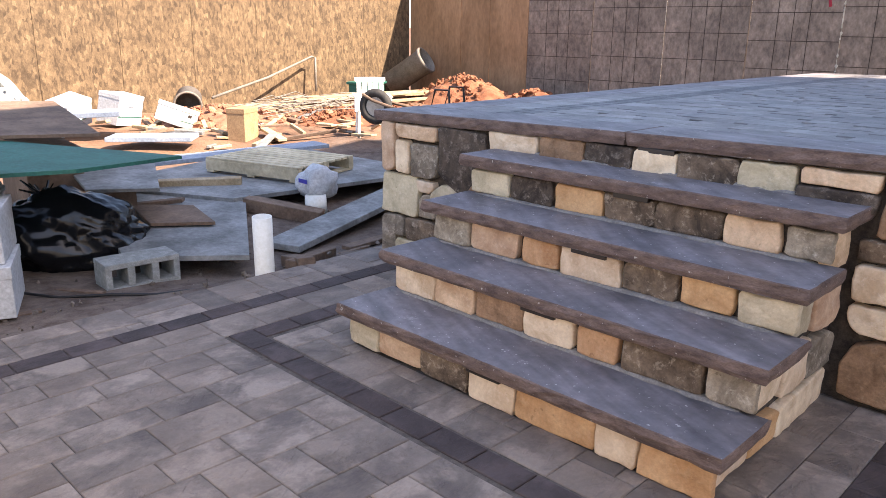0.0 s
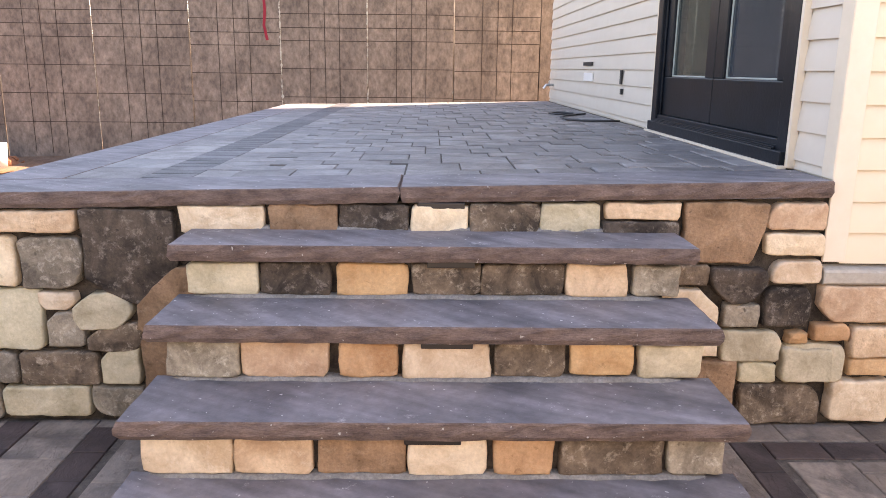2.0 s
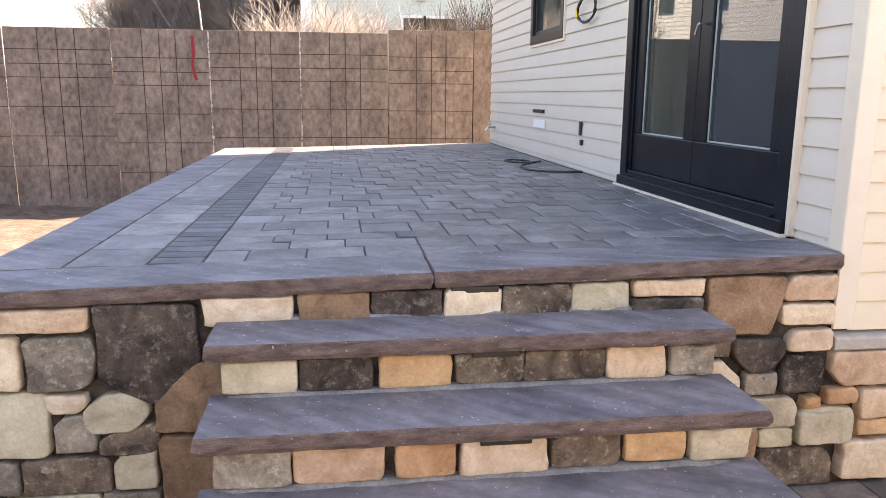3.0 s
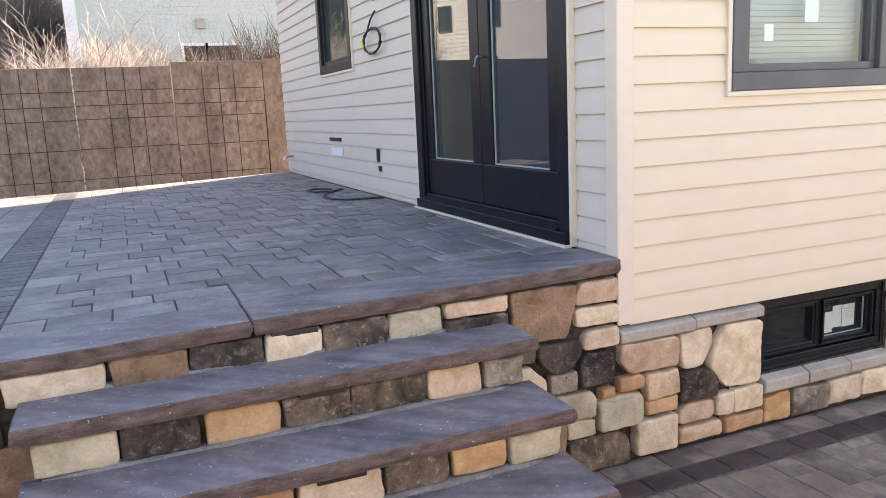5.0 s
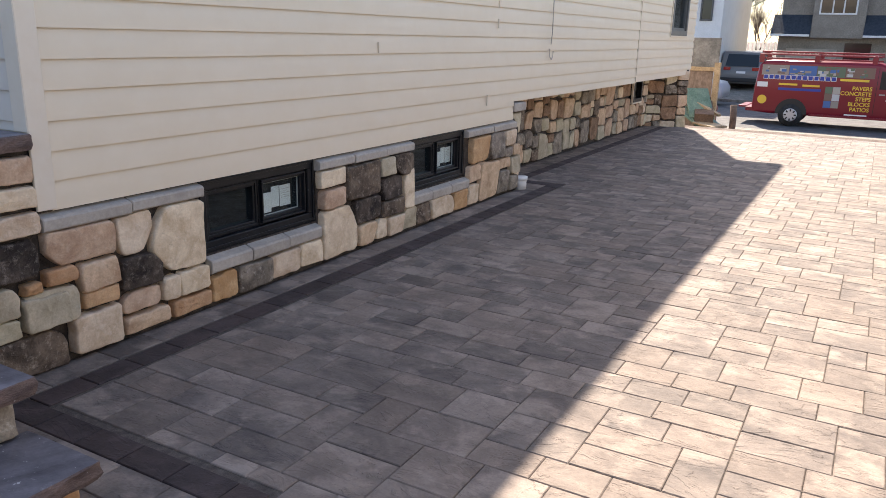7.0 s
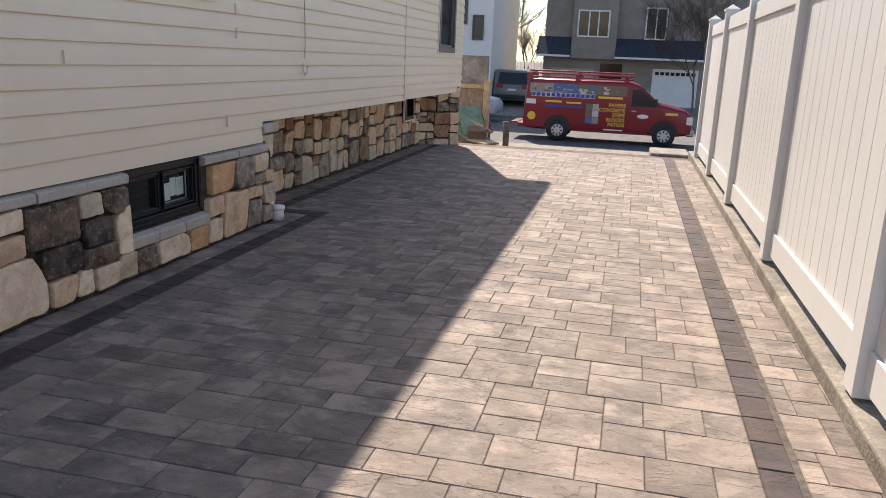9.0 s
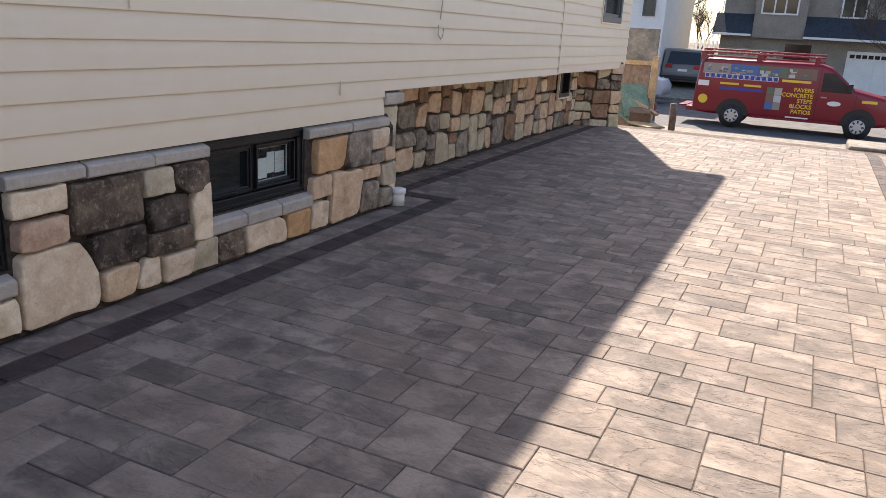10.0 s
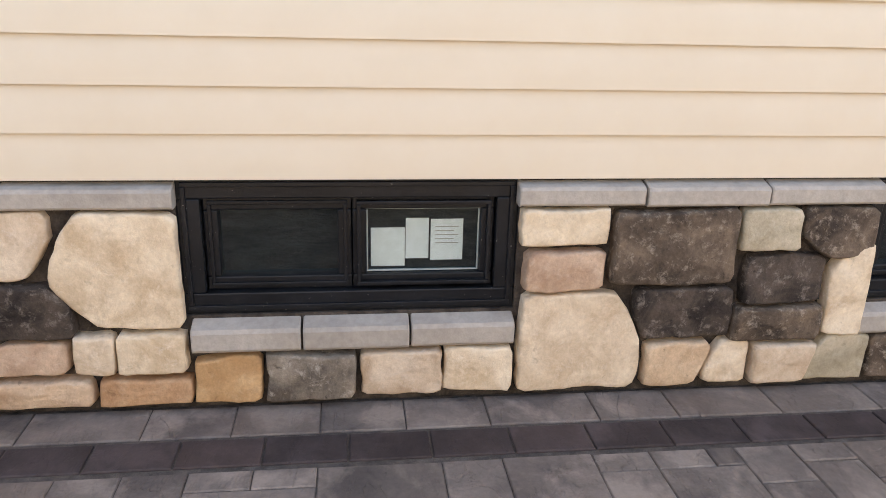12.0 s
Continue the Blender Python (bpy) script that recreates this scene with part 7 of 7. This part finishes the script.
loose("debris_board", "faded green board in a debris pile", (12.0, 3.25, -0.15), (12.4, 3.80, 0.15), 0.5, 0.03, M_GREENP)
loose("debris_board", "faded green board leaning on debris", (12.1, 3.45, 0.0), (12.6, 3.70, 0.45), 0.4, 0.03, M_GREENP)
loose("debris_board", "pale lumber piece in a debris pile", (12.2, 3.20, 0.05), (12.5, 3.90, 0.35), 0.09, 0.04, M_WOOD)
loose("debris_board", "dark timber piece in a debris pile", (12.0, 3.40, -0.12), (12.8, 3.60, 0.05), 0.3, 0.22, M_OLDWOOD)
loose("debris_board", "tan board lying at the driveway end", (11.75, 3.10, -0.09), (12.0, 3.45, -0.06), 0.35, 0.03, M_WOOD)
bm = bmesh.new()
tube(bm, [(19.0, 4.01, -1.0), (19.0, 4.01, -0.62), (19.0, 4.03, -0.26)], 0.08, 10)
tagged(part("wooden_stump", bm, M_OLDWOOD, None, "", True), "short weathered wooden post by the pavement", "post")
hyd = thing("fire_hydrant", "dark red fire hydrant by the pavement", "hydrant", (18.0, 4.34, -0.70))
M_HYD = plain("hydrant_red", (0.12, 0.02, 0.02), 0.5)
bm = bmesh.new()
tube(bm, [(0, 0, -0.15), (0, 0, 0.42)], 0.10, 12)
part("barrel", bm, M_HYD, hyd, "", True)
bm = bmesh.new()
bmesh.ops.create_uvsphere(bm, u_segments=12, v_segments=8, radius=0.115)
bmesh.ops.translate(bm, vec=(0, 0, 0.42), verts=bm.verts)
part("bonnet", bm, M_HYD, hyd, "", True)
bm = bmesh.new()
tube(bm, [(-0.02, -0.17, 0.28), (-0.02, 0.17, 0.28)], 0.05, 10)
part("nozzle", bm, M_HYD, hyd, "", True)

# ---- vehicles ----
M_VANRED = plain("van_red", (0.20, 0.006, 0.018), 0.28)
M_CHROME = plain("bumper_chrome", (0.35, 0.35, 0.36), 0.4, 0.8)
M_AUTOGLASS = plain("tinted_glass", (0.02, 0.025, 0.028), 0.05)
M_HUB = plain("silver_hub_cap", (0.52, 0.52, 0.53), 0.35, 0.6)
M_LAMP = plain("lamp_glass", (0.75, 0.72, 0.65), 0.15)
M_TAIL = plain("tail_lamp", (0.35, 0.01, 0.01), 0.2)
M_LET = plain("yellow_lettering", (0.80, 0.52, 0.05), 0.5)
M_LETB = plain("blue_lettering", (0.03, 0.05, 0.30), 0.5)
M_LETW = plain("white_lettering", (0.75, 0.73, 0.72), 0.5)


def side_profile(pts, width, bevel=0.05):
    """A body drawn from its side (x forward, z up), given width along y, with rounded edges."""
    bm = bmesh.new()
    lo = [bm.verts.new((x, -width / 2, z)) for x, z in pts]
    hi = [bm.verts.new((x, width / 2, z)) for x, z in pts]
    bm.faces.new(lo[::-1])
    bm.faces.new(hi)
    n = len(pts)
    for k in range(n):
        bm.faces.new((lo[k], lo[(k + 1) % n], hi[(k + 1) % n], hi[k]))
    bmesh.ops.recalc_face_normals(bm, faces=bm.faces)
    es = [e for e in bm.edges if abs(e.verts[0].co.y - e.verts[1].co.y) < 1e-6]
    bmesh.ops.bevel(bm, geom=es, offset=bevel, segments=3, affect="EDGES", profile=0.5)
    return bm


def road_wheel(parent, x, y, r, w, side):
    bm = bmesh.new()
    g = bmesh.ops.create_cone(bm, cap_ends=True, segments=28, radius1=r, radius2=r, depth=w)
    bmesh.ops.bevel(bm, geom=[e for e in bm.edges if len(e.link_faces) == 2 and any(len(f.verts) > 4 for f in e.link_faces)], offset=0.03, segments=2, affect="EDGES")
    bmesh.ops.rotate(bm, matrix=Matrix.Rotation(radians(90), 3, "X"), verts=bm.verts)
    wh = part("wheel", bm, M_RUBBER, parent, "", True)
    wh.location = (x, y, r)
    bm = bmesh.new()
    g = bmesh.ops.create_cone(bm, cap_ends=True, segments=24, radius1=r * 0.62, radius2=r * 0.5, depth=0.04)
    bmesh.ops.rotate(bm, matrix=Matrix.Rotation(radians(90 * side), 3, "X"), verts=bm.verts)
    disc, bm = bm, bmesh.new()
    for k in range(8):
        a = 2 * math.pi * k / 8
        vs = box_into(bm, -0.022, -0.004, r * 0.30, 0.022, 0.004, r * 0.50)
        bmesh.ops.rotate(bm, matrix=Matrix.Rotation(a, 3, "Y"), verts=vs)
        bmesh.ops.translate(bm, vec=(0, side * -0.02, 0), verts=vs)
    slots = part("hub_slots", bm, M_RUBBER, wh)
    rim = part("rim", disc, M_HUB, wh)
    rim.location = slots.location = (0, -side * w / 2, 0)


def lettering(text, size, material, parent, x, z, y):
    cu = bpy.data.curves.new("lettering", "FONT")
    cu.body, cu.size, cu.align_x = text, size, "RIGHT"
    cu.offset = size * 0.02
    tmp = bpy.data.objects.new("lettering", cu)
    me = bpy.data.meshes.new_from_object(tmp)
    bpy.data.objects.remove(tmp)
    me.materials.append(material)
    ob = new("lettering", me)
    ob.parent = parent
    ob.matrix_local = pose(x, y, z, 90, 0, 0)
    return ob


van = thing("van", "dark red work van with painted advertising sides", "van")
# forward is +x of the van, its right side faces -y
van.matrix_world = pose(25.7, 4.40, -1.235, 0, 0, -90) @ Matrix.Scale(0.955, 4)
VAN = [(0.0, 0.42), (0.02, 1.2), (0.10, 1.92), (0.30, 2.06), (3.55, 2.07), (3.82, 1.98), (4.50, 1.40), (5.36, 1.22), (5.56, 1.08), (5.60, 0.45), (5.15, 0.38), (4.3, 0.36), (0.5, 0.38)]
part("body", side_profile(VAN, 2.0, 0.09), M_VANRED, van, "dark red van body", True)
RY = -1.004
for x in (1.21, 4.72):
    bm = bmesh.new()
    g = bmesh.ops.create_cone(bm, cap_ends=True, segments=28, radius1=0.47, radius2=0.47, depth=0.02)
    bmesh.ops.rotate(bm, matrix=Matrix.Rotation(radians(90), 3, "X"), verts=bm.verts)
    bmesh.ops.translate(bm, vec=(x, RY + 0.002, 0.42), verts=bm.verts)
    bmesh.ops.bisect_plane(bm, geom=bm.verts[:] + bm.edges[:] + bm.faces[:], plane_co=(0, 0, 0.40), plane_no=(0, 0, -1), clear_outer=True)
    part("wheel_arch", bm, M_CABLE, van)
    for s in (-1, 1):
        road_wheel(van, x, s * 0.90, 0.37, 0.24, 1 if s < 0 else -1)
bm = bmesh.new()
bm.faces.new([bm.verts.new(p) for p in ((3.60, RY - 0.002, 1.30), (4.40, RY - 0.002, 1.30), (4.40, RY - 0.002, 1.40), (4.00, RY - 0.002, 1.76), (3.86, RY - 0.002, 1.84), (3.60, RY - 0.002, 1.84))])
part("side_window", bm, M_AUTOGLASS, van)
bm = bmesh.new()
bm.faces.new([bm.verts.new(p) for p in ((3.88, -0.90, 1.955), (4.50, -0.93, 1.425), (4.50, 0.93, 1.425), (3.88, 0.90, 1.955))])
part("windscreen", bm, M_AUTOGLASS, van)
for x in (3.52, 4.55):
    part("door_seam", box(x, RY - 0.003, 0.5, x + 0.012, RY, 1.36 if x > 4 else 1.95), M_CABLE, van)
part("mirror", box(4.30, RY - 0.16, 1.32, 4.42, RY - 0.02, 1.58, 0.02), M_CABLE, van)
part("rear_bumper", box(-0.18, -0.95, 0.42, 0.04, 0.95, 0.56, 0.02), M_VANRED, van)
part("front_bumper", box(5.42, -0.98, 0.40, 5.68, 0.98, 0.62, 0.04), M_CHROME, van)
part("headlight", box(5.40, RY - 0.004, 0.78, 5.60, RY + 0.12, 1.04, 0.02), M_LAMP, van)
part("sill_trim", box(1.75, RY - 0.02, 0.37, 4.2, RY + 0.01, 0.44, 0.01), M_VANRED, van)
part("rear_step", box(-0.42, -0.80, 0.52, -0.17, 0.80, 0.58, 0.01), M_VANRED, van)
part("door_handle", box(3.62, RY - 0.02, 1.12, 3.78, RY, 1.16, 0.005), M_CHROME, van)
rack = part("roof_rack", box(0.05, -0.93, 2.22, 3.55, -0.88, 2.27, 0.012), M_VANRED, van)
for y_, z_ in ((0.88, 2.22), (-0.96, 2.10), (-0.40, 2.30), (0.10, 2.30)):
    part("rack_bar", box(0.05, y_, z_, 3.60, y_ + 0.05, z_ + 0.05, 0.012), M_VANRED, rack)
for x in (0.12, 1.75, 3.35):
    part("rack_bar", box(x, -0.90, 2.25, x + 0.06, 0.90, 2.30, 0.008), M_VANRED, rack)
    for y_ in (-0.98, 0.86):
        part("rack_foot", box(x - 0.05, y_, 1.98, x + 0.10, y_ + 0.11, 2.26, 0.01), M_VANRED, rack)
# painted pictures and lettering as plain shapes
rnd = random.Random(4)
PIC = [plain("painted_picture_%d" % k, c, 0.5) for k, c in enumerate(((0.30, 0.26, 0.22), (0.06, 0.14, 0.35), (0.42, 0.38, 0.33), (0.12, 0.16, 0.10), (0.50, 0.50, 0.50), (0.20, 0.12, 0.09)))]
for k in range(4):
    a_, b_ = 0.20 + 0.81 * k, 0.20 + 0.81 * k + 0.80
    part("painted_picture", box(a_, RY - 0.001, 1.60, b_, RY + 0.02, 1.92), PIC[(0, 1, 3, 5)[k]], van)
    for q in range(13):
        x, z, w, h = rnd.uniform(a_, b_ - 0.22), rnd.uniform(1.61, 1.82), rnd.uniform(0.05, 0.2), rnd.uniform(0.03, 0.1)
        part("painted_picture", box(x, RY - 0.0012 - 0.0002 * q, z, x + w, RY + 0.015, min(z + h, 1.915)), rnd.choice(PIC), van)
for k in range(13):
    a_ = 0.28 + 0.165 * k
    part("painted_name", box(a_ - 0.012, RY - 0.0042, 1.475, a_ + 0.135, RY + 0.018, 1.615, 0.002), M_LETW, van)
    part("painted_name", box(a_, RY - 0.0052, 1.485, a_ + 0.12, RY + 0.018, 1.605, 0.002), M_LETB, van)
part("painted_name", box(2.50, RY - 0.0045, 1.50, 3.30, RY + 0.02, 1.57), M_LET, van)
part("painted_line", box(0.75, RY - 0.0025, 1.30, 1.30, RY + 0.02, 1.36), M_LET, van)
part("painted_line", box(1.45, RY - 0.0025, 1.28, 1.95, RY + 0.02, 1.34), M_LET, van)
part("painted_line", box(0.75, RY - 0.0025, 1.14, 2.0, RY + 0.02, 1.22), M_LETB, van)
for k in range(6):
    part("painted_picture", box(2.12 + 0.22 * (k % 2), RY - 0.0025, 0.66 + 0.22 * (k // 2), 2.33 + 0.22 * (k % 2), RY + 0.02, 0.87 + 0.22 * (k // 2)), PIC[(k * 5 + 1) % 6], van)
for k, word in enumerate(("PAVERS", "CONCRETE", "STEPS", "BLOCKS", "PATIOS")):
    lettering(word, 0.165, M_LET, van, 3.42, 1.24 - 0.16 * k, RY - 0.004)
part("painted_line", box(2.75, RY - 0.0025, 0.46, 3.38, RY + 0.02, 0.50), M_LETW, van)
part("painted_mark", box(4.72, RY - 0.0025, 1.06, 5.12, RY + 0.02, 1.14), M_LET, van)
bm = bmesh.new()
g = bmesh.ops.create_cone(bm, cap_ends=True, segments=20, radius1=0.14, radius2=0.14, depth=0.01)
bmesh.ops.transform(bm, matrix=pose(0.30, RY - 0.001, 0.82, 90), verts=g["verts"])
part("painted_badge", bm, M_LET, van)
bm = bmesh.new()
g = bmesh.ops.create_icosphere(bm, subdivisions=2, radius=0.12)
bmesh.ops.transform(bm, matrix=Matrix.LocRotScale((4.0, RY, 0.98), None, (1.6, 0.03, 0.6)), verts=g["verts"])
part("painted_badge", bm, M_LETW, van)
part("painted_flag", box(0.10, RY - 0.001, 1.22, 0.42, RY + 0.02, 1.38), M_LETW, van)


def parked_car(label, at, turn, material, suv=True):
    """A parked car: body, cabin glass, wheels, lamps."""
    car = thing("car", label, "car", at, turn)
    h = 1.75 if suv else 1.45
    body = [(0.0, 0.45), (0.02, 0.95), (0.10, 1.05), (0.35, h - 0.06), (0.6, h), (2.6, h), (3.45, 1.08), (4.45, 0.92), (4.6, 0.7), (4.58, 0.35), (0.1, 0.32)]
    part("body", side_profile(body, 1.85, 0.08), material, car, "", True)
    bm = bmesh.new()
    bm.faces.new([bm.verts.new(p) for p in ((0.10, -0.72, 1.10), (0.10, 0.72, 1.10), (0.325, 0.66, h - 0.12), (0.325, -0.66, h - 0.12))])
    bmesh.ops.translate(bm, vec=(-0.012, 0, 0), verts=bm.verts)
    part("rear_window", bm, M_AUTOGLASS, car)
    for s in (-1, 1):
        bm = bmesh.new()
        bm.faces.new([bm.verts.new(p) for p in ((0.55, s * 0.929, 1.08), (3.2, s * 0.929, 1.08), (2.55, s * 0.929, h - 0.12), (0.7, s * 0.929, h - 0.12))])
        part("side_window", bm, M_AUTOGLASS, car)
        part("tail_lamp", box(-0.02, s * 0.62 - 0.15, 0.92, 0.05, s * 0.62 + 0.15, 1.06, 0.01), M_TAIL, car)
        for x in (0.85, 3.65):
            road_wheel(car, x, s * 0.85, 0.34, 0.22, 1 if s < 0 else -1)
    part("number_plate", box(-0.025, -0.2, 0.78, 0.0, 0.2, 0.88), M_LETW, car)
    part("bumper", box(-0.06, -0.88, 0.40, 0.1, 0.88, 0.58, 0.03), M_CABLE, car)
    return car


parked_car("grey sport utility car parked across the street", (36.6, 6.62, -0.93), 0, plain("car_grey", (0.17, 0.165, 0.16), 0.3))
parked_car("white car parked by the far kerb", (31.5, 10.9, -1.235), -90, plain("car_white", (0.50, 0.50, 0.52), 0.3), False)



# ---- pieces of paving ----
UNIT = 0.0715
cells = pack(0.445, -2.345, 3.99, 11.6, UNIT, 7, lambda y, x: blocked(x, y)) + pack(-0.05, -2.345, 0.33, 11.6, UNIT, 8)
cells = [(x, y, a, b) for y, x, b, a in cells]
lay_pavers(driveway, cells, UNIT, drive_z, M_PAVER, M_PAVER_FAR, (1.2, 2.4))
cells = pack(-2.745, -0.3, -2.46, 3.7, UNIT, 9)
lay_pavers(driveway, cells, UNIT, drive_z, M_PAVER, M_PAVER_FAR, (-2.6, 2.2))
bricks = {}
for a, b, c, d, run in BANDS:
    length = b - a if run == "x" else d - c
    n = max(1, round(length / 0.195))
    step = length / n
    key = (round(step, 3), run)
    if key not in bricks:
        bricks[key] = paver_mesh("brick", step - 0.005, 0.110, 0.05, M_BAND) if run == "x" else paver_mesh("brick", 0.110, step - 0.005, 0.05, M_BAND)
    for k in range(n):
        ob = new("brick", bricks[key])
        ob.parent = driveway
        x, y = (a + (k + 0.5) * step, (c + d) / 2) if run == "x" else ((a + b) / 2, c + (k + 0.5) * step)
        ob.matrix_local = pose(x, y, drive_z(x, y) + random.uniform(0, 0.002), 0, 0, 0)
PU = 0.072
cells = pack(-1.84, 3.78, 0.41, 9.92, PU, 15)
lay_pavers(terrace_floor, cells, PU, patio_z, M_PATIO, M_PATIO, (-0.8, 3.7), 0.0055)
me = paver_mesh("paver", 0.272, 0.300, 0.05, M_PATIO)
M_BAND_BLUE = riven_mat("slate_band_paver", (0.050, 0.047, 0.050), (0.125, 0.118, 0.124), False, 0.5, 0.28, 0.6, (0.06, 0.06, 0.065), 0.3)
me2 = paver_mesh("brick", 0.184, 0.0985, 0.05, M_BAND_BLUE)
for k in range(20):
    y = 3.81 + 0.307 * (k + 0.5)
    ob = new("paver", me)
    ob.parent = terrace_floor
    ob.matrix_local = pose(-2.178, y, patio_z(-2.178, y))
for k in range(58):
    y = 3.81 + 0.1057 * (k + 0.5)
    ob = new("brick", me2)
    ob.parent = terrace_floor
    ob.matrix_local = pose(-1.938, y, patio_z(-1.938, y))
